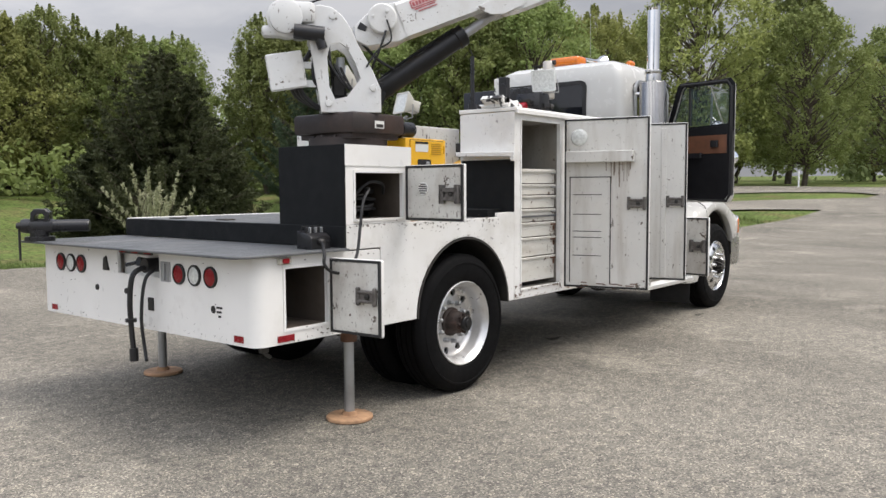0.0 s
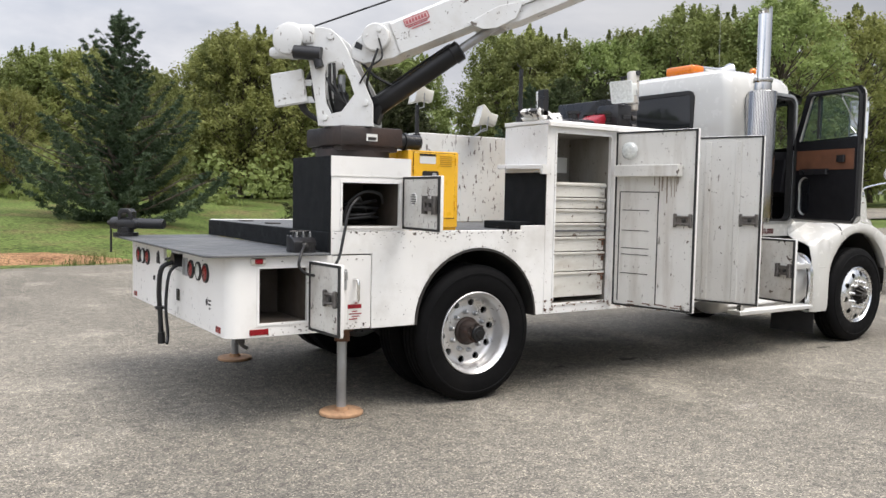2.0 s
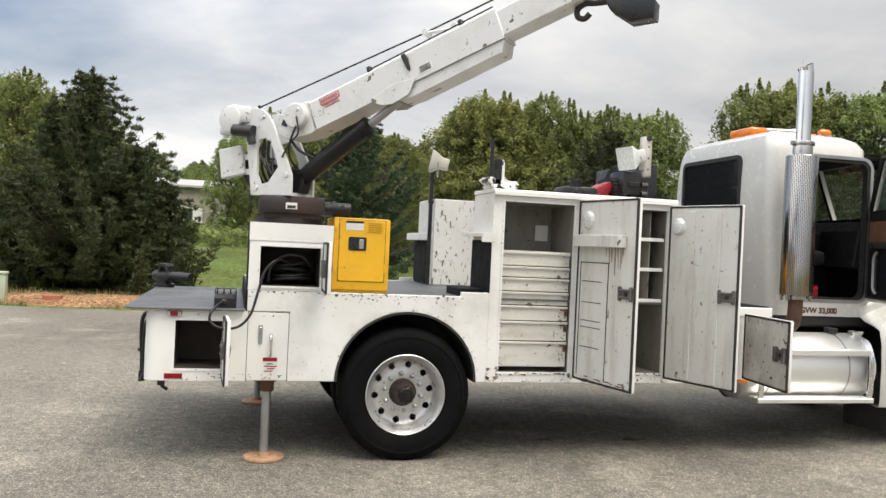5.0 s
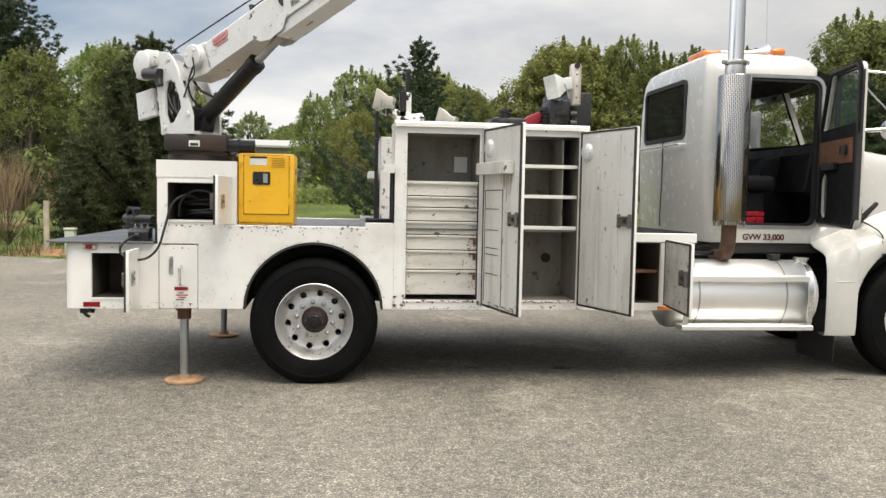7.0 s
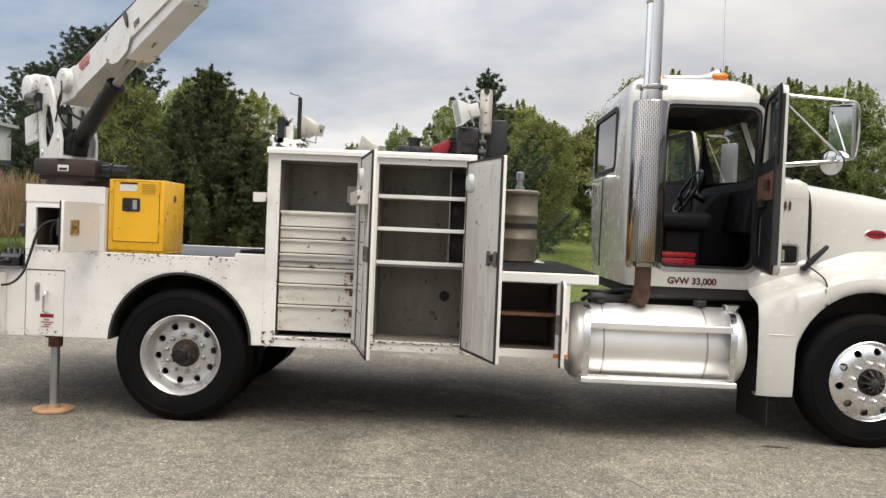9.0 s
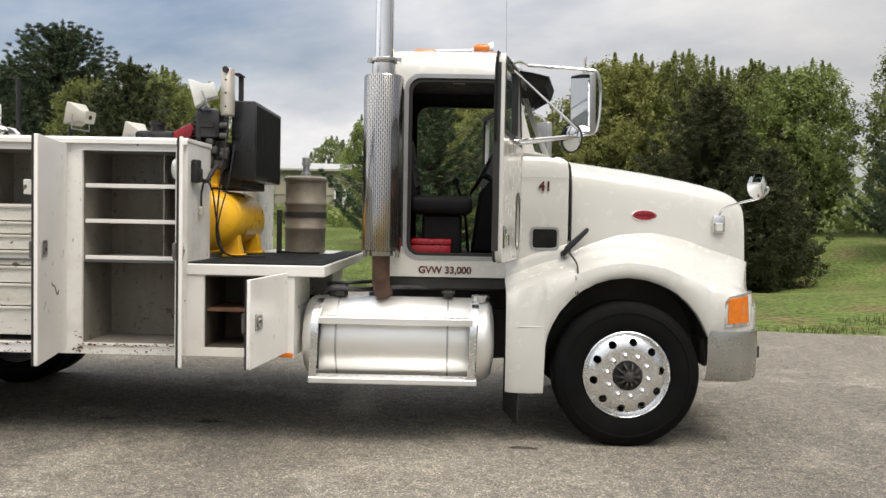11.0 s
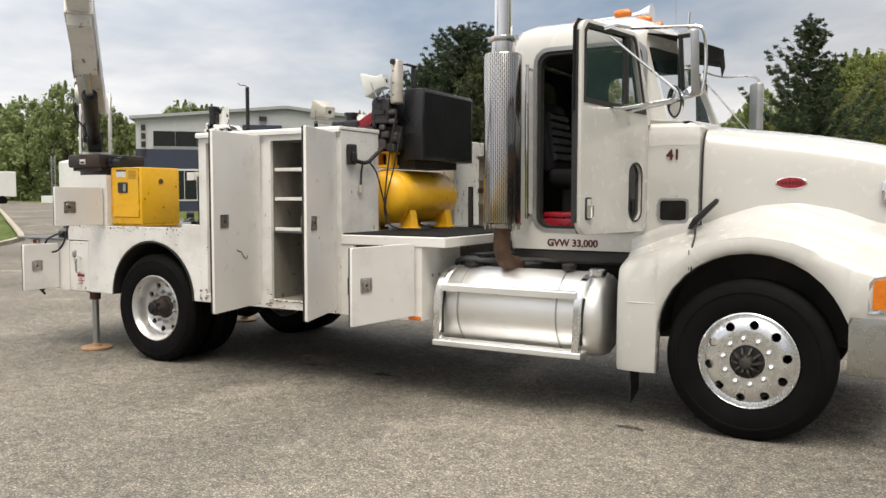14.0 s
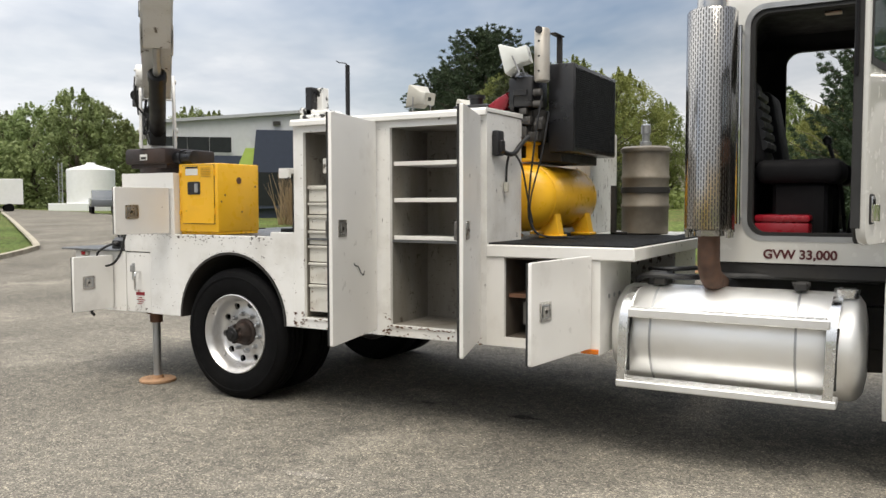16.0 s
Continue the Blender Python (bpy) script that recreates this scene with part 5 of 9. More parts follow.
part("interior_lamp", box(B(), (3.93, 1.24, 2.688), (4.03, 1.32, 2.70), 0.004), mat("dome_light", (0.7, 0.5, 0.4), 0.4), cab)

box_red = thing("tool_case", (3.79, 0.59, 1.285), "red plastic tool case on the cab floor", "case")
part("case_body", box(B(), (3.645, 0.505, 1.288), (3.94, 0.68, 1.37), 0.012, 2), M_RED, box_red)
part("case_lid", box(B(), (3.643, 0.503, 1.372), (3.943, 0.682, 1.415), 0.014, 2), M_RED, box_red)

# ---- open cab door
DM = pose(4.425, Y0 + 0.005, 0, 0, 0, -102.5)      # local x runs from the hinge to the free edge, local y+ is the outside
DW = 0.86
outline = [(0.0, 2.20), (0.0, 1.335)] + [(0.05 - 0.05 * math.cos(radians(a)), 1.305 - 0.04 * math.sin(radians(a)) + 0.04) for a in (45,)] + \
          [(0.06, 1.29), (DW - 0.08, 1.29)] + [(DW - 0.08 + 0.08 * math.sin(radians(a)), 1.37 - 0.08 * math.cos(radians(a))) for a in (30, 60, 90)] + \
          [(DW, 2.54)] + [(DW - 0.08 + 0.08 * math.cos(radians(a)), 2.54 + 0.08 * math.sin(radians(a))) for a in (30, 60, 90)] + [(0.22, 2.625), (0.17, 2.60)]
bm = B()
prism(bm, outline, "y", -0.022, 0.022, 0.008, 2, m=DM)
win = [(0.06, 2.11), (DW - 0.04, 2.13)] + [(DW - 0.04, 2.54), (DW - 0.08, 2.585)] + [(0.235, 2.585), (0.205, 2.56)]
peep = [(0.175 + 0.078 * math.cos(6.283185 * k / 24), 1.56 + (0.11 if math.sin(6.283185 * k / 24) > 0 else -0.11) + 0.078 * math.sin(6.283185 * k / 24)) for k in range(24)]
bm = cut(bm, [prism(B(), win, "y", -0.2, 0.2, m=DM), prism(B(), peep, "y", -0.2, 0.2, m=DM)])
door = part("cab_door", bm, M_CAB, truck, "white cab door swung wide open")
bm = B()
prism(bm, win, "y", -0.003, 0.003, m=DM)
g = part("door_window", bm, M_GLASS, door)
g.visible_shadow = False
g = part("peep_window", prism(B(), peep, "y", -0.003, 0.003, m=DM), M_DARKGLASS, door)
ctr = (sum(x for x, z in win) / len(win), sum(z for x, z in win) / len(win))
wide = [(ctr[0] + (x - ctr[0]) * 1.045, ctr[1] + (z - ctr[1]) * 1.07) for x, z in win]
thin = [(ctr[0] + (x - ctr[0]) * 0.975, ctr[1] + (z - ctr[1]) * 0.96) for x, z in win]
bm = cut(prism(B(), wide, "y", 0.019, 0.027, m=DM), [prism(B(), thin, "y", -0.2, 0.2, m=DM)])
part("window_seal", bm, M_GASKET, door)
wide = [(ctr[0] + (x - ctr[0]) * 1.17, ctr[1] + (z - ctr[1]) * 1.24) for x, z in win]
bm = cut(prism(B(), wide, "y", -0.036, -0.0205, 0.004, m=DM), [prism(B(), thin, "y", -0.2, 0.2, m=DM)])
part("window_lining", bm, M_INTERIOR, door, "black window surround")
bm = B()
box(bm, (0.295, -0.012, 2.15), (0.313, 0.026, 2.57), 0.003, m=DM)
part("vent_bar", bm, M_GASKET, door)
bm = B()
prism(bm, [(0.06, 1.355), (0.10, 1.32), (DW - 0.09, 1.32), (DW - 0.03, 1.385), (DW - 0.03, 2.13), (0.06, 2.10)], "y", -0.042, -0.021, 0.008, 2, m=DM)
bm = cut(bm, [prism(B(), [(0.175 + (x - 0.175) * 1.1, 1.56 + (z - 1.56) * 1.05) for x, z in peep], "y", -0.2, 0.2, m=DM)])
dp = part("door_lining", bm, M_INTERIOR, door, "black door lining")
bm = B()
box(bm, (0.08, -0.050, 1.83), (DW - 0.06, -0.040, 2.02), 0.004, m=DM)
part("door_trim", bm, M_WOODTRIM, dp, "brown wood-look trim band")
bm = B()
box(bm, (DW - 0.24, -0.075, 1.90), (DW - 0.16, -0.058, 1.96), 0.006, m=DM)
box(bm, (0.16, -0.085, 1.79), (0.50, -0.055, 1.825), 0.01, m=DM)
part("inner_handle", bm, M_BLACK, dp)
bm = B()
tube(bm, [DM @ Vector((x, -0.03, z)) for x, z in [(0.035, 2.15), (0.035, 1.335), (DW - 0.06, 1.31), (DW - 0.018, 1.385), (DW - 0.018, 2.53), (DW - 0.07, 2.60), (0.20, 2.60)]], 0.016, 8)
part("weather_seal", bm, M_GASKET, door)
bm = B()
box(bm, (DW - 0.003, -0.040, 1.37), (DW + 0.004, -0.002, 2.545), 0.002, m=DM)
part("edge_seal", bm, M_GASKET, door, "black seal down the door's free edge")
bm = B()
grid(bm, [[DM @ Vector((0.175 + (x - 0.175) * g, v, 1.56 + (z - 1.56) * h)) for x, z in peep] for g, h, v in ((1.02, 1.01, 0.022), (1.16, 1.07, 0.022), (1.16, 1.07, 0.027), (1.02, 1.01, 0.027))], close=True)
part("peep_seal", bm, M_GASKET, door)
part("handle_surround", prism(B(), rounded(DW - 0.130, 1.385, DW - 0.055, 1.525, 0.012, 3), "y", 0.021, 0.026, 0.002, m=DM), M_GASKET, door, "black handle surround")
bm = B()
prism(bm, rounded(DW - 0.120, 1.395, DW - 0.065, 1.515, 0.010, 3), "y", 0.026, 0.034, 0.003, m=DM)
box(bm, (DW - 0.112, 0.032, 1.405), (DW - 0.073, 0.048, 1.47), 0.006, m=DM)
part("door_handle", bm, M_CHROME, door, "chrome paddle handle")
bm = B()
for z in (1.42, 2.02):
    cyl(bm, DM @ Vector((-0.006, 0.018, z)), DM @ Vector((-0.006, 0.018, z + 0.12)), 0.014, 10)
part("hinge", bm, M_CAB, door)
# mirror arms and mirrors on the open door
P = lambda u, v, z: DM @ Vector((u, v, z))
bm = B()
tube(bm, [P(0.62, 0.025, 2.585), P(0.52, 0.06, 2.615), P(0.40, 0.10, 2.61), (4.82, -0.05, 2.57)], 0.011, 8)
tube(bm, [P(0.55, 0.03, 2.55), (4.77, -0.08, 2.17)], 0.008, 8)
tube(bm, [P(0.50, 0.025, 2.10), P(0.42, 0.05, 2.10), (4.76, -0.08, 2.13), (4.84, -0.03, 2.15)], 0.012, 8)
tube(bm, [P(0.30, 0.025, 2.09), (4.74, -0.05, 2.12)], 0.010, 8)
tube(bm, smooth_line([(4.82, -0.05, 2.57), (4.90, -0.04, 2.545), (4.92, -0.03, 2.36), (4.90, -0.03, 2.18), (4.84, -0.03, 2.15)]), 0.011, 8)
tube(bm, [(4.805, -0.02, 2.545), (4.815, -0.03, 2.66)], 0.007, 6)
arm = part("mirror_arm", bm, M_CHROME, door, "chrome tube mirror bracket")
bm = B()
mm = pose(4.79, -0.025, 2.352, 2, 0, -49)
prism(bm, rounded(-0.09, -0.20, 0.09, 0.20, 0.02, 3), "y", 0.0, 0.055, 0.012, 2, m=mm)
mb = part("mirror_shell", bm, M_STEEL, door, "steel backed side mirror")
part("mirror_glass", prism(B(), rounded(-0.082, -0.19, 0.082, 0.19, 0.016, 3), "y", -0.004, 0.002, m=mm), M_MIRROR, mb)
bm = B()
c0, c1 = Vector((4.735, -0.03, 2.12)), Vector((4.735, -0.03, 2.12)) + Vector((-0.78, -0.62, -0.06))
ax = (c1 - c0).normalized()
lathe(bm, c0 + ax * -0.03, c1, [(0.02, -0.02), (0.07, 0.0), (0.092, 0.02), (0.096, 0.03), (0.09, 0.033)], 28)
rm = part("convex_mirror", bm, M_CHROME, door, "round convex mirror")
_, e1, e2 = frame_of(c0, c1)[:3]
part("mirror_rim", tube(B(), [c0 + ax * 0.002 + (e1 * math.cos(6.283185 * k / 28) + e2 * math.sin(6.283185 * k / 28)) * 0.094 for k in range(29)], 0.006, 6), M_GASKET, rm, "black mirror rim")
bm = B()
lathe(bm, c0 + ax * 0.0, c1, [(0.090, 0.0), (0.06, 0.012), (0.03, 0.018), (0, 0.02)], 28, cap=False)
part("mirror_glass", bm, M_MIRROR, rm)

# the far door stands open too
DF = pose(4.43, Y1 + 0.012, 0, 0, 0, 100)
fd = part("cab_door", cut(prism(B(), outline, "y", -0.022, 0.022, 0.008, 2, m=DF), [prism(B(), win, "y", -0.2, 0.2, m=DF)]), M_CAB, truck, "white far cab door swung open")
g = part("door_window", prism(B(), win, "y", -0.003, 0.003, m=DF), M_GLASS, fd)
g.visible_shadow = False
part("window_lining", cut(prism(B(), wide, "y", 0.0205, 0.036, 0.004, m=DF), [prism(B(), thin, "y", -0.2, 0.2, m=DF)]), M_INTERIOR, fd, "black window surround")
part("door_lining", prism(B(), [(0.06, 1.355), (0.10, 1.32), (DW - 0.09, 1.32), (DW - 0.03, 1.385), (DW - 0.03, 2.09), (0.06, 2.06)], "y", 0.021, 0.055, 0.01, 2, m=DF), M_INTERIOR, fd, "black door lining")
part("vent_bar", box(B(), (0.295, -0.026, 2.15), (0.313, 0.012, 2.57), 0.003, m=DF), M_GASKET, fd)

# far side mirror
bm = B()
mm = pose(4.80, 2.50, 2.32, 0, 0, -60)
prism(bm, rounded(-0.09, -0.21, 0.09, 0.21, 0.02, 3), "y", 0.0, 0.06, 0.012, 2, m=mm)
fm = part("mirror_shell", bm, M_STEEL, truck, "steel backed side mirror")
part("mirror_glass", prism(B(), rounded(-0.082, -0.2, 0.082, 0.2, 0.016, 3), "y", 0.057, 0.064, m=mm), M_MIRROR, fm)
bm = B()
tube(bm, smooth_line([(4.46, Y1 - 0.08, 2.60), (4.56, 2.40, 2.59), (4.82, 2.58, 2.58), (4.84, 2.60, 2.30), (4.82, 2.58, 2.08), (4.64, 2.36, 2.06), (4.47, Y1, 2.08)]), 0.011, 8)
tube(bm, [(4.47, Y1 - 0.05, 2.52), (4.78, 2.45, 2.10)], 0.008, 8)
part("mirror_arm", bm, M_CHROME, truck)

# grab rails
bm = B()
tube(bm, smooth_line([(3.575, Y0 - 0.005, 2.46), (3.575, Y0 - 0.09, 2.45), (3.575, Y0 - 0.10, 2.40), (3.58, Y0 - 0.10, 1.45), (3.58, Y0 - 0.09, 1.40), (3.58, Y0 - 0.005, 1.39)]), 0.014, 10)
part("grab_rail", bm, M_CHROME, truck, "chrome vertical grab rail")
bm = B()
tube(bm, [(3.35, 0.90, 2.02), (3.29, 0.90, 2.02), (3.29, 2.05, 2.02), (3.35, 2.05, 2.02)], 0.013, 10)
part("grab_rail", bm, M_CHROME, truck)
bm = B()
tube(bm, smooth_line([(3.336, 1.42, 2.09), (3.334, 1.41, 1.7), (3.334, 1.43, 1.4), (3.34, 1.44, 1.25)]), 0.006, 6)
part("cable", bm, M_HOSE, truck)

# ---- exhaust stack
SX, SY = 3.455, 0.185
M_PERF = bpy.data.materials.new("perforated_chrome")
M_PERF.use_nodes = True
n, l = M_PERF.node_tree.nodes, M_PERF.node_tree.links
b = n["Principled BSDF"]
sp = n.new("ShaderNodeSeparateXYZ")
l.new(n.new("ShaderNodeTexCoord").outputs["Object"], sp.inputs[0])


def p_math(op, a, c=0.0):
    x = n.new("ShaderNodeMath")
    x.operation = op
    for k, v in enumerate((a, c)):
        if isinstance(v, (int, float)):
            x.inputs[k].default_value = v
        else:
            l.new(v, x.inputs[k])
    return x.outputs[0]


ang = p_math("ARCTAN2", p_math("SUBTRACT", sp.outputs[1], SY), p_math("SUBTRACT", sp.outputs[0], SX))
cv2 = n.new("ShaderNodeCombineXYZ")
l.new(p_math("MULTIPLY", ang, 0.135), cv2.inputs[0])
l.new(sp.outputs[2], cv2.inputs[1])
rot = n.new("ShaderNodeMapping")
rot.inputs["Rotation"].default_value = (0, 0, radians(90))
l.new(cv2.outputs[0], rot.inputs[0])
bt = n.new("ShaderNodeTexBrick")
bt.inputs["Scale"].default_value = 1.0
bt.inputs["Brick Width"].default_value, bt.inputs["Row Height"].default_value, bt.inputs["Mortar Size"].default_value = 0.036, 0.0150, 0.0048
bt.inputs["Mortar Smooth"].default_value = 0.1
l.new(rot.outputs[0], bt.inputs["Vector"])
ns = n.new("ShaderNodeTexNoise")
ns.inputs["Scale"].default_value = 3.0
ns.inputs["Detail"].default_value = 5
rmp = n.new("ShaderNodeValToRGB")
rmp.color_ramp.elements[0].position, rmp.color_ramp.elements[0].color = 0.50, (0.40, 0.39, 0.375, 1)
rmp.color_ramp.elements[1].position, rmp.color_ramp.elements[1].color = 0.80, (0.46, 0.33, 0.17, 1)
low = n.new("ShaderNodeMapRange")
low.inputs[1].default_value, low.inputs[2].default_value, low.inputs[3].default_value, low.inputs[4].default_value = 1.35, 2.25, 0.12, -0.16
l.new(sp.outputs[2], low.inputs[0])
l.new(p_math("ADD", ns.outputs[0], low.outputs[0]), rmp.inputs[0])
mx = n.new("ShaderNodeMix")
mx.data_type = "RGBA"
l.new(bt.outputs["Fac"], mx.inputs[0])
mx.inputs[6].default_value = (0.035, 0.033, 0.03, 1)
l.new(rmp.outputs[0], mx.inputs[7])
l.new(mx.outputs[2], b.inputs["Base Color"])
l.new(bt.outputs["Fac"], b.inputs["Metallic"])
b.inputs["Roughness"].default_value = 0.16
bm = B()
lathe(bm, (SX, SY, 1.335), (SX, SY, 3), [(0.125, 0), (0.136, 0.004), (0.136, 1.20), (0.128, 1.212)], 40)
ms = part("muffler_shield", bm, M_PERF, truck, "perforated chrome exhaust shield")
bm = B()
lathe(bm, (SX, SY, 1.30), (SX, SY, 3), [(0.085, 0), (0.085, 0.03), (0.13, 0.036)], 24)
for a in (20, 160, 200, 340):
    lathe(bm, (SX + 0.12 * math.cos(radians(a)), SY + 0.12 * math.sin(radians(a)), 1.29), (SX + 0.12 * math.cos(radians(a)), SY + 0.12 * math.sin(radians(a)), 2), [(0.012, 0), (0.012, 0.03), (0.018, 0.032), (0.018, 0.05)], 8)
part("shield_foot", bm, M_DULLCHROME, ms)
bm = B()
lathe(bm, (SX, SY, 2.545), (SX, SY, 4), [(0.13, 0), (0.085, 0.015), (0.082, 0.10), (0.075, 0.12)], 28)
for a in (10, 190):
    box(bm, (SX + 0.10 * math.cos(radians(a)) - 0.02, SY - 0.015, 2.64), (SX + 0.10 * math.cos(radians(a)) + 0.02, SY + 0.015, 2.675), 0.005)
lathe(bm, (SX, SY, 2.635), (SX, SY, 4), [(0.09, 0), (0.092, 0.004), (0.092, 0.03), (0.09, 0.034)], 28)
part("clamp", bm, M_DULLCHROME, ms)
bm = B()
lathe(bm, (SX, SY, 2.66), (SX, SY, 4), [(0.064, 0), (0.064, 0.62)], 28, cap=False)
ringp = []
for k in range(29):
    a = 6.283185 * k / 28
    ringp.append((SX + 0.064 * math.cos(a), SY + 0.064 * math.sin(a), 3.28))
ringq = [(x - 0.015 + 0.005, y, 3.33 + (SX - x) * -0.5) for x, y, _ in ringp]
grid(bm, [ringp, ringq])
part("stack_pipe", bm, M_CHROME, ms, "chrome exhaust pipe")
bm = B()
tube(bm, smooth_line([(SX, SY, 1.33), (SX, SY, 1.22), (SX, SY + 0.01, 1.14), (SX + 0.004, SY + 0.05, 1.07), (SX + 0.006, SY + 0.14, 1.03), (SX + 0.006, SY + 0.26, 1.02)]), 0.062, 16)
part("exhaust_elbow", bm, mat("dark_pipe_rust", (0.085, 0.045, 0.028), 0.8, vary=0.4, scale=12, bump=0.4, bump_scale=70), truck, "rusty exhaust elbow")

# ---- hood
HOOD = [(4.815, [(0.85, 1.15), (0.85, 1.60), (0.835, 1.82), (0.80, 1.94), (0.72, 2.00), (0.45, 2.03), (0, 2.045)]),
        (4.835, [(0.85, 1.15), (0.85, 1.60), (0.835, 1.82), (0.80, 1.94), (0.72, 2.00), (0.45, 2.03), (0, 2.045)]),
        (5.10, [(0.835, 1.20), (0.815, 1.58), (0.80, 1.78), (0.765, 1.905), (0.68, 1.965), (0.42, 2.00), (0, 2.015)]),
        (5.40, [(0.82, 1.22), (0.785, 1.54), (0.77, 1.74), (0.735, 1.87), (0.65, 1.925), (0.40, 1.965), (0, 1.98)]),
        (5.70, [(0.80, 1.18), (0.755, 1.48), (0.74, 1.69), (0.71, 1.815), (0.62, 1.875), (0.38, 1.915), (0, 1.93)]),
        (5.95, [(0.78, 1.06), (0.735, 1.42), (0.72, 1.64), (0.69, 1.765), (0.60, 1.825), (0.36, 1.86), (0, 1.875)]),
        (6.07, [(0.775, 0.90), (0.725, 1.40), (0.71, 1.60), (0.675, 1.735), (0.58, 1.79), (0.34, 1.825), (0, 1.835)]),
        (6.125, [(0.77, 0.84), (0.71, 1.40), (0.695, 1.56), (0.65, 1.69), (0.55, 1.735), (0.32, 1.76), (0, 1.77)])]
bm = B()
rows = []
for x, sec in HOOD:
    rows.append([(x, CY - y, z) for y, z in sec] + [(x, CY + y, z) for y, z in sec[:-1][::-1]])
grid(bm, rows)
hood = part("hood", bm, M_CAB, truck, "white sloping hood", smooth=60)
md = hood.modifiers.new("round", "SUBSURF")
md.levels = md.render_levels = 2
bm = B()
prism(bm, [(CY - 0.74, 0.84), (CY - 0.66, 1.50), (CY - 0.46, 1.70), (CY + 0.46, 1.70), (CY + 0.66, 1.50), (CY + 0.74, 0.84)], "x", 6.09, 6.125, 0.006)
for k in range(12):
    box(bm, (6.12, CY - 0.5 + k * 0.088, 0.90), (6.14, CY - 0.49 + k * 0.088, 1.60))
part("grille", bm, M_ALU, truck, "polished grille surround")
# gap between cowl and hood
bm = B()
tube(bm, [(4.811, Y0 - 0.0, 1.34), (4.811, Y0 - 0.002, 1.60), (4.811, Y0 + 0.01, 1.80), (4.811, Y0 + 0.05, 1.92), (4.811, Y0 + 0.12, 1.98)], 0.006, 6)
tube(bm, smooth_line([(4.811, Y0, 1.345), (4.80, Y0 - 0.10, 1.33), (4.825, Y0 - 0.24, 1.27), (4.825, 0.128, 1.20), (4.825, 0.118, 1.05)]), 0.006, 6)
part("hood_gap", bm, M_GASKET, truck)
bm = B()
lathe(bm, (5.36, 0.5215, 1.62), (5.36, 0.0, 1.62), [(0.0, -0.02), (0.096, -0.02), (0.096, 0.008), (0.088, 0.012), (0, 0.013)], 36)
for v in bm.verts:
    v.co.z = 1.62 + (v.co.z - 1.62) * 0.42
    v.co.y += (v.co.x - 5.36) * 0.112 + (v.co.z - 1.62) * 0.09
bd = part("badge", bm, M_CHROME, hood, "oval red badge with a chrome rim")
bm = B()
lathe(bm, (5.36, 0.5105, 1.62), (5.36, 0.0, 1.62), [(0.0, -0.02), (0.087, -0.02), (0.087, 0.003), (0, 0.005)], 36)
for v in bm.verts:
    v.co.z = 1.62 + (v.co.z - 1.62) * 0.39
    v.co.y += (v.co.x - 5.36) * 0.112 + (v.co.z - 1.62) * 0.09
part("badge_field", bm, M_RED, bd)
bm = B()
for k in range(6):
    box(bm, (5.30 + 0.022 * k, 0.4975 + 0.0024 * k, 1.612), (5.315 + 0.022 * k, 0.4995 + 0.0024 * k, 1.63))
part("badge_mark", bm, M_BURGUNDY, bd)
bm = B()
prism(bm, [(4.735, 1.315), (4.765, 1.31), (4.80, 1.35), (4.93, 1.49), (4.935, 1.515), (4.915, 1.52), (4.77, 1.385)], "y", Y0 - 0.075, Y0 - 0.03, 0.012, 2)
cyl(bm, (4.76, Y0 - 0.05, 1.335), (4.76, Y0 + 0.03, 1.335), 0.02, 12)
part("hood_latch", bm, M_BLACK, truck, "black rubber hood latch")
# side lamp on the hood and the front mirror
bm = B()
box(bm, (5.875, 0.535, 1.495), (5.965, 0.60, 1.63), 0.012, 2)
sl = part("hood_lamp", bm, M_CHROME, hood, "chrome side lamp")
part("lens", box(B(), (5.893, 0.528, 1.515), (5.945, 0.54, 1.575), 0.006), M_LENSCLEAR, sl)
bm = B()
tube(bm, smooth_line([(5.92, 0.56, 1.62), (5.94, 0.52, 1.68), (6.02, 0.42, 1.72), (6.13, 0.30, 1.76), (6.17, 0.27, 1.82), (6.12, 0.29, 1.85)]), 0.009, 8)
fmr = part("front_mirror", bm, M_CHROME, truck, "round chrome front mirror on a curved arm")
bm = B()
lathe(bm, (6.13, 0.31, 1.84), (6.01, 0.26, 1.84), [(0.02, -0.02), (0.06, 0.0), (0.085, 0.03), (0.09, 0.04), (0.05, 0.048), (0, 0.05)], 24)
part("mirror_head", bm, M_MIRROR, fmr)

# ---- fenders
def top_of(x):
    return float(np.interp(x, [4.34, 4.60, 4.80, 5.00, 5.18, 5.40, 5.60, 5.80, 6.00, 6.13], [1.060, 1.165, 1.222, 1.282, 1.302, 1.282, 1.215, 1.140, 1.080, 1.035]))


def bottom_of(x):
    if x <= 4.60:
        return 0.365
    if x < 5.742:
        return 0.60 + math.sqrt(max(0.0, 0.585 ** 2 - (x - 5.18) ** 2))
    return 0.822


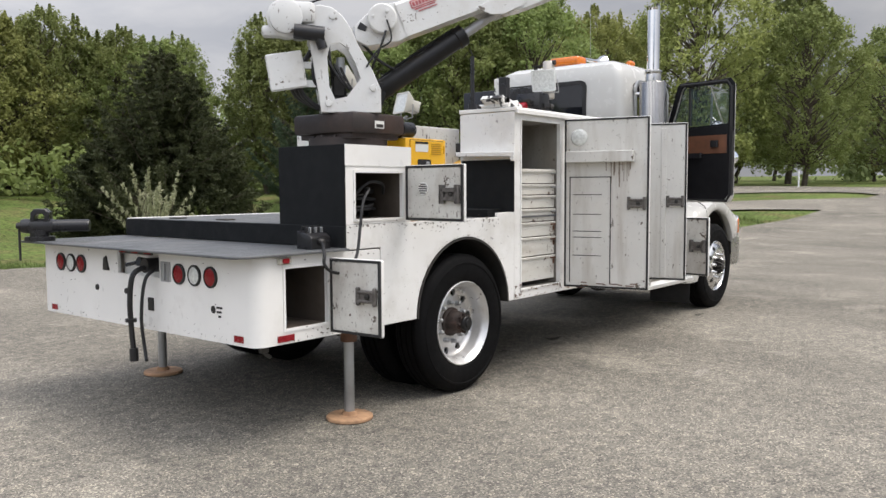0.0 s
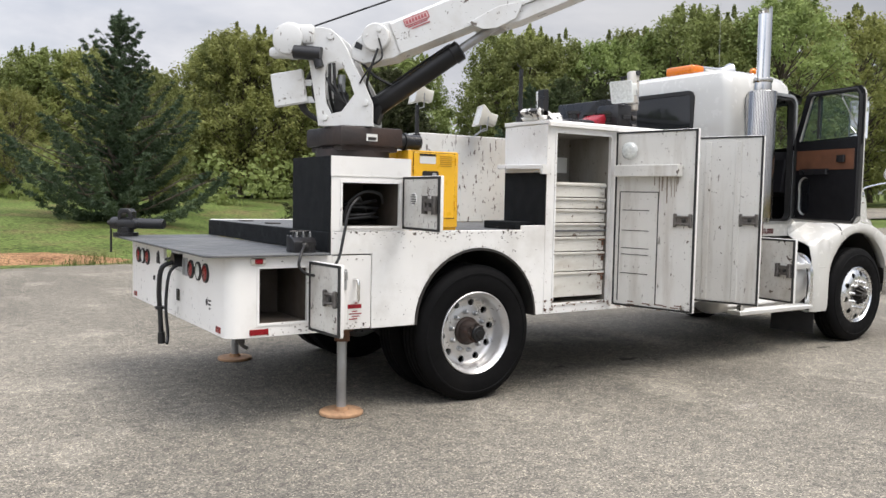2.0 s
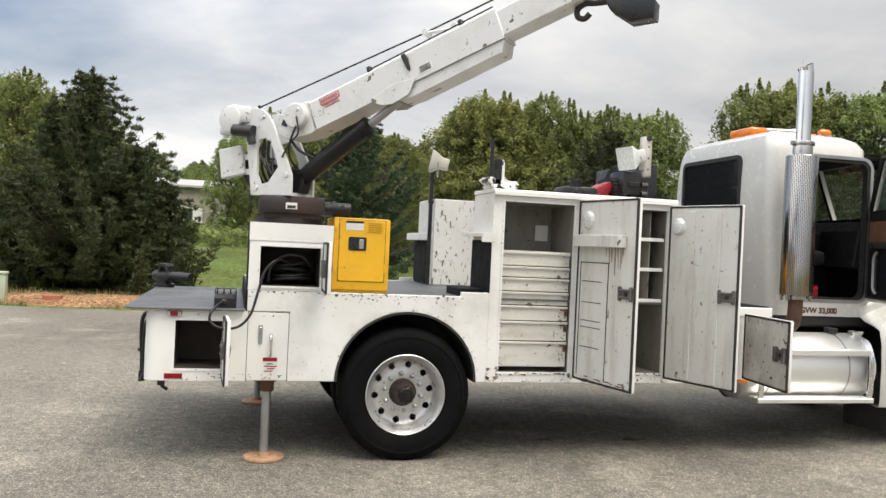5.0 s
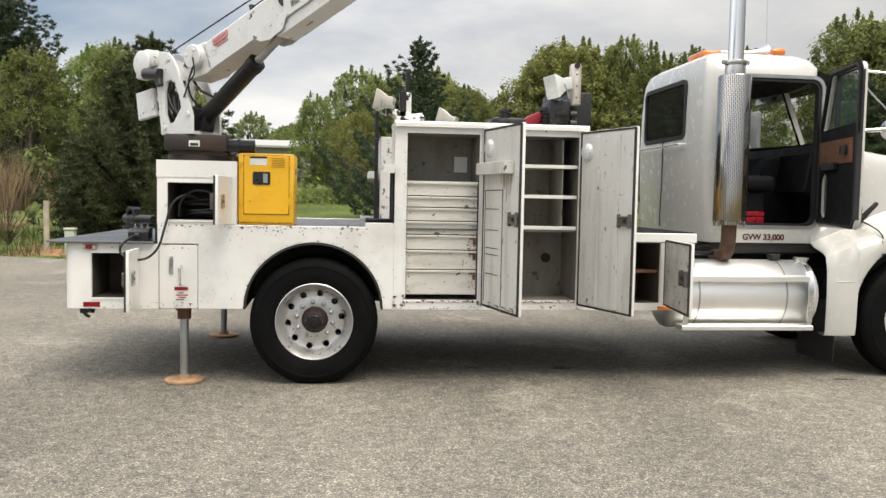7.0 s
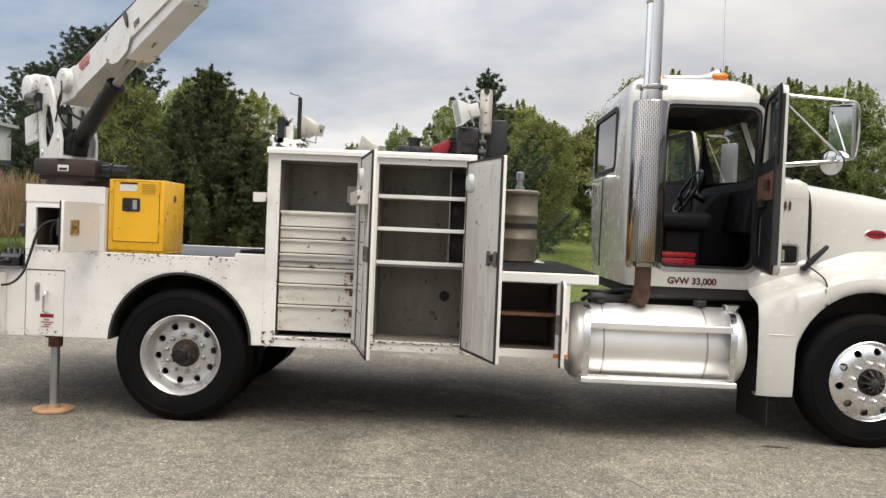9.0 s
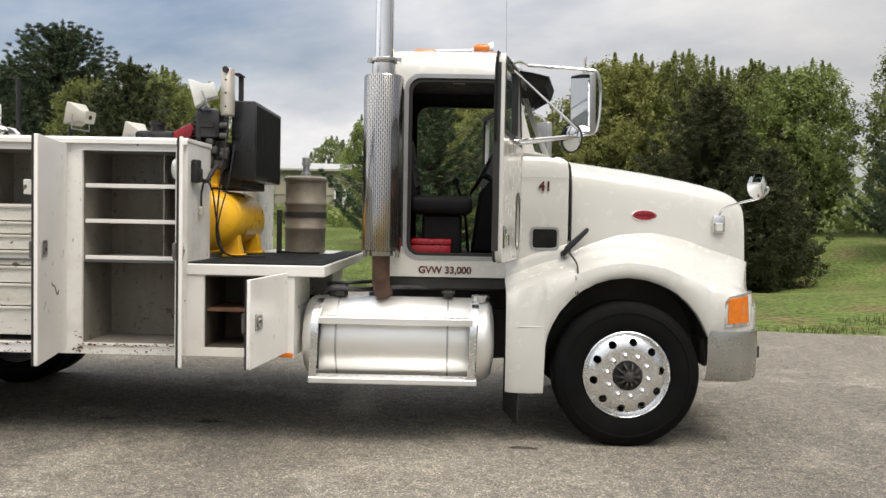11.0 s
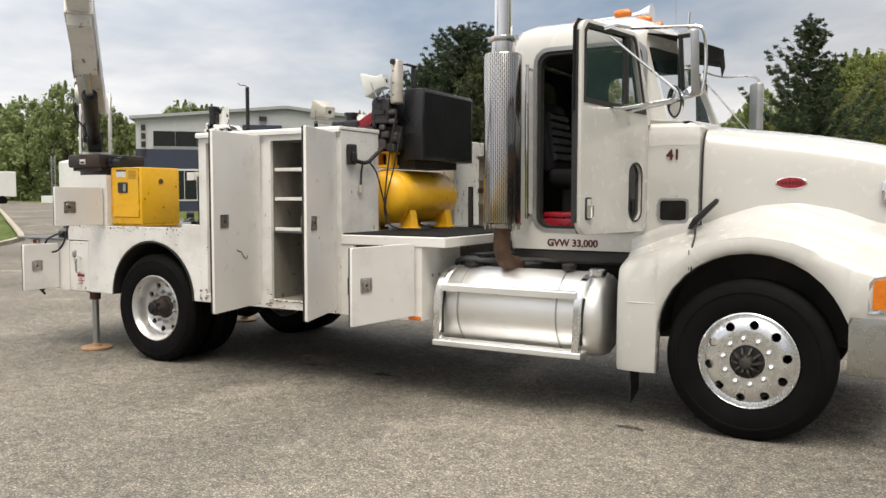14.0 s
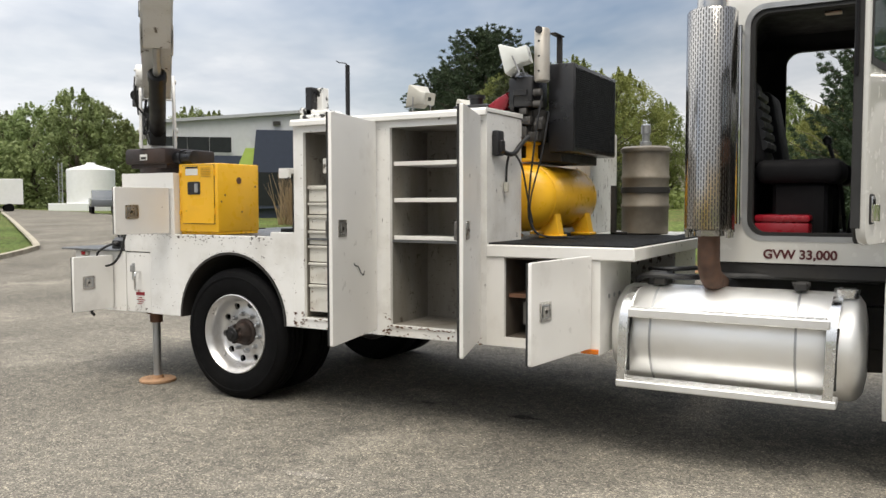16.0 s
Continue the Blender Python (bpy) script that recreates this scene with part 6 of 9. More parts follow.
def fender(side):
    xs = [4.34, 4.345, 4.40, 4.50, 4.595, 4.603, 4.62, 4.65, 4.70, 4.78, 4.86, 4.95, 5.05, 5.18, 5.30, 5.42, 5.52, 5.60, 5.66, 5.70, 5.735, 5.745, 5.80, 5.88, 5.96, 6.03, 6.08, 6.12]
    rows = []
    for x in xs:
        zt, zb = top_of(x), bottom_of(x)
        t = max(0.0, x - 5.85) / 0.27
        s = max(0.0, 4.42 - x) / 0.08
        o = 0.118 + 0.20 * t * t + 0.03 * s * s
        h = zt - zb
        row = [(o + 0.10, zb + 0.012), (o + 0.035, zb), (o + 0.010, zb + 0.006), (o, zb + min(0.05, h * 0.2)), (o - 0.004, zb + h * 0.5), (o + 0.006, zb + h * 0.80), (o + 0.035, zt - 0.022), (o + 0.085, zt + 0.004),
               (max(o + 0.14, 0.27), zt + 0.022), (max(o + 0.19, 0.37), zt + 0.044), (max(o + 0.21, 0.435), zt + 0.085), (max(o + 0.22, 0.475) if x > 4.8 else 0.442, zt + 0.135), (0.54 if x > 4.8 else 0.446, zt + 0.25 if x > 4.8 else zt + 0.18)]
        rows.append([(x, y if side < 0 else 2 * CY - y, z) for y, z in row])
    bm = B()
    grid(bm, rows)
    f = part("fender", bm, M_CAB, truck, "white flared front fender", smooth=50)
    sol = f.modifiers.new("thick", "SOLIDIFY")
    sol.thickness, sol.offset = 0.008, -1 if side < 0 else 1
    # wheel house
    bm = B()
    a = [(5.18 - 0.60 * math.cos(math.pi * k / 20), 0.60 + 0.60 * math.sin(math.pi * k / 20)) for k in range(21)]
    ys = (0.16, 0.62) if side < 0 else (2 * CY - 0.16, 2 * CY - 0.62)
    grid(bm, [[(x, ys[0], z) for x, z in a], [(x, ys[1], z) for x, z in a]])
    prism(bm, a, "y", ys[1], ys[1] + 0.02)
    part("wheel_house", bm, M_FRAME, truck)
    return f


nf = fender(-1)
fender(1)
bm = B()
tube(bm, [(4.343, 0.15, 0.83), (4.42, 0.112, 0.83), (4.52, 0.111, 0.83), (4.60, 0.113, 0.83)], 0.005, 6)
part("fender_seam", bm, M_CAB, nf)
part("hood_gap", box(B(), (4.807, 0.1105, 1.06), (4.812, 0.13, 1.19)), M_GASKET, nf, "dark gap between hood and fender")
bm = B()
prism(bm, [(4.425, 0.15), (4.433, 0.15), (4.362, 0.60), (4.354, 0.60)], "z", 0.13, 0.66, 0.002)
part("mud_flap", bm, M_FLAP, truck, "black rubber mud flap")

# head lamp
bm = B()
outl = [(5.845, 0.862), (5.848, 1.03), (5.87, 1.06), (5.99, 1.083), (6.05, 1.095), (6.08, 1.03), (6.085, 0.885), (6.045, 0.866)]
def wrap(x):
    t = max(0.0, x - 5.85) / 0.27
    return 0.118 + 0.20 * t * t
def lamp_solid(grow, d0, d1, outl=outl):
    b2 = B()
    c = (sum(p[0] for p in outl) / len(outl), sum(p[1] for p in outl) / len(outl))
    fine = dense([(c[0] + (x - c[0]) * grow, c[1] + (z - c[1]) * grow) for x, z in outl + outl[:1]], 0.03)[:-1]
    A = [b2.verts.new((x, wrap(x) + d0, z)) for x, z in fine]
    C = [b2.verts.new((x, wrap(x) + d1, z)) for x, z in fine]
    mA, mC = b2.verts.new((c[0], wrap(c[0]) + d0, c[1])), b2.verts.new((c[0], wrap(c[0]) + d1 - 0.006, c[1]))
    k = len(fine)
    for i in range(k):
        j = (i + 1) % k
        b2.faces.new([A[i], A[j], C[j], C[i]])
        b2.faces.new([C[i], C[j], mC])
        b2.faces.new([A[j], A[i], mA])
    return b2
bm.free()
hb = part("head_lamp", lamp_solid(1.06, 0.03, -0.010), M_CHROME, truck, "headlamp cluster with a chrome bezel")
part("turn_lens", lamp_solid(1.0, 0.0, -0.018, [(5.860, 0.880), (5.862, 1.022), (5.880, 1.048), (6.015, 1.072), (6.035, 0.882)]), M_LENSAMBER, hb, "amber turn lens")
part("head_lens", lamp_solid(1.0, 0.0, -0.018, [(6.038, 0.884), (6.018, 1.073), (6.048, 1.078), (6.064, 1.02), (6.069, 0.895)]), M_LENSCLEAR, hb, "clear headlamp lens")

# bumper
plan = [(5.735, 0.150), (5.84, 0.120), (5.95, 0.125), (6.05, 0.165), (6.11, 0.24), (6.145, 0.36), (6.17, 0.60), (6.185, CY)]
plan = plan + [(x, 2 * CY - y) for x, y in plan[:-1][::-1]]
rows = []
for z, d in ((0.822, 0.05), (0.822, 0.0), (0.79, -0.004), (0.65, -0.006), (0.54, 0.0), (0.485, 0.012), (0.470, 0.03), (0.470, 0.06)):
    rows.append([(x - d * 0.6, y + (d if y < CY else -d), z) for x, y in plan])
bm = B()
grid(bm, rows)
bp = part("bumper", bm, M_BUMPER, truck, "wrap-around polished bumper")
bm = B()
box(bm, (6.10, 0.30, 0.62), (6.155, 0.36, 0.70), 0.004)
part("bumper_slot", bm, M_GASKET, bp)
bm = B()
box(bm, (5.75, 0.22, 0.812), (6.04, 2 * CY - 0.22, 0.838), 0.008)
box(bm, (5.74, 0.30, 0.55), (5.86, 0.55, 0.75), 0.02)
part("bumper_bracket", bm, M_FRAME, truck)

# ---- fuel tank with steps
TY, TZ, TR = 0.345, 0.705, 0.295
bm = B()
lathe(bm, (2.905, TY, TZ), (5, TY, TZ), [(0.0, 0.0), (0.16, 0.004), (0.24, 0.018), (0.28, 0.045), (TR, 0.075), (TR, 1.275), (0.28, 1.31), (0.24, 1.337), (0.16, 1.351), (0, 1.355)], 48)
tank = part("fuel_tank", bm, M_TANK, truck, "polished aluminium fuel tank", smooth=50)
for x in (3.16, 3.93):
    bm = B()
    rows = []
    for k in range(41):
        a = 6.283185 * k / 40
        rows.append([(x + d, TY + r * math.cos(a), TZ + r * math.sin(a)) for d, r in ((-0.006, TR + 0.0005), (-0.006, TR + 0.004), (0.006, TR + 0.004), (0.006, TR + 0.0005))])
    grid(bm, rows)
    part("tank_strap", bm, M_STEEL, tank)
    bm = B()
    box(bm, (x - 0.035, TY - 0.09, TZ + TR + 0.002), (x + 0.035, TY + 0.02, TZ + TR + 0.05), 0.008)
    cyl(bm, (x - 0.045, TY - 0.06, TZ + TR + 0.04), (x + 0.045, TY - 0.06, TZ + TR + 0.04), 0.012, 8)
    part("strap_bolt", bm, M_FRAME, tank)
bm = B()
lathe(bm, (4.16, TY - 0.08, TZ + TR - 0.02), (4.16, TY - 0.10, 2), [(0.055, 0), (0.055, 0.025), (0.065, 0.027), (0.065, 0.045), (0.05, 0.05), (0, 0.052)], 24)
part("filler_cap", bm, M_ALU, tank)


def tread_step(z0, z1, y0, y1, x0, x1, label):
    bm = B()
    box(bm, (x0, y0, z0), (x1, y1, z1), 0.006)
    for k in range(int((x1 - x0) / 0.045)):
        for j in (0.3, 0.7):
            lathe(bm, (x0 + 0.03 + 0.045 * k, y0 + (y1 - y0) * j, z1 - 0.001), (x0 + 0.03 + 0.045 * k, y0 + (y1 - y0) * j, 2), [(0.010, 0), (0.006, 0.005)], 6)
    return part("step", bm, M_TANK, truck, label)


tread_step(0.432, 0.474, -0.02, 0.13, 2.985, 4.135, "aluminium tread step")
tread_step(0.836, 0.886, -0.004, 0.11, 3.05, 4.10, "aluminium tread step")
for x in (3.02, 4.10):
    bm = B()
    line = smooth_line([(x - 0.01, -0.012, 0.44), (x, -0.016, 0.60), (x + 0.005, -0.008, 0.80), (x + 0.01, 0.03, 0.90), (x + 0.02, 0.10, 0.965), (x + 0.02, 0.20, 0.99)])
    grid(bm, [[(p.x + a, p.y + e, p.z) for a, e in ((-0.024, 0.0), (0.024, 0.0), (0.024, 0.012), (0.022, 0.012), (0.022, 0.07), (0.016, 0.07), (0.016, 0.006), (-0.024, 0.006))] for p in line], close=True)
    part("step_hanger", bm, M_ALU, truck)
    bm = B()
    tube(bm, smooth_line([(x + 0.02, 0.045, 0.52), (x + 0.022, 0.038, 0.70), (x + 0.03, 0.06, 0.84)]), 0.010, 8)
    part("rubber_strip", bm, M_GASKET, truck)
# air lines and valves above the tank
bm = B()
tube(bm, smooth_line([(3.02, 0.30, 1.02), (3.10, 0.25, 1.06), (3.30, 0.30, 1.05), (3.6, 0.45, 1.06), (4.3, 0.55, 1.05)]), 0.018, 8)
tube(bm, smooth_line([(3.05, 0.45, 1.08), (3.2, 0.35, 1.09), (3.5, 0.5, 1.10), (4.3, 0.7, 1.09)]), 0.014, 8)
box(bm, (3.08, 0.30, 0.99), (3.20, 0.42, 1.08), 0.01)
part("air_line", bm, M_HOSE, truck)
bm = B()
box(bm, (3.42, Y0 + 0.02, 1.05), (4.78, Y1 - 0.02, 1.138), 0.01)
part("cab_floor_pan", bm, M_FRAME, truck)
bm = B()
prism(bm, [(3.30, 0.62), (3.30, 0.98), (3.75, 1.04), (4.72, 1.045), (4.72, 0.50), (4.10, 0.46), (3.75, 0.55)], "y", 0.88, 1.72, 0.03, 2)
part("gearbox", bm, M_FRAME, truck, "grimy dark gearbox under the cab")
bm = B()
lathe(bm, (3.05, 0.62, 0.50), (3.9, 0.62, 0.50), [(0.0, 0), (0.10, 0.01), (0.13, 0.05), (0.13, 0.50), (0.10, 0.54), (0, 0.55)], 24)
part("air_tank", bm, M_FRAME, truck)

# ---------------------------------------------------------------- crane
CM = pose(-0.885, -0.03, 0, 0, 0, -41)                      # local x: the boom's heading
BX = CM @ Matrix.Translation((0, 0, 2.495)) @ Matrix.Rotation(radians(-21.2), 4, "Y")   # local x along the boom, z across it
crane = thing("truck_crane", (-0.9, 0.25, 1.729), "white hydraulic truck crane with a raised boom", "crane")
bm = B()
lathe(bm, (-0.90, 0.26, 1.729), (-0.90, 0.26, 3), [(0.25, 0), (0.25, 0.05), (0.20, 0.055), (0.20, 0.08)], 40)
for k in range(14):
    a = 6.283185 * k / 14
    lathe(bm, (-0.90 + 0.225 * math.cos(a), 0.26 + 0.225 * math.sin(a), 1.778), (-0.90 + 0.225 * math.cos(a), 0.26 + 0.225 * math.sin(a), 3), [(0.014, 0), (0.014, 0.014), (0, 0.016)], 6)
base = part("slew_ring", bm, M_BROWNSTEEL, crane, "dark rusty slew ring")
bm = B()
box(bm, (-1.13, -0.02, 1.80), (-0.665, 0.52, 1.925), 0.02, 2)
box(bm, (-1.10, 0.02, 1.77), (-0.69, 0.48, 1.80))
gb = part("slew_housing", bm, M_BROWNSTEEL, crane, "dark brown slew housing")
part("name_plate", box(B(), (-0.945, -0.024, 1.832), (-0.865, -0.019, 1.878)), M_LABEL, gb)
part("plate_print", box(B(), (-0.935, -0.026, 1.838), (-0.875, -0.023, 1.858)), M_FRAME, gb)
bm = B()
cyl(bm, (-0.67, 0.10, 1.85), (-0.47, 0.10, 1.85), 0.05, 16)
cyl(bm, (-0.60, 0.10, 1.85), (-0.58, 0.10, 1.85), 0.06, 16)
part("slew_motor", bm, M_BLACK, crane)

plate = [(-0.375, 1.925), (-0.010, 1.925), (-0.012, 2.07), (-0.06, 2.18), (-0.148, 2.335), (-0.19, 2.43), (-0.24, 2.505), (-0.30, 2.55), (-0.37, 2.565), (-0.44, 2.55), (-0.465, 2.49), (-0.45, 2.40), (-0.43, 2.28), (-0.40, 2.10)]
hole = [(-0.29, 2.005), (-0.22, 2.02), (-0.135, 2.13), (-0.165, 2.22), (-0.215, 2.315), (-0.26, 2.345), (-0.315, 2.33), (-0.335, 2.26), (-0.325, 2.08)]
for v0, v1 in ((-0.035, -0.012), (0.225, 0.248)):
    bm = B()
    prism(bm, plate, "y", v0, v1, 0.004, m=CM)
    bm = cut(bm, [prism(B(), hole, "y", v0 - 0.1, v1 + 0.1, m=CM)])
    for u, z in ((-0.06, 2.075), (-0.30, 2.50), (-0.33, 1.98)):
        s = -1 if v0 < 0 else 1
        e = v0 if v0 < 0 else v1
        lathe(bm, CM @ Vector((u, e, z)), CM @ Vector((u, e + s, z)), [(0.022, 0), (0.020, 0.010), (0.0, 0.012)], 14)
    part("turret_plate", bm, M_CRANE, crane, "white turret side plate")
bm = B()
box(bm, (-0.37, -0.01, 1.926), (-0.02, 0.224, 1.95), m=CM)
part("turret_web", box(B(), (-0.45, -0.01, 2.36), (-0.40, 0.224, 2.52), m=CM), M_CRANE, crane)
part("turret_web", bm, M_CRANE, crane)
# boom stages
bm = B()
sec = [(0.0, -0.148), (0.21, -0.148), (0.21, 0.05), (0.19, 0.07), (0.02, 0.07), (0.0, 0.05)]
prism(bm, sec, "x", 0.10, 1.62, 0.003, m=BX)
prism(bm, [(-0.20, -0.06), (-0.14, -0.12), (0.06, -0.16), (0.12, -0.148), (0.12, 0.07), (0.02, 0.085), (-0.08, 0.06), (-0.17, 0.02)], "y", 0.0, 0.21, 0.005, m=BX)
boom = part("main_boom", bm, M_CRANE, crane, "long white box boom")
bm = B()
prism(bm, [(0.74, -0.15), (0.80, -0.225), (0.90, -0.235), (1.57, -0.225), (1.61, -0.15)], "y", 0.015, 0.195, 0.004, m=BX)
prism(bm, [(0.58, -0.13), (0.66, -0.20), (0.74, -0.225), (0.88, -0.215), (0.96, -0.13), (0.80, -0.10)], "y", -0.006, 0.0, 0.002, m=BX)
prism(bm, [(0.58, -0.13), (0.66, -0.20), (0.74, -0.225), (0.88, -0.215), (0.96, -0.13), (0.80, -0.10)], "y", 0.21, 0.216, 0.002, m=BX)
part("extension_housing", bm, M_CRANE, boom)
bm = B()
box(bm, (1.60, 0.022, -0.132), (2.15, 0.188, 0.052), 0.012, m=BX)
st2 = part("second_stage", bm, M_CRANE, crane, "sliding boom stage")
bm = B()
box(bm, (2.14, 0.04, -0.115), (2.58, 0.17, 0.035), 0.01, m=BX)
part("third_stage", bm, M_CRANE, crane)
bm = B()
prism(bm, [(2.44, 0.06), (2.62, 0.07), (2.68, -0.02), (2.64, -0.12), (2.42, -0.12)], "y", 0.03, 0.18, 0.01, m=BX)
lathe(bm, BX @ Vector((2.60, 0.06, 0.05)), BX @ Vector((2.60, 0.15, 0.05)), [(0.085, 0), (0.085, 0.02), (0.065, 0.03), (0.065, 0.06), (0.085, 0.07), (0.085, 0.09)], 24)
part("boom_head", bm, M_BLACK, crane, "black boom head with a sheave")
bm = B()
prism(bm, [(2.26, -0.165), (2.50, -0.185), (2.54, -0.33), (2.50, -0.425), (2.36, -0.385), (2.28, -0.27)], "y", 0.035, 0.175, 0.012, 2, m=BX)
hk = part("hook_block", bm, M_BLACK, crane, "black hook block below the boom head")
bm = B()
tube(bm, smooth_line([BX @ Vector((p, 0.105, q)) for p, q in ((2.27, -0.19), (2.20, -0.165), (2.14, -0.14), (2.085, -0.155), (2.075, -0.20), (2.11, -0.225), (2.15, -0.21))]), 0.018, 10)
part("hook", bm, M_FRAME, hk, "dark forged hook")
part("block_strut", box(B(), (2.30, 0.08, -0.20), (2.36, 0.13, -0.11), 0.004, m=BX), M_FRAME, hk)
# pivot cover, slot, guide posts
bm = B()
lathe(bm, BX @ Vector((0.0, 0.0, 0.0)), BX @ Vector((0.0, -1, 0.0)), [(0.09, 0), (0.09, 0.045), (0.082, 0.052), (0, 0.054)], 32)
lathe(bm, BX @ Vector((0.04, -0.05, 0.03)), BX @ Vector((0.04, -1, 0.03)), [(0.012, 0), (0.012, 0.012), (0, 0.014)], 10)
lathe(bm, BX @ Vector((-0.05, -0.05, 0.03)), BX @ Vector((-0.05, -1, 0.03)), [(0.008, 0), (0.008, 0.010), (0, 0.012)], 10)
part("pivot_cover", bm, M_CRANE, boom, "round white pivot cover")
part("latch_pin", prism(B(), [(0.905, 0.055), (0.935, 0.06), (0.95, 0.02), (0.945, -0.05), (0.935, -0.07), (0.92, -0.05)], "y", -0.012, 0.001, 0.002, m=BX), M_BLACK, boom)
part("boom_slot", prism(B(), [(-0.16, 0.0), (-0.13, 0.03), (-0.10, -0.01), (-0.12, -0.035)], "y", -0.006, 0.001, 0.001, m=BX), M_BLACK, boom)
bm = B()
for s in (0.62, 1.35):
    box(bm, (s, 0.01, 0.065), (s + 0.03, 0.05, 0.105), 0.005, m=BX)
tube(bm, [BX @ Vector((0.62, 0.03, 0.085)), BX @ Vector((1.60, 0.03, 0.085))], 0.005, 6)
part("hose_guide", bm, M_BLACK, boom)
bm = B()
tube(bm, [BX @ Vector((1.10, 0.10, 0.16)), BX @ Vector((1.30, 0.10, 0.10))], 0.014, 8)
cyl(bm, BX @ Vector((1.09, 0.06, 0.16)), BX @ Vector((1.09, 0.14, 0.16)), 0.022, 12)
cyl(bm, BX @ Vector((1.30, 0.06, 0.105)), BX @ Vector((1.30, 0.14, 0.105)), 0.022, 12)
part("rope_roller", bm, M_CRANE, boom)
# maker's decals as plain shapes
bm = B()
prism(bm, rounded(0.20, -0.005, 0.37, 0.045, 0.008, 2), "y", -0.0025, 0.001, m=BX)
M_FADED = mat("faded_red_print", (0.42, 0.10, 0.11), 0.5, vary=0.25, scale=20)
dc = part("decal", bm, M_FADED, boom, "faded red decal")
part("decal_field", prism(B(), rounded(0.207, 0.001, 0.363, 0.039, 0.006, 2), "y", -0.004, -0.002, m=BX), mat("pink_decal", (0.60, 0.44, 0.43), 0.5), dc)
bm = B()
for k in range(7):
    box(bm, (0.213 + 0.021 * k, -0.0055, 0.008), (0.228 + 0.021 * k, -0.0035, 0.032), m=BX)
box(bm, (0.215, -0.004, -0.016), (0.35, 0.0, -0.009), m=BX)
box(bm, (0.235, -0.004, -0.032), (0.36, 0.0, -0.026), m=BX)
part("decal_mark", bm, M_FADED, dc)
bm = B()
box(bm, (1.0, -0.0025, -0.12), (1.10, 0.001, -0.07), m=BX)
dk = part("warning_label", bm, M_LABEL, boom)
bm = B()
for k in range(4):
    box(bm, (1.008, -0.004, -0.113 + 0.011 * k), (1.09, -0.002, -0.107 + 0.011 * k), m=BX)
part("label_print", bm, M_FRAME, dk)
# lift cylinder
a0, a1 = CM @ Vector((-0.03, 0.105, 2.055)), CM @ Vector((0.775, 0.105, 2.60))
ax = (a1 - a0).normalized()
bm = B()
lathe(bm, a0, a1, [(0.0, -0.03), (0.05, -0.03), (0.062, 0.0), (0.062, 0.62), (0.068, 0.625), (0.068, 0.68), (0.05, 0.69), (0, 0.69)], 28)
lc = part("lift_cylinder", bm, M_CYLBLACK, crane, "black hydraulic lift cylinder")
part("rod", cyl(B(), a0 + ax * 0.66, a1, 0.030, 20), M_STEEL, lc, "chrome cylinder rod")
bm = B()
tube(bm, smooth_line([a0 + Vector((0, 0, 0.07)), a0 + ax * 0.2 + Vector((0, 0, 0.085)), a0 + ax * 0.6 + Vector((0, 0, 0.08))]), 0.009, 6)
tube(bm, smooth_line([CM @ Vector((0.02, -0.05, 2.42)), CM @ Vector((-0.02, -0.06, 2.30)), CM @ Vector((-0.06, 0.0, 2.20)), CM @ Vector((-0.05, 0.1, 2.12))]), 0.008, 6)
tube(bm, smooth_line([CM @ Vector((-0.12, 0.05, 2.36)), CM @ Vector((-0.02, 0.05, 2.26)), CM @ Vector((0.10, 0.10, 2.20))]), 0.010, 6)
part("hydraulic_hose", bm, M_HOSE, crane)
for k in range(5):
    bm = B()
    tube(bm, smooth_line([CM @ Vector((-0.40 + 0.02 * k, 0.02 + 0.03 * k, 2.36)), CM @ Vector((-0.42 + 0.03 * k, 0.0 + 0.03 * k, 2.15)), CM @ Vector((-0.36 + 0.02 * k, 0.03 + 0.03 * k, 2.02)), CM @ Vector((-0.28 + 0.02 * k, 0.06 + 0.02 * k, 1.94))]), 0.011, 6)
    part("hydraulic_hose", bm, M_HOSE, crane)
part("valve_block", box(B(), (-0.30, 0.06, 2.03), (-0.22, 0.17, 2.16), 0.01, m=CM), M_FRAME, crane, "greasy dark valve block")
part("valve_spool", cyl(B(), CM @ Vector((-0.25, 0.08, 2.16)), CM @ Vector((-0.25, 0.08, 2.27)), 0.026, 12), M_STEEL, crane)
part("cylinder_clevis", prism(B(), [(-0.12, 1.951), (0.0, 1.951), (0.03, 2.05), (0.01, 2.12), (-0.07, 2.13), (-0.12, 2.06)], "y", 0.045, 0.165, 0.008, m=CM), M_CYLBLACK, crane, "black cylinder foot")
for k in range(3):
    bm = B()
    tube(bm, smooth_line([CM @ Vector(p) for p in ((-0.43, 0.03 + 0.045 * k, 2.30), (-0.50 - 0.02 * k, 0.03 + 0.045 * k, 2.16), (-0.49 - 0.02 * k, 0.05 + 0.04 * k, 2.05), (-0.40, 0.07 + 0.03 * k, 1.97), (-0.30, 0.09 + 0.02 * k, 1.955))]), 0.016, 8)
    part("hydraulic_hose", bm, M_HOSE, crane, "thick black hose looped behind the turret")
for k in range(3):
    bm = B()
    tube(bm, smooth_line([CM @ Vector(p) for p in ((-0.28 + 0.03 * k, 0.10, 2.15), (-0.33 + 0.04 * k, 0.0 + 0.02 * k, 2.24 - 0.02 * k), (-0.24 + 0.03 * k, -0.005, 2.10 - 0.02 * k), (-0.16 + 0.02 * k, 0.06, 2.08), (-0.06, 0.09, 2.16))]), 0.008, 6)
    part("hydraulic_hose", bm, M_HOSE, crane)
bm = B()
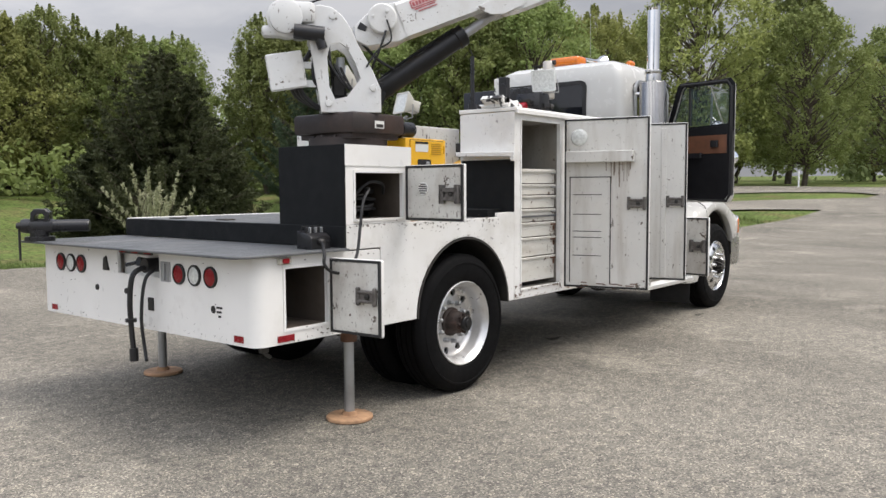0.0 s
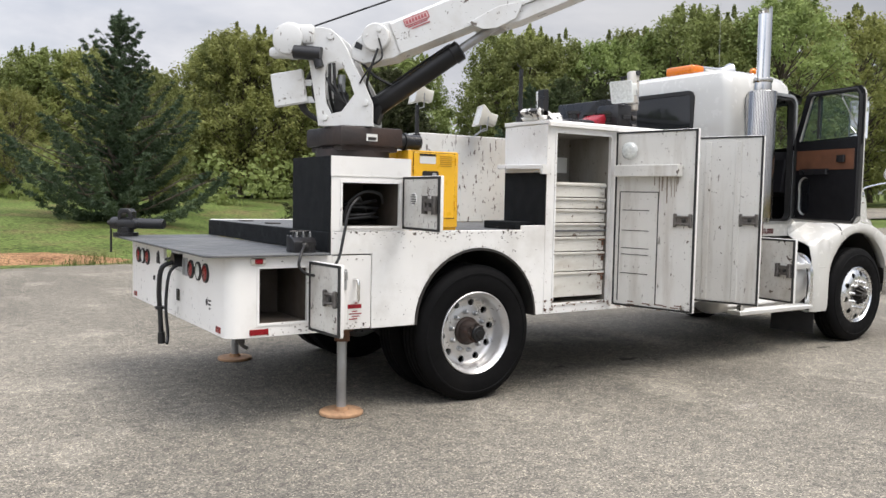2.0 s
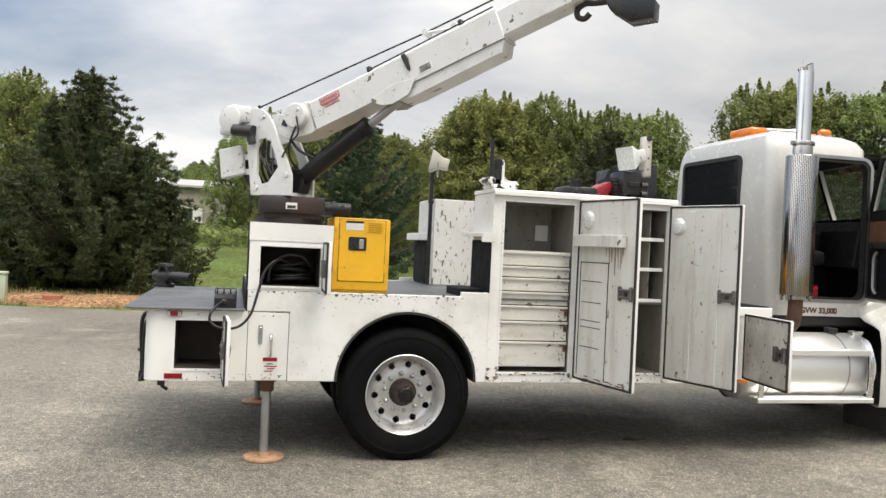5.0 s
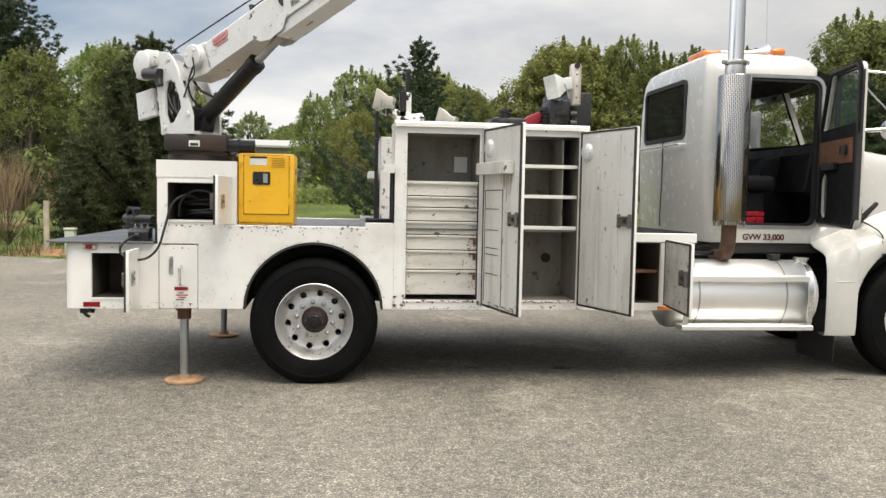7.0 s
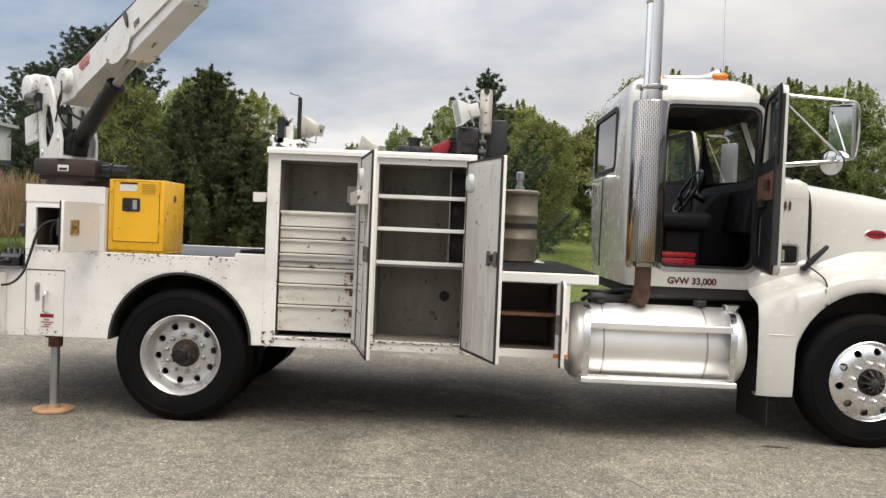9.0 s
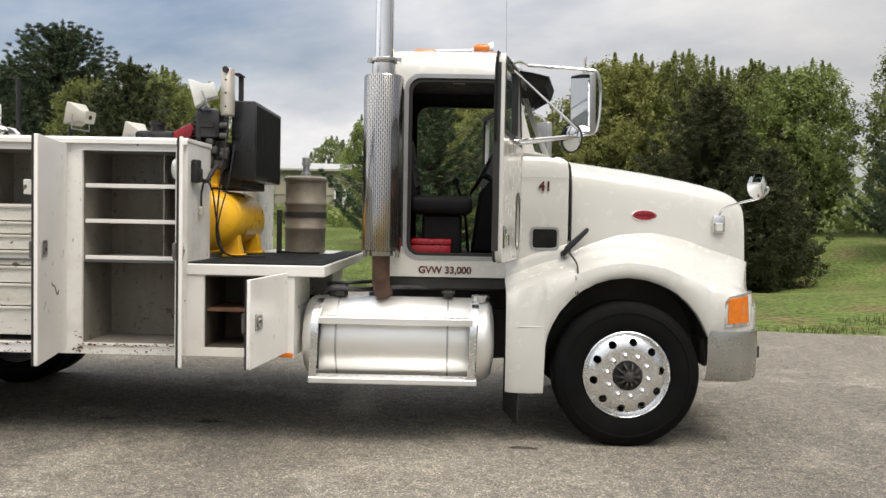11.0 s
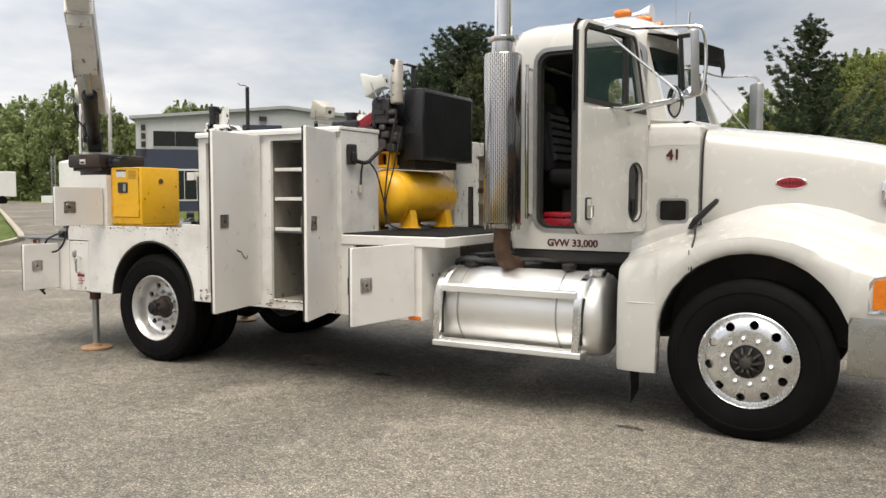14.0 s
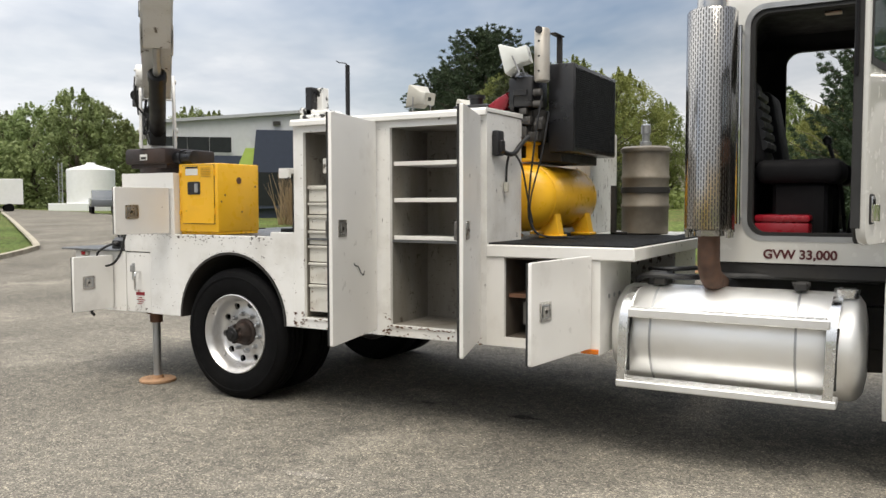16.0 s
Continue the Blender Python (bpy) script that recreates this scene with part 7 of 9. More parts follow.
tube(bm, smooth_line([BX @ Vector((0.02, -0.06, -0.02)), BX @ Vector((0.0, -0.065, -0.14)), CM @ Vector((-0.03, -0.05, 2.30)), CM @ Vector((-0.10, -0.04, 2.20))]), 0.006, 6)
part("pivot_lead", bm, M_HOSE, crane)
# winch
bm = B()
lathe(bm, CM @ Vector((-0.575, 0.08, 2.485)), CM @ Vector((-0.575, -1, 2.485)), [(0.115, 0), (0.115, 0.10), (0.10, 0.105), (0.098, 0.15), (0.085, 0.155), (0, 0.156)], 32)
box(bm, (-0.72, -0.02, 2.375), (-0.43, 0.08, 2.44), 0.02, 2, m=CM)
box(bm, (-0.56, -0.06, 2.45), (-0.40, 0.0, 2.58), 0.03, 2, m=CM)
wn_ = part("winch", bm, M_CRANE, crane, "white rope winch")
bm = B()
lathe(bm, CM @ Vector((-0.50, 0.08, 2.49)), CM @ Vector((-0.50, 1, 2.49)), [(0.10, 0), (0.10, 0.012), (0.06, 0.014), (0.06, 0.13), (0.10, 0.132), (0.10, 0.145)], 28)
part("rope_drum", bm, M_STEEL, wn_)
bm = B()
cyl(bm, CM @ Vector((-0.53, -0.06, 2.40)), CM @ Vector((-0.35, -0.06, 2.385)), 0.045, 16)
cyl(bm, CM @ Vector((-0.40, -0.06, 2.42)), CM @ Vector((-0.36, -0.06, 2.30)), 0.03, 12)
part("winch_motor", bm, M_BLACK, wn_)
bm = B()
tube(bm, [CM @ Vector((-0.47, 0.14, 2.60)), CM @ Vector((0.945, 0.11, 3.05)), BX @ Vector((2.60, 0.105, 0.14))], 0.006, 6)
part("wire_rope", bm, M_HOSE, crane, "dark wire rope")
bm = B()
mb_ = CM @ pose(-0.58, -0.01, 2.17, 0, -9, 0)
box(bm, (-0.11, -0.02, -0.11), (0.11, 0.02, 0.11), 0.008, m=mb_)
for z in (-0.05, 0.05):
    lathe(bm, mb_ @ Vector((0.085, -0.02, z)), mb_ @ Vector((0.085, -1, z)), [(0.012, 0), (0.012, 0.008), (0, 0.009)], 10)
box(bm, (-0.50, 0.0, 2.19), (-0.40, 0.02, 2.23), m=CM)
box(bm, (-0.47, 0.0, 2.08), (-0.40, 0.02, 2.12), m=CM)
part("control_box", bm, M_CRANE, crane, "white control box cover")

# ---------------------------------------------------------------- yellow generator cabinet
gen = thing("generator_cabinet", (-0.38, 0.25, 1.2445), "yellow steel generator cabinet on the bed", "generator")
bm = B()
box(bm, (-0.588, 0.045, 1.262), (-0.168, 0.50, 1.795), 0.012, 2)
g0 = part("housing", bm, M_YELLOW, gen, "yellow painted housing")
bm = B()
box(bm, (-0.585, 0.06, 1.2445), (-0.172, 0.49, 1.263), 0.003)
part("skid", bm, M_YELLOW, gen)
bm = B()
prism(bm, rounded(-0.545, 1.33, -0.205, 1.78, 0.01, 2), "y", 0.036, 0.046, 0.003)
gd = part("front_panel", bm, M_YELLOW, gen)
part("latch_recess", prism(B(), rounded(-0.478, 1.555, -0.345, 1.655, 0.012, 3), "y", 0.031, 0.04), M_BLACK, gd, "black latch recess")
part("latch", box(B(), (-0.40, 0.024, 1.57), (-0.365, 0.033, 1.64), 0.003), M_STEEL, gd)
part("label", box(B(), (-0.50, 0.0335, 1.705), (-0.37, 0.037, 1.755)), M_LABEL, gd)
part("label_head", box(B(), (-0.50, 0.0335, 1.757), (-0.37, 0.037, 1.772)), M_BLACK, gd)
bm = B()
for k in range(6):
    box(bm, (-0.335, 0.033, 1.69 + 0.013 * k), (-0.235, 0.038, 1.696 + 0.013 * k))
part("louvre", bm, mat("louvre_shadow", (0.5, 0.28, 0.01), 0.5), gd)
for z in (1.40, 1.70):
    part("hinge", cyl(B(), (-0.200, 0.035, z), (-0.200, 0.035, z + 0.05), 0.008, 8), M_YELLOW, gen)
    part("hinge", cyl(B(), (-0.568, 0.038, z), (-0.568, 0.038, z + 0.03), 0.008, 8), M_YELLOW, gen)
part("panel_gap", frame_bars(-0.549, -0.201, 1.326, 1.784, 0.005, 0.0435, 0.0447), M_BLACK, gen)
part("side_fitting", lathe(B(), (-0.169, 0.27, 1.665), (1, 0.27, 1.665), [(0.026, 0), (0.026, 0.006), (0.014, 0.008), (0, 0.002)], 18), M_RUST, gen)
for y, z in ((0.12, 1.55), (0.08, 1.50), (0.455, 1.62), (0.30, 1.42)):
    part("bolt", lathe(B(), (-0.169, y, z), (1, y, z), [(0.009, 0), (0.007, 0.005), (0, 0.006)], 8), M_RUST, gen)

# ---------------------------------------------------------------- remote control and its cable
rc = thing("control_pendant", (-1.33, 0.12, 1.1085), "black control pendant with levers standing on the platform", "remote control")
part("casing", prism(B(), [(0.055, 1.1085), (0.185, 1.1085), (0.185, 1.215), (0.085, 1.200), (0.055, 1.175)], "x", -1.41, -1.255, 0.008, 2), M_BLACK, rc)
for k in range(6):
    part("lever", box(B(), (-1.396 + 0.023 * k, 0.105, 1.199), (-1.386 + 0.023 * k, 0.125, 1.236), 0.002), M_STEEL if k % 2 else M_BLACK, rc)
part("guard", tube(B(), [(-1.405, 0.15, 1.205), (-1.405, 0.14, 1.240), (-1.26, 0.14, 1.240), (-1.26, 0.15, 1.205)], 0.005, 6), M_BLACK, rc)
part("cable_gland", lathe(B(), (-1.34, 0.056, 1.15), (-1.36, -1, 1.13), [(0.022, -0.004), (0.022, 0.018), (0.012, 0.03), (0, 0.032)], 12), M_FRAME, rc)
bm = B()
tube(bm, smooth_line([(-1.34, 0.05, 1.15), (-1.37, 0.00, 1.14), (-1.42, -0.065, 1.09), (-1.43, -0.075, 1.03), (-1.38, -0.085, 0.985), (-1.30, -0.09, 0.975), (-1.22, -0.08, 1.00), (-1.155, -0.065, 1.08), (-1.115, -0.05, 1.22),
                      (-1.07, -0.035, 1.38), (-1.00, -0.015, 1.455), (-0.92, 0.10, 1.45), (-0.82, 0.20, 1.36)]), 0.0095, 8)
part("cable", bm, M_HOSE, rc, "black cable looped over the edge")
hose = thing("hose_coil", (-0.88, 0.25, 1.278), "black rubber hose coiled inside the compartment", "hose")
bm = B()
pts = []
for k in range(90):
    a = k * 0.28
    pts.append((-0.88 + (0.15 + 0.01 * math.sin(k * 0.7)) * math.cos(a), 0.25 + 0.12 * math.sin(a), 1.295 + 0.0016 * k + 0.01 * math.sin(k * 0.45)))
tube(bm, pts, 0.011, 8)
tube(bm, smooth_line([(-0.75, 0.10, 1.43), (-0.80, 0.06, 1.49), (-0.92, 0.06, 1.50), (-1.02, 0.08, 1.42), (-1.04, 0.10, 1.30)]), 0.010, 8)
part("loop", bm, M_HOSE, hose)

# ---------------------------------------------------------------- bench vise
vise = thing("bench_vise", (-1.93, 2.30, 1.1085), "black bench vise bolted to the platform corner", "vise")
VM = pose(-1.93, 2.30, 1.1085, 0, 0, -41)        # local x along the screw
bm = B()
cyl(bm, VM @ Vector((0, 0, 0)), VM @ Vector((0, 0, 0.03)), 0.10, 24)
cyl(bm, VM @ Vector((0, 0, 0.03)), VM @ Vector((0, 0, 0.075)), 0.065, 20)
part("vise_base", bm, M_BLACK, vise)
bm = B()
box(bm, (-0.07, -0.05, 0.06), (0.10, 0.05, 0.14), 0.02, 2, m=VM)
lathe(bm, VM @ Vector((-0.12, 0, 0.105)), VM @ Vector((1, 0, 0.105)), [(0.0, 0), (0.045, 0.004), (0.05, 0.02), (0.05, 0.20), (0.042, 0.22), (0.042, 0.44), (0.036, 0.455), (0, 0.455)], 22)
part("vise_body", bm, M_BLACK, vise)
bm = B()
prism(bm, [(-0.05, 0.13), (-0.045, 0.20), (-0.02, 0.225), (0.05, 0.225), (0.075, 0.20), (0.08, 0.13), (0.05, 0.13), (0.045, 0.175), (0.03, 0.19), (-0.005, 0.19), (-0.018, 0.175), (-0.02, 0.13)], "y", -0.045, 0.045, 0.006, m=VM)
part("jaw", bm, M_BLACK, vise)
bm = B()
cyl(bm, VM @ Vector((-0.15, 0, 0.105)), VM @ Vector((-0.11, 0, 0.105)), 0.02, 12)
cyl(bm, VM @ Vector((-0.14, 0.02, 0.13)), VM @ Vector((-0.14, 0.02, -0.14)), 0.009, 8)
part("vise_handle", bm, M_FRAME, vise)

# ---------------------------------------------------------------- on the cabinet top
fl = thing("flood_light", (0.53, 1.75, 2.32), "weathered beige flood light on a black post", "flood light")
def flood(parent, at, az, tilt, material=M_CREAM):
    m = Matrix.Translation(at) @ Matrix.Rotation(radians(az), 4, "Z") @ Matrix.Rotation(radians(tilt), 4, "Y")
    b2 = B()
    ro, ri = rounded(-0.115, -0.10, 0.115, 0.10, 0.012, 2), rounded(-0.065, -0.055, 0.065, 0.055, 0.014, 2)
    grid(b2, [[m @ Vector((x, y, z)) for y, z in p] for x, p in ((-0.10, [(a * 0.3, c * 0.3) for a, c in ri]), (-0.10, ri), (-0.03, ri), (0.06, ro), (0.075, ro), (0.075, [(a * 0.9, c * 0.88) for a, c in ro]), (0.05, [(a * 0.85, c * 0.82) for a, c in ro]))], close=True)
    part("lamp_housing", b2, material, parent)
    part("lamp_glass", prism(B(), [(a * 0.9, c * 0.88) for a, c in ro], "x", 0.066, 0.070, m=m), M_LENSCLEAR, parent)
    b2 = B()
    tube(b2, [m @ Vector((0, -0.112, 0)), m @ Vector((-0.02, -0.112, -0.125)), m @ Vector((-0.02, 0.112, -0.125)), m @ Vector((0, 0.112, 0))], 0.006, 6)
    part("yoke", b2, M_STEEL, parent)


flood(fl, (0.60, 1.80, 2.43), 165, -12)
br = thing("steel_bracket", (0.70, 0.20, 2.083), "paint-spattered black and white steel bracket on the cabinet", "bracket")
M_SPATTER = mat("blotched_black_and_white", (0.76, 0.76, 0.74), 0.5, vary=0.05, chips=(0.015, 0.015, 0.015), chip_amount=1.25, chip_scale=10)
bm = B()
box(bm, (0.62, 0.06, 2.083), (0.82, 0.36, 2.115), 0.008)
prism(bm, [(0.62, 2.11), (0.57, 2.150), (0.60, 2.175), (0.68, 2.165), (0.75, 2.14), (0.82, 2.15), (0.86, 2.11)], "y", 0.10, 0.30, 0.01)
part("bracket_base", bm, M_SPATTER, br)
part("upright", box(B(), (0.645, 0.10, 2.115), (0.70, 0.17, 2.315), 0.004), M_BLACK, br)
part("upright", box(B(), (0.690, 0.172, 2.115), (0.745, 0.245, 2.315), 0.004), M_SPATTER, br)
st = thing("pipe_stub", (0.735, 0.51, 2.083), "upright black pipe with a wire end", "pipe")
bm = B()
cyl(bm, (0.735, 0.49, 2.083), (0.735, 0.49, 2.52), 0.017, 12)
cyl(bm, (0.735, 0.49, 2.083), (0.735, 0.49, 2.14), 0.035, 12)
part("pipe", bm, M_BLACK, st)
part("wire", tube(B(), smooth_line([(0.735, 0.49, 2.52), (0.72, 0.48, 2.535), (0.68, 0.46, 2.54), (0.66, 0.45, 2.555)]), 0.004, 6), M_HOSE, st)

# ---------------------------------------------------------------- compressor
cp = thing("air_compressor", (2.06, 1.2, 1.2395), "yellow tank air compressor with an engine and black radiator", "compressor")
CX, CZ, CR = 2.07, 1.525, 0.235
bm = B()
lathe(bm, (CX, 0.63, CZ), (CX, 3, CZ), [(0, 0), (0.10, 0.008), (0.17, 0.035), (0.215, 0.08), (CR, 0.13), (CR, 0.98), (0.215, 1.03), (0.17, 1.075), (0.10, 1.10), (0, 1.11)], 44)
ctank = part("air_receiver", bm, M_YELLOW, cp, "horizontal yellow air receiver", smooth=50)
bm = B()
rows = []
for k in range(45):
    a = 6.283185 * k / 44
    rows.append([(CX + r * math.cos(a), y, CZ + r * math.sin(a)) for y, r in ((0.752, CR), (0.756, CR + 0.004), (0.766, CR + 0.004), (0.770, CR))])
grid(bm, rows)
part("weld_seam", bm, M_YELLOW, ctank)
for y in (0.87, 1.49):
    for s in (-1, 1):
        bm = B()
        prism(bm, [(CX + s * 0.08, CZ - 0.19), (CX + s * 0.20, CZ - 0.09), (CX + s * 0.235, 1.262), (CX + s * 0.12, 1.262)], "y", y - 0.05, y + 0.05, 0.004)
        box(bm, (CX + s * 0.17 - 0.08, y - 0.07, 1.2395), (CX + s * 0.17 + 0.08, y + 0.07, 1.262), 0.005)
        part("foot", bm, M_YELLOW, cp)
bm = B()
box(bm, (1.95, 0.72, 1.775), (2.14, 0.86, 1.80), 0.004)
for x in (1.95, 2.09):
    box(bm, (x, 0.73, 1.80), (x + 0.05, 0.83, 1.90), 0.004)
box(bm, (1.95, 0.70, 1.895), (2.15, 0.86, 1.915), 0.004)
part("engine_stand", bm, M_YELLOW, cp, "yellow engine stand")
bm = B()
box(bm, (1.95, 0.87, 1.775), (2.30, 1.62, 1.915), 0.006)
part("engine_bed", bm, M_FRAME, cp, "dark engine bed")
bm = B()
lathe(bm, (2.005, 0.85, 2.20), (3, 0.85, 2.20), [(0.215, 0), (0.215, 0.03), (0.19, 0.034), (0.06, 0.036), (0, 0.04)], 36)
part("flywheel_guard", bm, M_BLACK, cp, "black round flywheel guard")
bm = B()
for k, (x, y, z, s) in enumerate(((2.07, 0.70, 1.98, 0.05), (2.12, 0.68, 2.06, 0.035), (2.16, 0.71, 1.95, 0.04), (2.20, 0.69, 2.02, 0.03), (2.10, 0.66, 2.12, 0.028))):
    box(bm, (x - s, y - s * 0.6, z - s), (x + s, y + s, z + s * 0.7), 0.01, 2)
M_GREASE = mat("greasy_casting", (0.085, 0.080, 0.075), 0.55, metal=0.3, vary=0.4, scale=18, grime=(0.02, 0.018, 0.015), grime_amount=0.7, grime_scale=14, bump=0.2)
part("engine_casting", bm, M_GREASE, cp, "greasy grey engine castings")
bm = B()
box(bm, (1.62, 0.72, 1.916), (2.20, 1.30, 2.14), 0.03, 2)
for k in range(7):
    box(bm, (1.70 + 0.07 * k, 0.70, 1.95), (1.73 + 0.07 * k, 0.72, 2.12), 0.003)
for y in (0.80, 1.00):
    cyl(bm, (2.02, y, 2.14), (2.02, y, 2.30), 0.07, 16)
    for k in range(5):
        cyl(bm, (2.02, y, 2.16 + 0.028 * k), (2.02, y, 2.168 + 0.028 * k), 0.095, 16)
part("engine_block", bm, M_FRAME, cp)
bm = B()
box(bm, (1.50, 0.72, 2.085), (1.80, 1.05, 2.20), 0.03, 2)
cyl(bm, (1.64, 0.85, 2.20), (1.64, 0.85, 2.26), 0.05, 18)
cyl(bm, (1.64, 0.85, 2.25), (1.64, 0.85, 2.275), 0.065, 18)
part("air_cleaner", bm, M_BLACK, cp)
bm = B()
prism(bm, [(1.74, 2.12), (1.77, 2.18), (1.86, 2.235), (1.93, 2.265), (1.955, 2.23), (1.94, 2.17), (1.90, 2.12)], "y", 0.74, 0.98, 0.02, 2)
part("fan_shroud", bm, M_RED, cp, "red engine cowl")
bm = B()
box(bm, (1.99, 0.64, 2.14), (2.18, 0.92, 2.36), 0.03, 2)
box(bm, (2.04, 0.62, 2.22), (2.14, 0.645, 2.26), 0.004)
part("engine_cover", bm, M_BLACK, cp)
for y, z in ((0.66, 2.24), (0.66, 2.16), (0.70, 2.05)):
    part("fitting", cyl(B(), (2.18, y, z), (2.235, y, z), 0.026, 14), M_GREASE, cp)
bm = B()
box(bm, (2.225, 0.80, 1.838), (2.415, 1.725, 2.448), 0.014, 2)
rad = part("radiator_case", bm, M_BLACK, cp, "large black radiator case")
M_MESHPANEL = mat("perforated_black_panel", (0.016, 0.017, 0.019), 0.45, vary=0.1, bump=0.8, bump_scale=140)
bm = B()
for k in range(58):
    y = 0.835 + 0.0148 * k
    box(bm, (2.4155, y, 1.87), (2.4185, y + 0.006, 2.418))
for k in range(37):
    z = 1.874 + 0.0148 * k
    box(bm, (2.4150, 0.835, z), (2.4180, 1.695, z + 0.006))
tagged(part("radiator_grille", bm, M_LINER, rad), kind="stuff")
bm = B()
lathe(bm, (2.225, 0.69, 2.31), (2.225, 0.69, 4), [(0.0, 0), (0.05, 0.002), (0.058, 0.012), (0.058, 0.35), (0.05, 0.362), (0, 0.364)], 24)
for v in bm.verts:
    v.co.x = 2.225 + (v.co.x - 2.225) * 0.9
mf = part("muffler", bm, mat("weathered_muffler_steel", (0.50, 0.47, 0.42), 0.42, metal=0.5, vary=0.12, grime=(0.32, 0.25, 0.18), grime_amount=0.4, grime_scale=9), cp, "upright stainless muffler")
bm = B()
for z in (2.38, 2.48, 2.58):
    lathe(bm, (2.225, 0.634, z), (2.225, 0, z), [(0.009, 0), (0.007, 0.004), (0, 0.005)], 8)
cyl(bm, (2.225, 0.66, 2.655), (2.225, 0.62, 2.655), 0.024, 14)
part("muffler_port", bm, M_GASKET, mf)
bm = B()
box(bm, (2.255, 0.74, 2.640), (2.305, 0.90, 2.650), 0.002)
box(bm, (2.262, 0.86, 2.44), (2.298, 0.885, 2.645), 0.002)
part("muffler_bracket", bm, M_FRAME, cp)
bm = B()
tube(bm, smooth_line([(2.24, 0.66, 2.22), (2.215, 0.61, 1.95), (2.19, 0.57, 1.6), (2.195, 0.55, 1.38), (2.26, 0.58, 1.27), (2.40, 0.72, 1.252), (2.52, 0.74, 1.252)]), 0.007, 6)
tube(bm, smooth_line([(2.29, 0.66, 2.10), (2.26, 0.60, 1.8), (2.20, 0.56, 1.5), (2.23, 0.54, 1.32), (2.31, 0.60, 1.255), (2.45, 0.85, 1.252)]), 0.006, 6)
part("hose", bm, M_HOSE, cp)
wl_ = thing("work_light", (2.06, 0.62, 2.36), "beige work light fixed above the engine", "work light")
flood(wl_, (2.06, 0.62, 2.475), -168, 14, mat("lamp_white", (0.62, 0.64, 0.62), 0.4, vary=0.06, grime=(0.4, 0.38, 0.33), grime_amount=0.3))
wl2 = thing("work_light", (1.15, 1.05, 2.09), "weathered beige work light behind the cabinet", "work light")
flood(wl2, (1.20, 1.60, 2.24), 160, -15)
part("lamp_leg", tube(B(), [(1.20, 1.60, 2.14), (1.20, 1.76, 2.08)], 0.01, 6), M_STEEL, wl2)
# plug box on the cabinet end
pb = thing("plug_box", (2.16, 0.10, 1.86), "black engine plug and wiring on the cabinet end", "plug")
bm = B()
box(bm, (2.151, 0.06, 1.78), (2.20, 0.15, 1.94), 0.012, 2)
box(bm, (2.19, 0.075, 1.80), (2.215, 0.135, 1.88), 0.008)
part("switch_body", bm, M_BLACK, pb)
bm = B()
tube(bm, smooth_line([(2.18, 0.13, 1.82), (2.19, 0.22, 1.80), (2.19, 0.32, 1.81), (2.19, 0.42, 1.87), (2.20, 0.52, 1.93)]), 0.016, 8)
tube(bm, smooth_line([(2.19, 0.24, 1.80), (2.17, 0.245, 1.72), (2.17, 0.24, 1.62)]), 0.008, 6)
tube(bm, smooth_line([(2.19, 0.34, 1.80), (2.20, 0.42, 1.72), (2.20, 0.50, 1.55), (2.22, 0.55, 1.35)]), 0.007, 6)
part("wiring", bm, M_HOSE, pb)
part("plug_end", box(B(), (2.155, 0.225, 1.555), (2.185, 0.255, 1.62), 0.006), M_CREAM, pb)

# ---------------------------------------------------------------- drum
dr = thing("steel_drum", (2.62, 1.85, 1.2395), "small stained steel drum standing on the deck", "drum")
bm = B()
lathe(bm, (2.62, 1.85, 1.2395), (2.62, 1.85, 3), [(0.165, 0), (0.18, 0.01), (0.18, 0.20), (0.187, 0.21), (0.187, 0.23), (0.18, 0.24), (0.18, 0.42), (0.187, 0.43), (0.187, 0.45), (0.18, 0.46), (0.18, 0.63), (0.186, 0.64)], 40)
part("drum_body", bm, M_BARREL, dr)
bm = B()
lathe(bm, (2.62, 1.85, 1.878), (2.62, 1.85, 3), [(0.19, 0), (0.195, 0.008), (0.195, 0.03), (0.17, 0.045), (0.05, 0.052), (0.04, 0.055)], 40)
part("drum_lid", bm, M_BARREL, dr)
bm = B()
lathe(bm, (2.62, 1.85, 1.93), (2.62, 1.85, 3), [(0.045, 0), (0.045, 0.03), (0.03, 0.035), (0.03, 0.09), (0.038, 0.095), (0.038, 0.16), (0.025, 0.17), (0, 0.172)], 20)
part("pump_head", bm, M_STEEL, dr)
bm = B()
lathe(bm, (2.62, 1.85, 1.56), (2.62, 1.85, 3), [(0.183, 0), (0.189, 0.002), (0.189, 0.045), (0.183, 0.047)], 40)
box(bm, (2.40, 1.66, 1.2395), (2.44, 1.70, 1.62), 0.004)
box(bm, (2.40, 1.66, 1.2395), (2.52, 1.72, 1.26), 0.004)
part("drum_strap", bm, M_FRAME, dr)

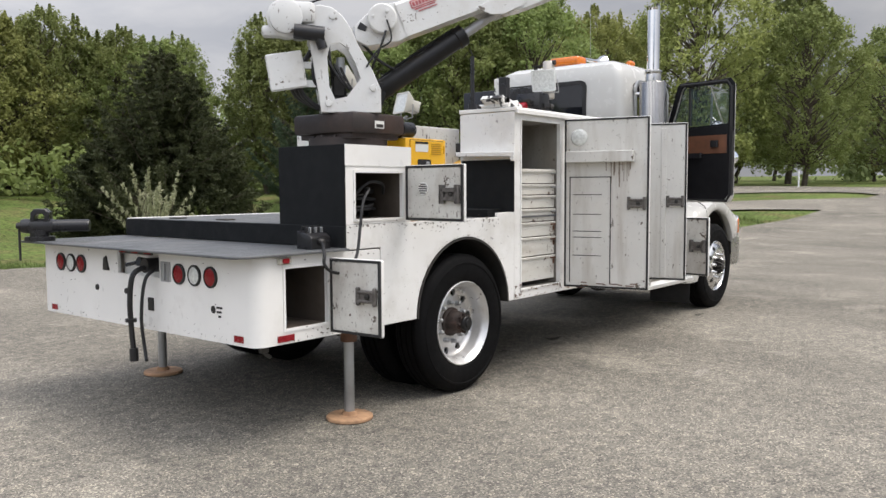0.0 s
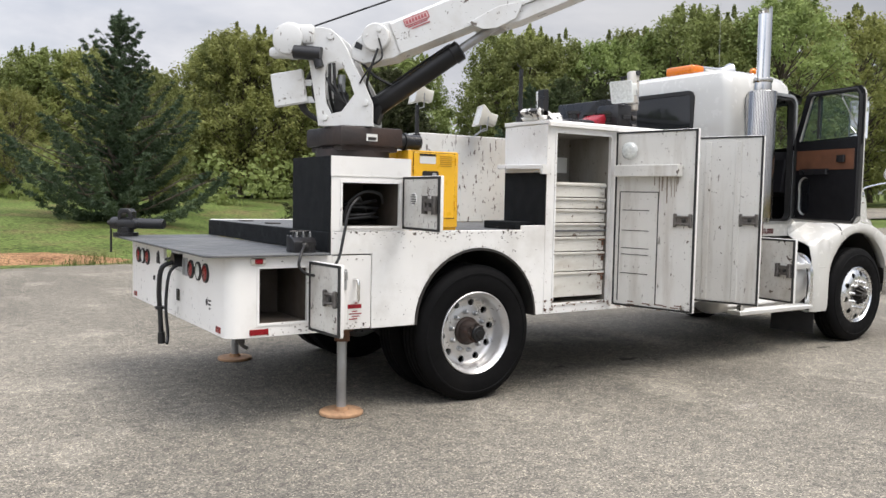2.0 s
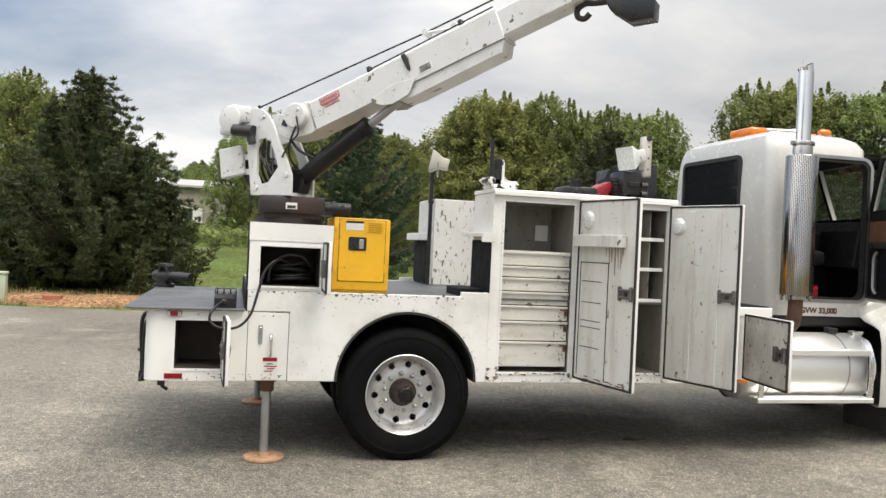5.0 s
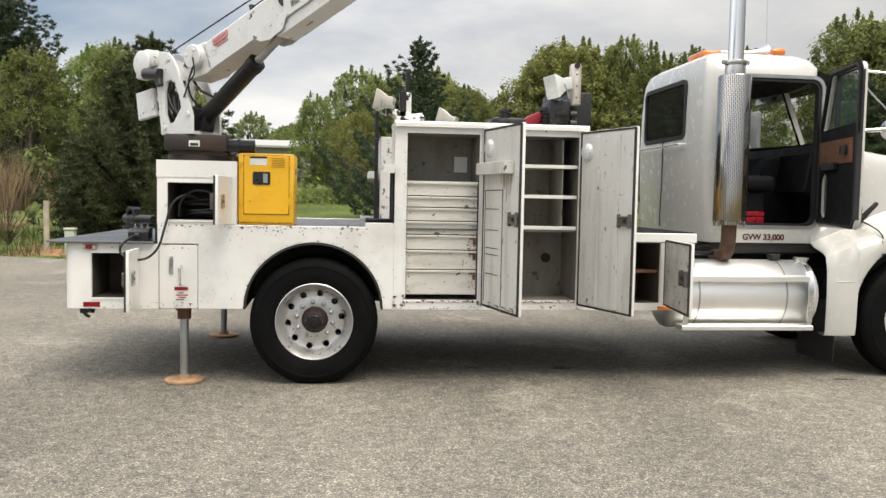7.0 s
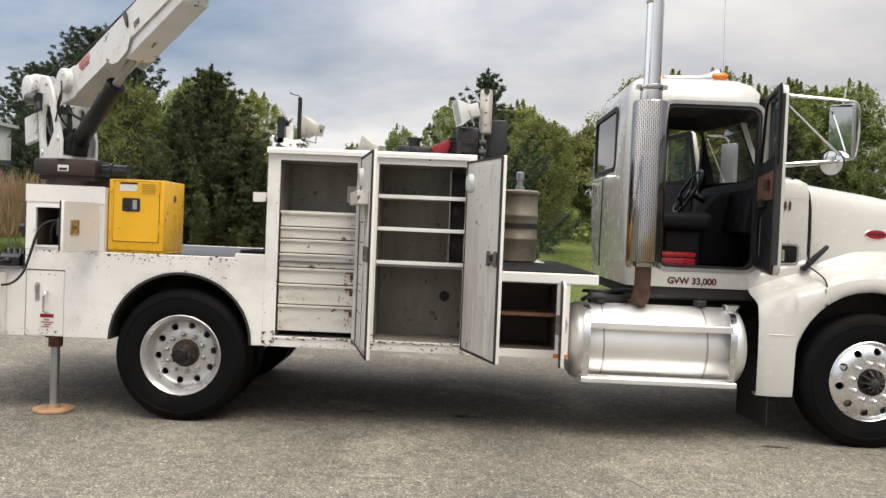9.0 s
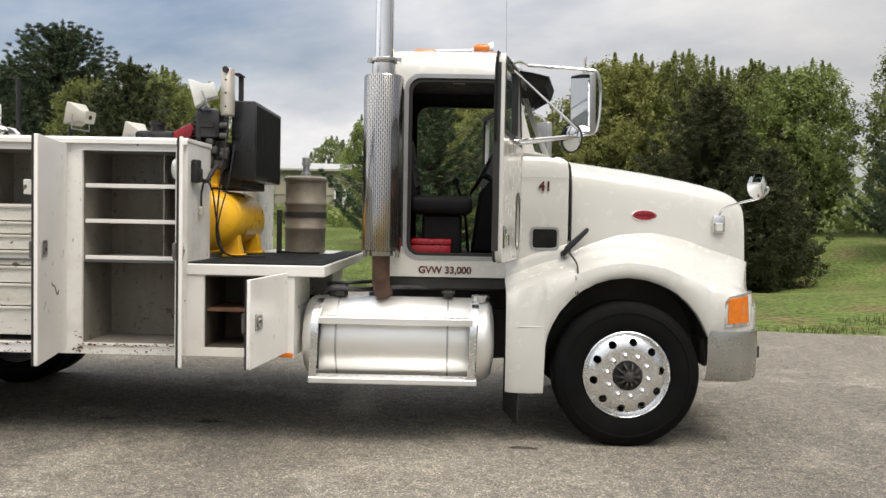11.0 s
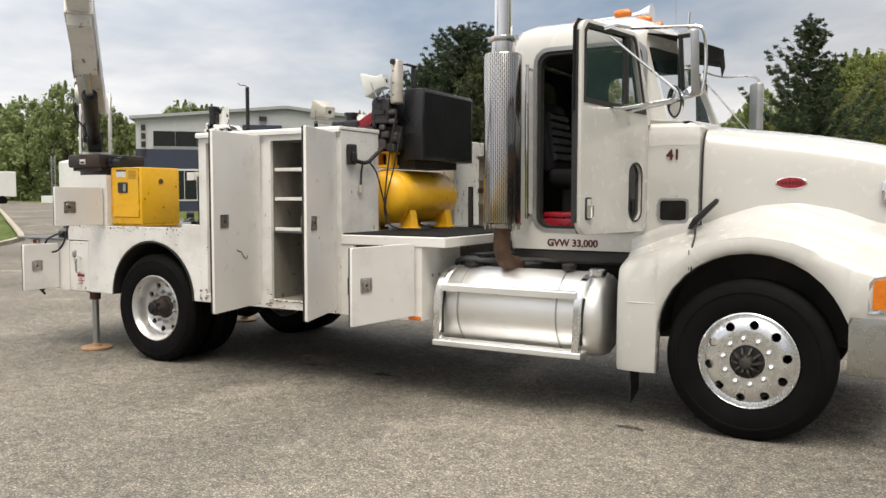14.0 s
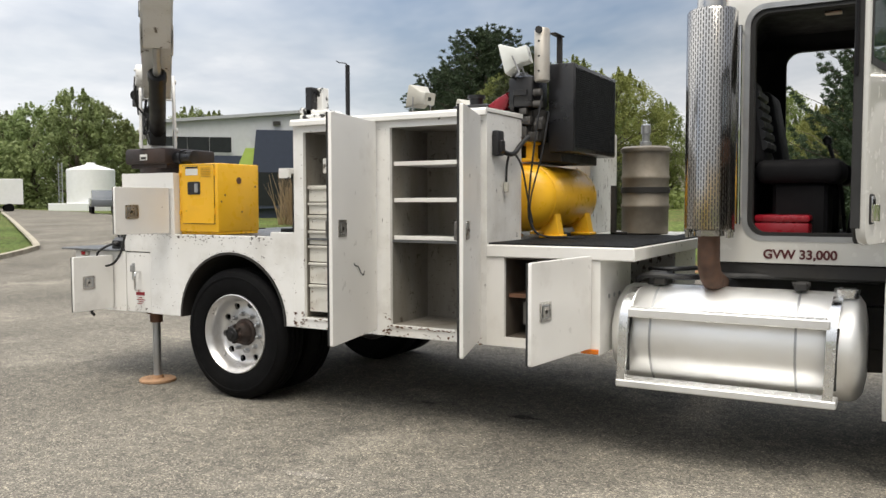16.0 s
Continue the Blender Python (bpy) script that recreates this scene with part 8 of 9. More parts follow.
# ---------------------------------------------------------------- plants
def leaf_material(name, dark, light, glow=0.25):
    m = bpy.data.materials.new(name)
    m.use_nodes = True
    n, l = m.node_tree.nodes, m.node_tree.links
    b = n["Principled BSDF"]
    geo = n.new("ShaderNodeNewGeometry")
    oi = n.new("ShaderNodeObjectInfo")
    tn = n.new("ShaderNodeTexNoise")
    tn.inputs["Scale"].default_value, tn.inputs["Detail"].default_value = 0.55, 3
    l.new(n.new("ShaderNodeTexCoord").outputs["Object"], tn.inputs["Vector"])
    a = n.new("ShaderNodeMath")
    a.operation = "MULTIPLY_ADD"
    l.new(geo.outputs["Random Per Island"], a.inputs[0])
    a.inputs[1].default_value = 0.55
    c = n.new("ShaderNodeMapRange")
    c.inputs[1].default_value, c.inputs[2].default_value, c.inputs[4].default_value = 0.3, 0.7, 0.45
    l.new(tn.outputs[0], c.inputs[0])
    l.new(c.outputs[0], a.inputs[2])
    mx = n.new("ShaderNodeMix")
    mx.data_type = "RGBA"
    l.new(a.outputs[0], mx.inputs[0])
    mx.inputs[6].default_value, mx.inputs[7].default_value = (*dark, 1), (*light, 1)
    hsv = n.new("ShaderNodeHueSaturation")
    for k, lo, hi in (("Value", 0.78, 1.25), ("Hue", 0.485, 0.515)):
        r = n.new("ShaderNodeMapRange")
        r.inputs[3].default_value, r.inputs[4].default_value = lo, hi
        l.new(oi.outputs["Random"], r.inputs[0])
        l.new(r.outputs[0], hsv.inputs[k])
    l.new(mx.outputs[2], hsv.inputs["Color"])
    l.new(hsv.outputs[0], b.inputs["Base Color"])
    b.inputs["Roughness"].default_value = 0.6
    b.inputs["Specular IOR Level"].default_value = 0.2
    tr = n.new("ShaderNodeBsdfTranslucent")
    l.new(hsv.outputs[0], tr.inputs["Color"])
    ms = n.new("ShaderNodeMixShader")
    ms.inputs[0].default_value = glow
    l.new(b.outputs[0], ms.inputs[1])
    l.new(tr.outputs[0], ms.inputs[2])
    l.new(ms.outputs[0], n["Material Output"].inputs["Surface"])
    return m


M_LEAF = leaf_material("spring_leaves", (0.146, 0.180, 0.058), (0.288, 0.334, 0.118), 0.48)
M_LEAFY = leaf_material("yellow_green_leaves", (0.172, 0.190, 0.058), (0.335, 0.345, 0.120), 0.48)
M_NEEDLE = leaf_material("cedar_needles", (0.034, 0.047, 0.021), (0.098, 0.114, 0.050), 0.25)
M_PINE = leaf_material("pine_needles", (0.030, 0.048, 0.028), (0.085, 0.112, 0.060), 0.25)
# distance haze is mixed into the paler green of the far leaves
M_FARLEAF = leaf_material("haze_tinted_far_leaves", (0.180, 0.222, 0.096), (0.320, 0.375, 0.165), 0.45)
M_PALE = leaf_material("pale_shrub_leaves", (0.22, 0.25, 0.13), (0.56, 0.57, 0.38), 0.25)
M_DRY = leaf_material("dry_grass_blades", (0.22, 0.155, 0.085), (0.50, 0.39, 0.235), 0.35)
M_BLADE = leaf_material("grass_blades", (0.052, 0.074, 0.019), (0.120, 0.148, 0.044), 0.3)
M_BARK = mat("bark", (0.085, 0.068, 0.052), 0.9, vary=0.35, scale=5, bump=0.6, bump_scale=25)


def from_arrays(name, verts, quads, material):
    me = bpy.data.meshes.new(name)
    me.from_pydata([tuple(v) for v in verts], [], [tuple(q) for q in quads])
    me.materials.append(material)
    return me


def leaf_cloud(rs, centres, radii, per, size, droop=0.0, long=1.6, wide=0.5, facing=False):
    """Small bent leaf sprays scattered in and on ellipsoids; each is two triangles joined at the midrib."""
    V, Q = [], []
    for c, r in zip(centres, radii):
        k = per
        d = rs.normal(size=(k, 3))
        d /= np.linalg.norm(d, axis=1)[:, None]
        p = np.array(c) + d * np.array(r) * (rs.uniform(0.45, 1.08, size=(k, 1)))
        a = rs.normal(size=(k, 3)) * 0.6 + d
        a[:, 2] -= droop
        a /= np.linalg.norm(a, axis=1)[:, None]
        if facing:      # blades lie flat on the outside of the clump, turned up to the light
            face = d + rs.normal(size=(k, 3)) * 0.55 + np.array((0, 0, 0.45))
            a = np.cross(face, rs.normal(size=(k, 3)))
            a /= np.linalg.norm(a, axis=1)[:, None]
            b = np.cross(face, a)
        else:
            b = np.cross(a, rs.normal(size=(k, 3)))
        b /= np.linalg.norm(b, axis=1)[:, None]
        s = size * rs.uniform(0.6, 1.35, size=(k, 1))
        n0 = len(V) * 0 + sum(len(x) for x in V)
        quad = np.stack([p - a * s * long * 0.5, p + b * s * wide, p + a * s * long * 0.5, p - b * s * wide], 1)
        V.append(quad.reshape(-1, 3))
        Q += [(n0 + 4 * i, n0 + 4 * i + 1, n0 + 4 * i + 2, n0 + 4 * i + 3) for i in range(k)]
    return np.concatenate(V), Q


def limb(bm, a, b, r0, r1, rs, n=5):
    a, b = Vector(a), Vector(b)
    pts = [a.lerp(b, k / n) + Vector(rs.normal(size=3)) * (b - a).length * 0.035 * (1 if 0 < k < n else 0) for k in range(n + 1)]
    rings = []
    d = (b - a).normalized()
    x = d.orthogonal().normalized()
    y = d.cross(x)
    for k, p in enumerate(pts):
        r = r0 + (r1 - r0) * k / n
        rings.append([bm.verts.new(p + (x * math.cos(6.283185 * j / 7) + y * math.sin(6.283185 * j / 7)) * r) for j in range(7)])
    for p, q in zip(rings, rings[1:]):
        for j in range(7):
            bm.faces.new([p[j], p[(j + 1) % 7], q[(j + 1) % 7], q[j]])


def broadleaf(seed, h, w, per=44, clumps=470, size=0.125, low=0.1, shoots=34):
    """Trunk and crown meshes of a leafy tree of height h and crown width w, standing at the origin; many small upright clumps, with thin shoots above."""
    rs = np.random.RandomState(seed)
    bm = B()
    limb(bm, (0, 0, -0.3), (rs.normal() * 0.2, rs.normal() * 0.2, h * 0.45), 0.017 * h, 0.011 * h, rs)
    limb(bm, (0, 0, h * 0.40), (rs.normal() * 0.4, rs.normal() * 0.4, h * 0.90), 0.011 * h, 0.002 * h, rs)
    lobes = [(rs.uniform(0, 6.283), rs.uniform(low, 0.9), rs.uniform(-0.32, 0.30)) for k in range(14)]
    cs, rr = [], []
    for k in range(clumps):
        t = low + (0.95 - low) * rs.uniform() ** 0.85
        a, q = rs.uniform(0, 6.283), rs.uniform(0.12, 1.0) ** 0.42
        wide = w * 0.5 * math.sin(math.pi * min(1.0, (t - low) / (1 - low) * 0.86 + 0.14)) ** 0.62
        wide *= 1 + sum(g * max(0.0, math.cos(a - la)) ** 3 * max(0.0, 1 - abs(t - lt) * 5) for la, lt, g in lobes)
        c = (wide * q * math.cos(a), wide * q * math.sin(a), h * t)
        s = rs.uniform(0.022, 0.052) * h
        cs.append(c)
        rr.append((s, s, s * rs.uniform(0.8, 1.7)))
        if k % 6 == 0:
            limb(bm, (0, 0, h * max(0.12, t - 0.24)), c, 0.005 * h, 0.001 * h, rs, 4)
    for k in range(shoots):
        t = rs.uniform(0.62, 0.95)
        wide = w * 0.5 * math.sin(math.pi * min(1.0, (t - low) / (1 - low) * 0.86 + 0.14)) ** 0.62
        a, q = rs.uniform(0, 6.283), rs.uniform(0.2, 0.95)
        z = h * (t + rs.uniform(0.0, 0.045))
        for j in range(3):
            cs.append((wide * q * math.cos(a), wide * q * math.sin(a), z + 0.014 * h * j))
            rr.append(((0.015 - 0.004 * j) * h, (0.015 - 0.004 * j) * h, 0.020 * h))
    V, Q = leaf_cloud(rs, cs, rr, per, size, facing=True)
    return mesh_of("trunk", bm, M_BARK), V, Q


def conifer(seed, h, w, n=95, per=17, size=0.15, power=0.9, up=0.42, low=0.03, fat=1.0, reach=(0.72, 0.9, 1.0, 1.12)):
    """Long up-swept branches round one stem, each clothed in drooping needle sprays, uneven in length, with gaps between."""
    rs = np.random.RandomState(seed)
    bm = B()
    limb(bm, (0, 0, -0.3), (0, 0, h * 0.97), 0.018 * h, 0.002 * h, rs)
    cs, rr = [], []
    for k in range(n):
        t = low + (0.97 - low) * ((k + rs.uniform(0, 1)) / n) ** 1.1
        a = k * 2.39996 + rs.uniform(-0.5, 0.5)
        L = w * 0.5 * (1 - t) ** power * rs.choice(reach) + 0.035 * h
        u = up * rs.uniform(0.5, 1.2) + 0.5 * t
        z0 = h * t
        tip = (L * math.cos(a), L * math.sin(a), min(h * 0.985, z0 + L * u))
        limb(bm, (0, 0, z0), tip, 0.0045 * h * (1.1 - t), 0.0008 * h, rs, 4)
        m = max(4, int(L / (size * 1.9 * fat)))
        for j in range(m):
            q = 0.12 + 0.9 * (j + rs.uniform(0, 0.8)) / m
            sag = -0.10 * L * math.sin(math.pi * min(1, q))
            s = size * fat * (1.1 + 1.9 * (1 - abs(q - 0.45)) * (1 - t)) * rs.uniform(0.75, 1.2)
            off = rs.normal(size=2) * L * 0.10 * fat * (1.1 - q)
            cs.append((tip[0] * q + off[0], tip[1] * q + off[1], z0 + (tip[2] - z0) * q * q + sag))
            rr.append((s * 1.25, s * 1.25, s * 0.55))
    for j in range(6):
        cs.append((0, 0, h - 0.022 * h * j))
        s = 0.007 * h + 0.006 * h * j
        rr.append((s, s, 0.022 * h))
    V, Q = leaf_cloud(rs, cs, rr, per, size, droop=-0.25, long=2.3, wide=0.2)
    return mesh_of("trunk", bm, M_BARK), V, Q


def clump_of(*stems):
    """Several stems grown into one tree: each is (x, y, trunk, leaf corners, leaf faces)."""
    V, Q, n0 = [], [], 0
    for x, y, made in stems:
        v, q = made[1] + np.array((x, y, 0.0)), made[2]
        V.append(v)
        Q += [tuple(i + n0 for i in f) for f in q]
        n0 += len(v)
    return stems[0][2][0], np.concatenate(V), Q


def tree_kind(name, made, leaf, label, group):
    """A tree with trunk and crown, made once; copies share its meshes."""
    trunk, V, Q = made
    t = thing(name, (0, 0, 0), label, "tree", group)
    for nm, me in (("trunk", trunk), ("crown", from_arrays("crown", V, Q, leaf))):
        o = new(nm, me)
        o.parent = t
    return t


KINDS = {
    "a": tree_kind("deciduous_tree", broadleaf(11, 12.0, 8.0), M_LEAF, "tall broadleaf tree in fresh spring leaf", "trees along the lawn"),
    "b": tree_kind("deciduous_tree", broadleaf(23, 12.0, 6.4, clumps=400), M_LEAF, "slender broadleaf tree with gaps in its crown", "trees along the lawn"),
    "c": tree_kind("deciduous_tree", broadleaf(37, 12.0, 9.6, clumps=540), M_LEAFY, "broad yellow-green tree in young leaf", "trees along the lawn"),
    "d": tree_kind("deciduous_tree", broadleaf(51, 12.0, 7.6, per=36, clumps=330, low=0.14, shoots=60), M_LEAF, "thinly leaved spring tree showing its branches", "trees along the lawn"),
    "e": tree_kind("cedar_tree", clump_of((0, 0, conifer(5, 6.6, 5.2, n=170, per=40, size=0.085, power=0.95, up=0.62, fat=0.75, reach=(0.6, 0.85, 1.1, 1.3))), (1.4, -0.4, conifer(6, 4.4, 3.8, n=100, per=38, size=0.085, power=0.9, up=0.7, fat=0.75, reach=(0.6, 0.85, 1.1, 1.35))),
                                          (-1.1, 0.2, conifer(7, 5.6, 2.8, n=100, per=38, size=0.085, power=0.95, up=0.8, fat=0.75, reach=(0.6, 0.85, 1.1, 1.3))), (-2.0, -0.5, conifer(8, 3.3, 3.0, n=70, per=40, size=0.085, power=0.75, up=0.7)),
                                          (2.3, 0.4, conifer(10, 3.2, 3.0, n=70, per=40, size=0.085, power=0.75, up=0.7))), M_NEEDLE, "wide dark green cedar with several tips, reaching to the ground", "evergreens along the lawn"),
    "f": tree_kind("cedar_tree", clump_of((0, 0, conifer(9, 6.2, 4.0, n=150, per=40, size=0.085, power=0.9, up=0.7, fat=0.75, reach=(0.6, 0.85, 1.1, 1.3))), (0.9, 0.3, conifer(12, 4.9, 3.0, n=80, per=40, size=0.085, power=0.8, up=0.8)),
                                          (-0.8, -0.2, conifer(13, 4.4, 3.0, n=80, per=40, size=0.085, power=0.8, up=0.8))), M_NEEDLE, "dark ragged cedar with several tips", "evergreens along the lawn"),
    "g": tree_kind("conifer_tree", conifer(14, 8.0, 7.4, n=125, per=40, size=0.085, power=1.12, up=0.36, fat=0.70, reach=(0.5, 0.75, 1.05, 1.3)), M_PINE, "dark pointed conifer with layered branches", "evergreens along the lawn"),
    "h": tree_kind("pine_tree", conifer(19, 13.2, 10.0, n=290, per=34, size=0.14, power=0.62, up=0.30, fat=0.78, reach=(0.7, 0.9, 1.05, 1.2)), M_PINE, "tall dense dark pine", "evergreens along the lawn"),
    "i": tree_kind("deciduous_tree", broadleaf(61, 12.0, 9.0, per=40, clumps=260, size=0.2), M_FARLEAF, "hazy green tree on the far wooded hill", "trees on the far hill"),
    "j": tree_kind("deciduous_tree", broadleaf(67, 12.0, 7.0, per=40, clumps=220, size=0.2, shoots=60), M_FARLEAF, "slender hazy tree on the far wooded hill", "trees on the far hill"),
}
USED = set()


def plant(kind, x, y, scale, turn=0.0):
    src = KINDS[kind]
    m = pose(x, y, rise(x, y) - 0.08, 0, 0, turn)
    if kind not in USED:
        USED.add(kind)
        o = src
    else:
        o = copy_thing(src, Matrix())
    o.scale = (scale, scale, scale * random.uniform(0.94, 1.06))
    o.location, o.rotation_euler = m.translation, (0, 0, radians(turn))
    return o


# evergreens that stand out
for k, x, y, s, r in (("g", 3.0, 25.3, 0.92, 20), ("e", -5.15, 17.4, 0.86, 0), ("e", 13.2, 24.6, 1.12, 130), ("f", 15.9, 25.6, 0.86, 200),
                      ("h", -20.3, 45.0, 0.97, 40), ("h", -28, 53, 0.9, 160), 
                      ("g", 22.6, 27.0, 0.78, 111), ("e", 24.0, 26.0, 1.0, 15), ("e", 30.0, 30.0, 1.1, 60), ("f", 36.0, 27.0, 1.0, 5)):
    plant(k, x, y, s, r)
# the line of broadleaf trees: the height of each is its scale times twelve metres
random.seed(4)
for x, y, k, s in ((12.2, 42.8, "b", 0.82), (13.4, 42.0, "c", 0.86), (15.0, 42.4, "c", 0.80), (16.6, 40.8, "d", 0.81), (18.4, 40.8, "b", 0.77), (20.0, 39.6, "d", 0.79), (21.7, 38.8, "a", 0.78), (23.0, 38.2, "b", 0.72),
                   (14.0, 47.0, "a", 0.82), (18.5, 46.0, "c", 0.78), (22.0, 44.0, "a", 0.76), (26.8, 35.2, "b", 0.84), (28.2, 34.3, "a", 0.89), (30.0, 33.0, "b", 0.83), (31.7, 31.3, "a", 0.86), (33.4, 29.5, "d", 0.89),
                   (35.0, 27.8, "a", 0.94), (36.5, 25.9, "b", 0.95), (38.2, 23.9, "a", 1.0), (31.0, 38.0, "c", 0.9), (36.0, 33.0, "a", 0.95), (41.0, 28.0, "b", 1.0),
                   (0.0, 46.8, "a", 0.46), (2.5, 46.2, "b", 0.71), (3.8, 46.2, "a", 0.67), (5.6, 45.4, "c", 0.69), (7.6, 44.6, "a", 0.61), (9.5, 43.8, "b", 0.58), (5.6, 31.8, "a", 0.53), (1.2, 40.0, "c", 0.45), (-1.8, 47.5, "b", 0.55),
                   (-8.5, 45.0, "b", 0.52), (-13.5, 47.0, "a", 0.74), (-10.2, 40.5, "c", 0.66), (-13.2, 41.5, "a", 0.70), (-11.6, 38.0, "b", 0.70), (50.0, 31.0, "b", 1.26), (47.0, 24.5, "c", 1.0), (53.0, 19.5, "c", 1.22),
                   (44.5, 34.0, "a", 1.05), (57.5, 25.0, "d", 1.15), (58.0, 13.5, "a", 1.04), (66.0, 17.0, "b", 1.4), (63.0, 32.0, "a", 1.15), (70.0, 10.0, "a", 1.12), (74.0, 24.0, "d", 1.1),
                   (1.6, 95.0, "i", 1.2), (-6.0, 98.0, "j", 0.75), (5.0, 101.0, "i", 1.1), (13.0, 97.0, "j", 1.1), (8.5, 93.0, "i", 1.15), (-11.0, 96.0, "i", 0.8), (-16.5, 40.0, "d", 0.72), (-24.0, 62.0, "c", 0.8), (-15.0, 58.0, "a", 0.62), (-5.0, 66.0, "a", 0.5), (4.0, 57.0, "b", 0.55),
                   (-33.0, 64.0, "a", 0.85), (-44.0, 66.0, "c", 0.8), (55.0, 40.0, "b", 1.1), (84.0, 14.0, "c", 1.0), (92.0, 26.0, "a", 1.1), (80.0, 2.0, "b", 0.9)):
    plant(k, x, y, s, random.uniform(0, 360))
# the wooded hill far behind the yard's drive
for k in range(34):
    a = radians(134 + k * 0.95 + random.uniform(-0.4, 0.4))
    d = random.uniform(112, 150)
    x, y = 4 + d * math.cos(a), -5 + d * math.sin(a)
    plant("ij"[k % 2], x, y, random.uniform(0.8, 1.22), random.uniform(0, 360))

# continuous far woods
rs = np.random.RandomState(3)
cs, rr = [], []
for k in range(520):
    a = radians(rs.uniform(-25, 200))
    d = rs.uniform(72, 105) if a < radians(128) else rs.uniform(150, 190)
    x, y = 3 + d * math.cos(a), -5 + d * math.sin(a)
    top = 7.5 if a < radians(72) else 4.2 if a < radians(128) else 12.0
    cs.append((x, y, rise(x, y) + rs.uniform(0.5, top)))
    s = rs.uniform(1.6, 3.0)
    rr.append((s, s, s * 0.8))
for k in range(420):
    a = radians(rs.uniform(128, 200))
    d = rs.uniform(112, 150)
    x, y = 4 + d * math.cos(a), -5 + d * math.sin(a)
    cs.append((x, y, rise(x, y) + rs.uniform(0.3, 8.5)))
    s = rs.uniform(1.4, 2.8)
    rr.append((s, s, s * 0.85))
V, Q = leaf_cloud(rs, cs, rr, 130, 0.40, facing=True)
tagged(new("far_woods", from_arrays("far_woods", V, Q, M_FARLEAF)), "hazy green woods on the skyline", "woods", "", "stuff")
# woods and hedges behind the camera, closing the place
cs, rr = [], []
for k in range(260):
    a = radians(rs.uniform(195, 345))
    d = rs.uniform(75, 110)
    x, y = 3 + d * math.cos(a), -5 + d * math.sin(a)
    cs.append((x, y, rise(x, y) + rs.uniform(0.3, 6.5)))
    s = rs.uniform(1.6, 3.0)
    rr.append((s, s, s * 0.8))
V, Q = leaf_cloud(rs, cs, rr, 60, 0.7)
tagged(new("near_woods", from_arrays("near_woods", V, Q, M_LEAF)), "green woods across the road", "woods", "", "stuff")
# undergrowth below the tree line
cs, rr = [], []
for k in range(420):
    t = rs.uniform(0, 1)
    x = -16 + 76 * t
    y = float(np.interp(x, [-16, -5, 5, 16, 30, 60], [36, 36, 36, 34, 34, 30])) + rs.uniform(0, 14)
    cs.append((x, y, rise(x, y) + (rs.uniform(0.1, 2.4) if not -9 < x < 2 else rs.uniform(0.0, 0.5))))
    s = rs.uniform(0.6, 1.3)
    rr.append((s, s, s * 0.8))
V, Q = leaf_cloud(rs, cs, rr, 80, 0.20, facing=True)
tagged(new("undergrowth", from_arrays("undergrowth", V, Q, M_LEAF)), "dense green undergrowth below the trees", "undergrowth", "", "stuff")


def shrub(seed, x, y, h, name, material, label, n=26, leafy=True, spread=0.55):
    rs = np.random.RandomState(seed)
    t = thing(name, (x, y, rise(x, y) - 0.06), label, "shrub")
    bm = B()
    cs, rr = [], []
    for k in range(n):
        a, e = rs.uniform(0, 6.283), rs.uniform(0.70, 1.5)
        L = h * rs.uniform(0.6, 1.05)
        tip = Vector((L * math.cos(e) * math.cos(a) * spread, L * math.cos(e) * math.sin(a) * spread, L * math.sin(e)))
        limb(bm, (x, y, rise(x, y) - 0.06), Vector((x, y, rise(x, y))) + tip, 0.012, 0.003, rs, 4)
        for j in range(9 if leafy else 2):
            q = tip * (0.30 + 0.085 * j)
            r = 0.030 + 0.040 * rs.uniform() * (1.1 - 0.09 * j)
            cs.append((x + q.x + rs.normal() * 0.03, y + q.y + rs.normal() * 0.03, rise(x, y) + q.z))
            rr.append((r, r, 0.10))
    V, Q = leaf_cloud(rs, cs, rr, 17 if leafy else 4, 0.055, droop=-0.7, long=2.4, wide=0.35)
    part("stem", bm, M_BARK, t)
    o = new("foliage", from_arrays("foliage", V, Q, material))
    o.parent, o.matrix_parent_inverse = t, Matrix.Translation(-t.location)
    return t


shrub(2, 9.9, 20.0, 2.6, "flowering_shrub", M_PALE, "pale silvery shrub with upright sprays", 30, spread=0.95)
shrub(8, 11.6, 19.8, 1.35, "flowering_shrub", M_BLADE, "low green shrub beside the cedars", 14, spread=1.0)
shrub(12, -8.6, 16.4, 1.9, "bare_shrub", M_DRY, "bare brown shrub beside the bank", 34, leafy=False, spread=1.0)
for k, (x, y, h) in enumerate(((-13.6, 31.0, 3.6), (-15.2, 32.5, 4.2), (-12.4, 33.0, 3.2), (-16.8, 33.5, 3.8))):
    shrub(20 + k, x, y, h, "bare_shrub", M_DRY, "tall leafless brown shrub behind the dry grass", 46, leafy=False, spread=0.9)


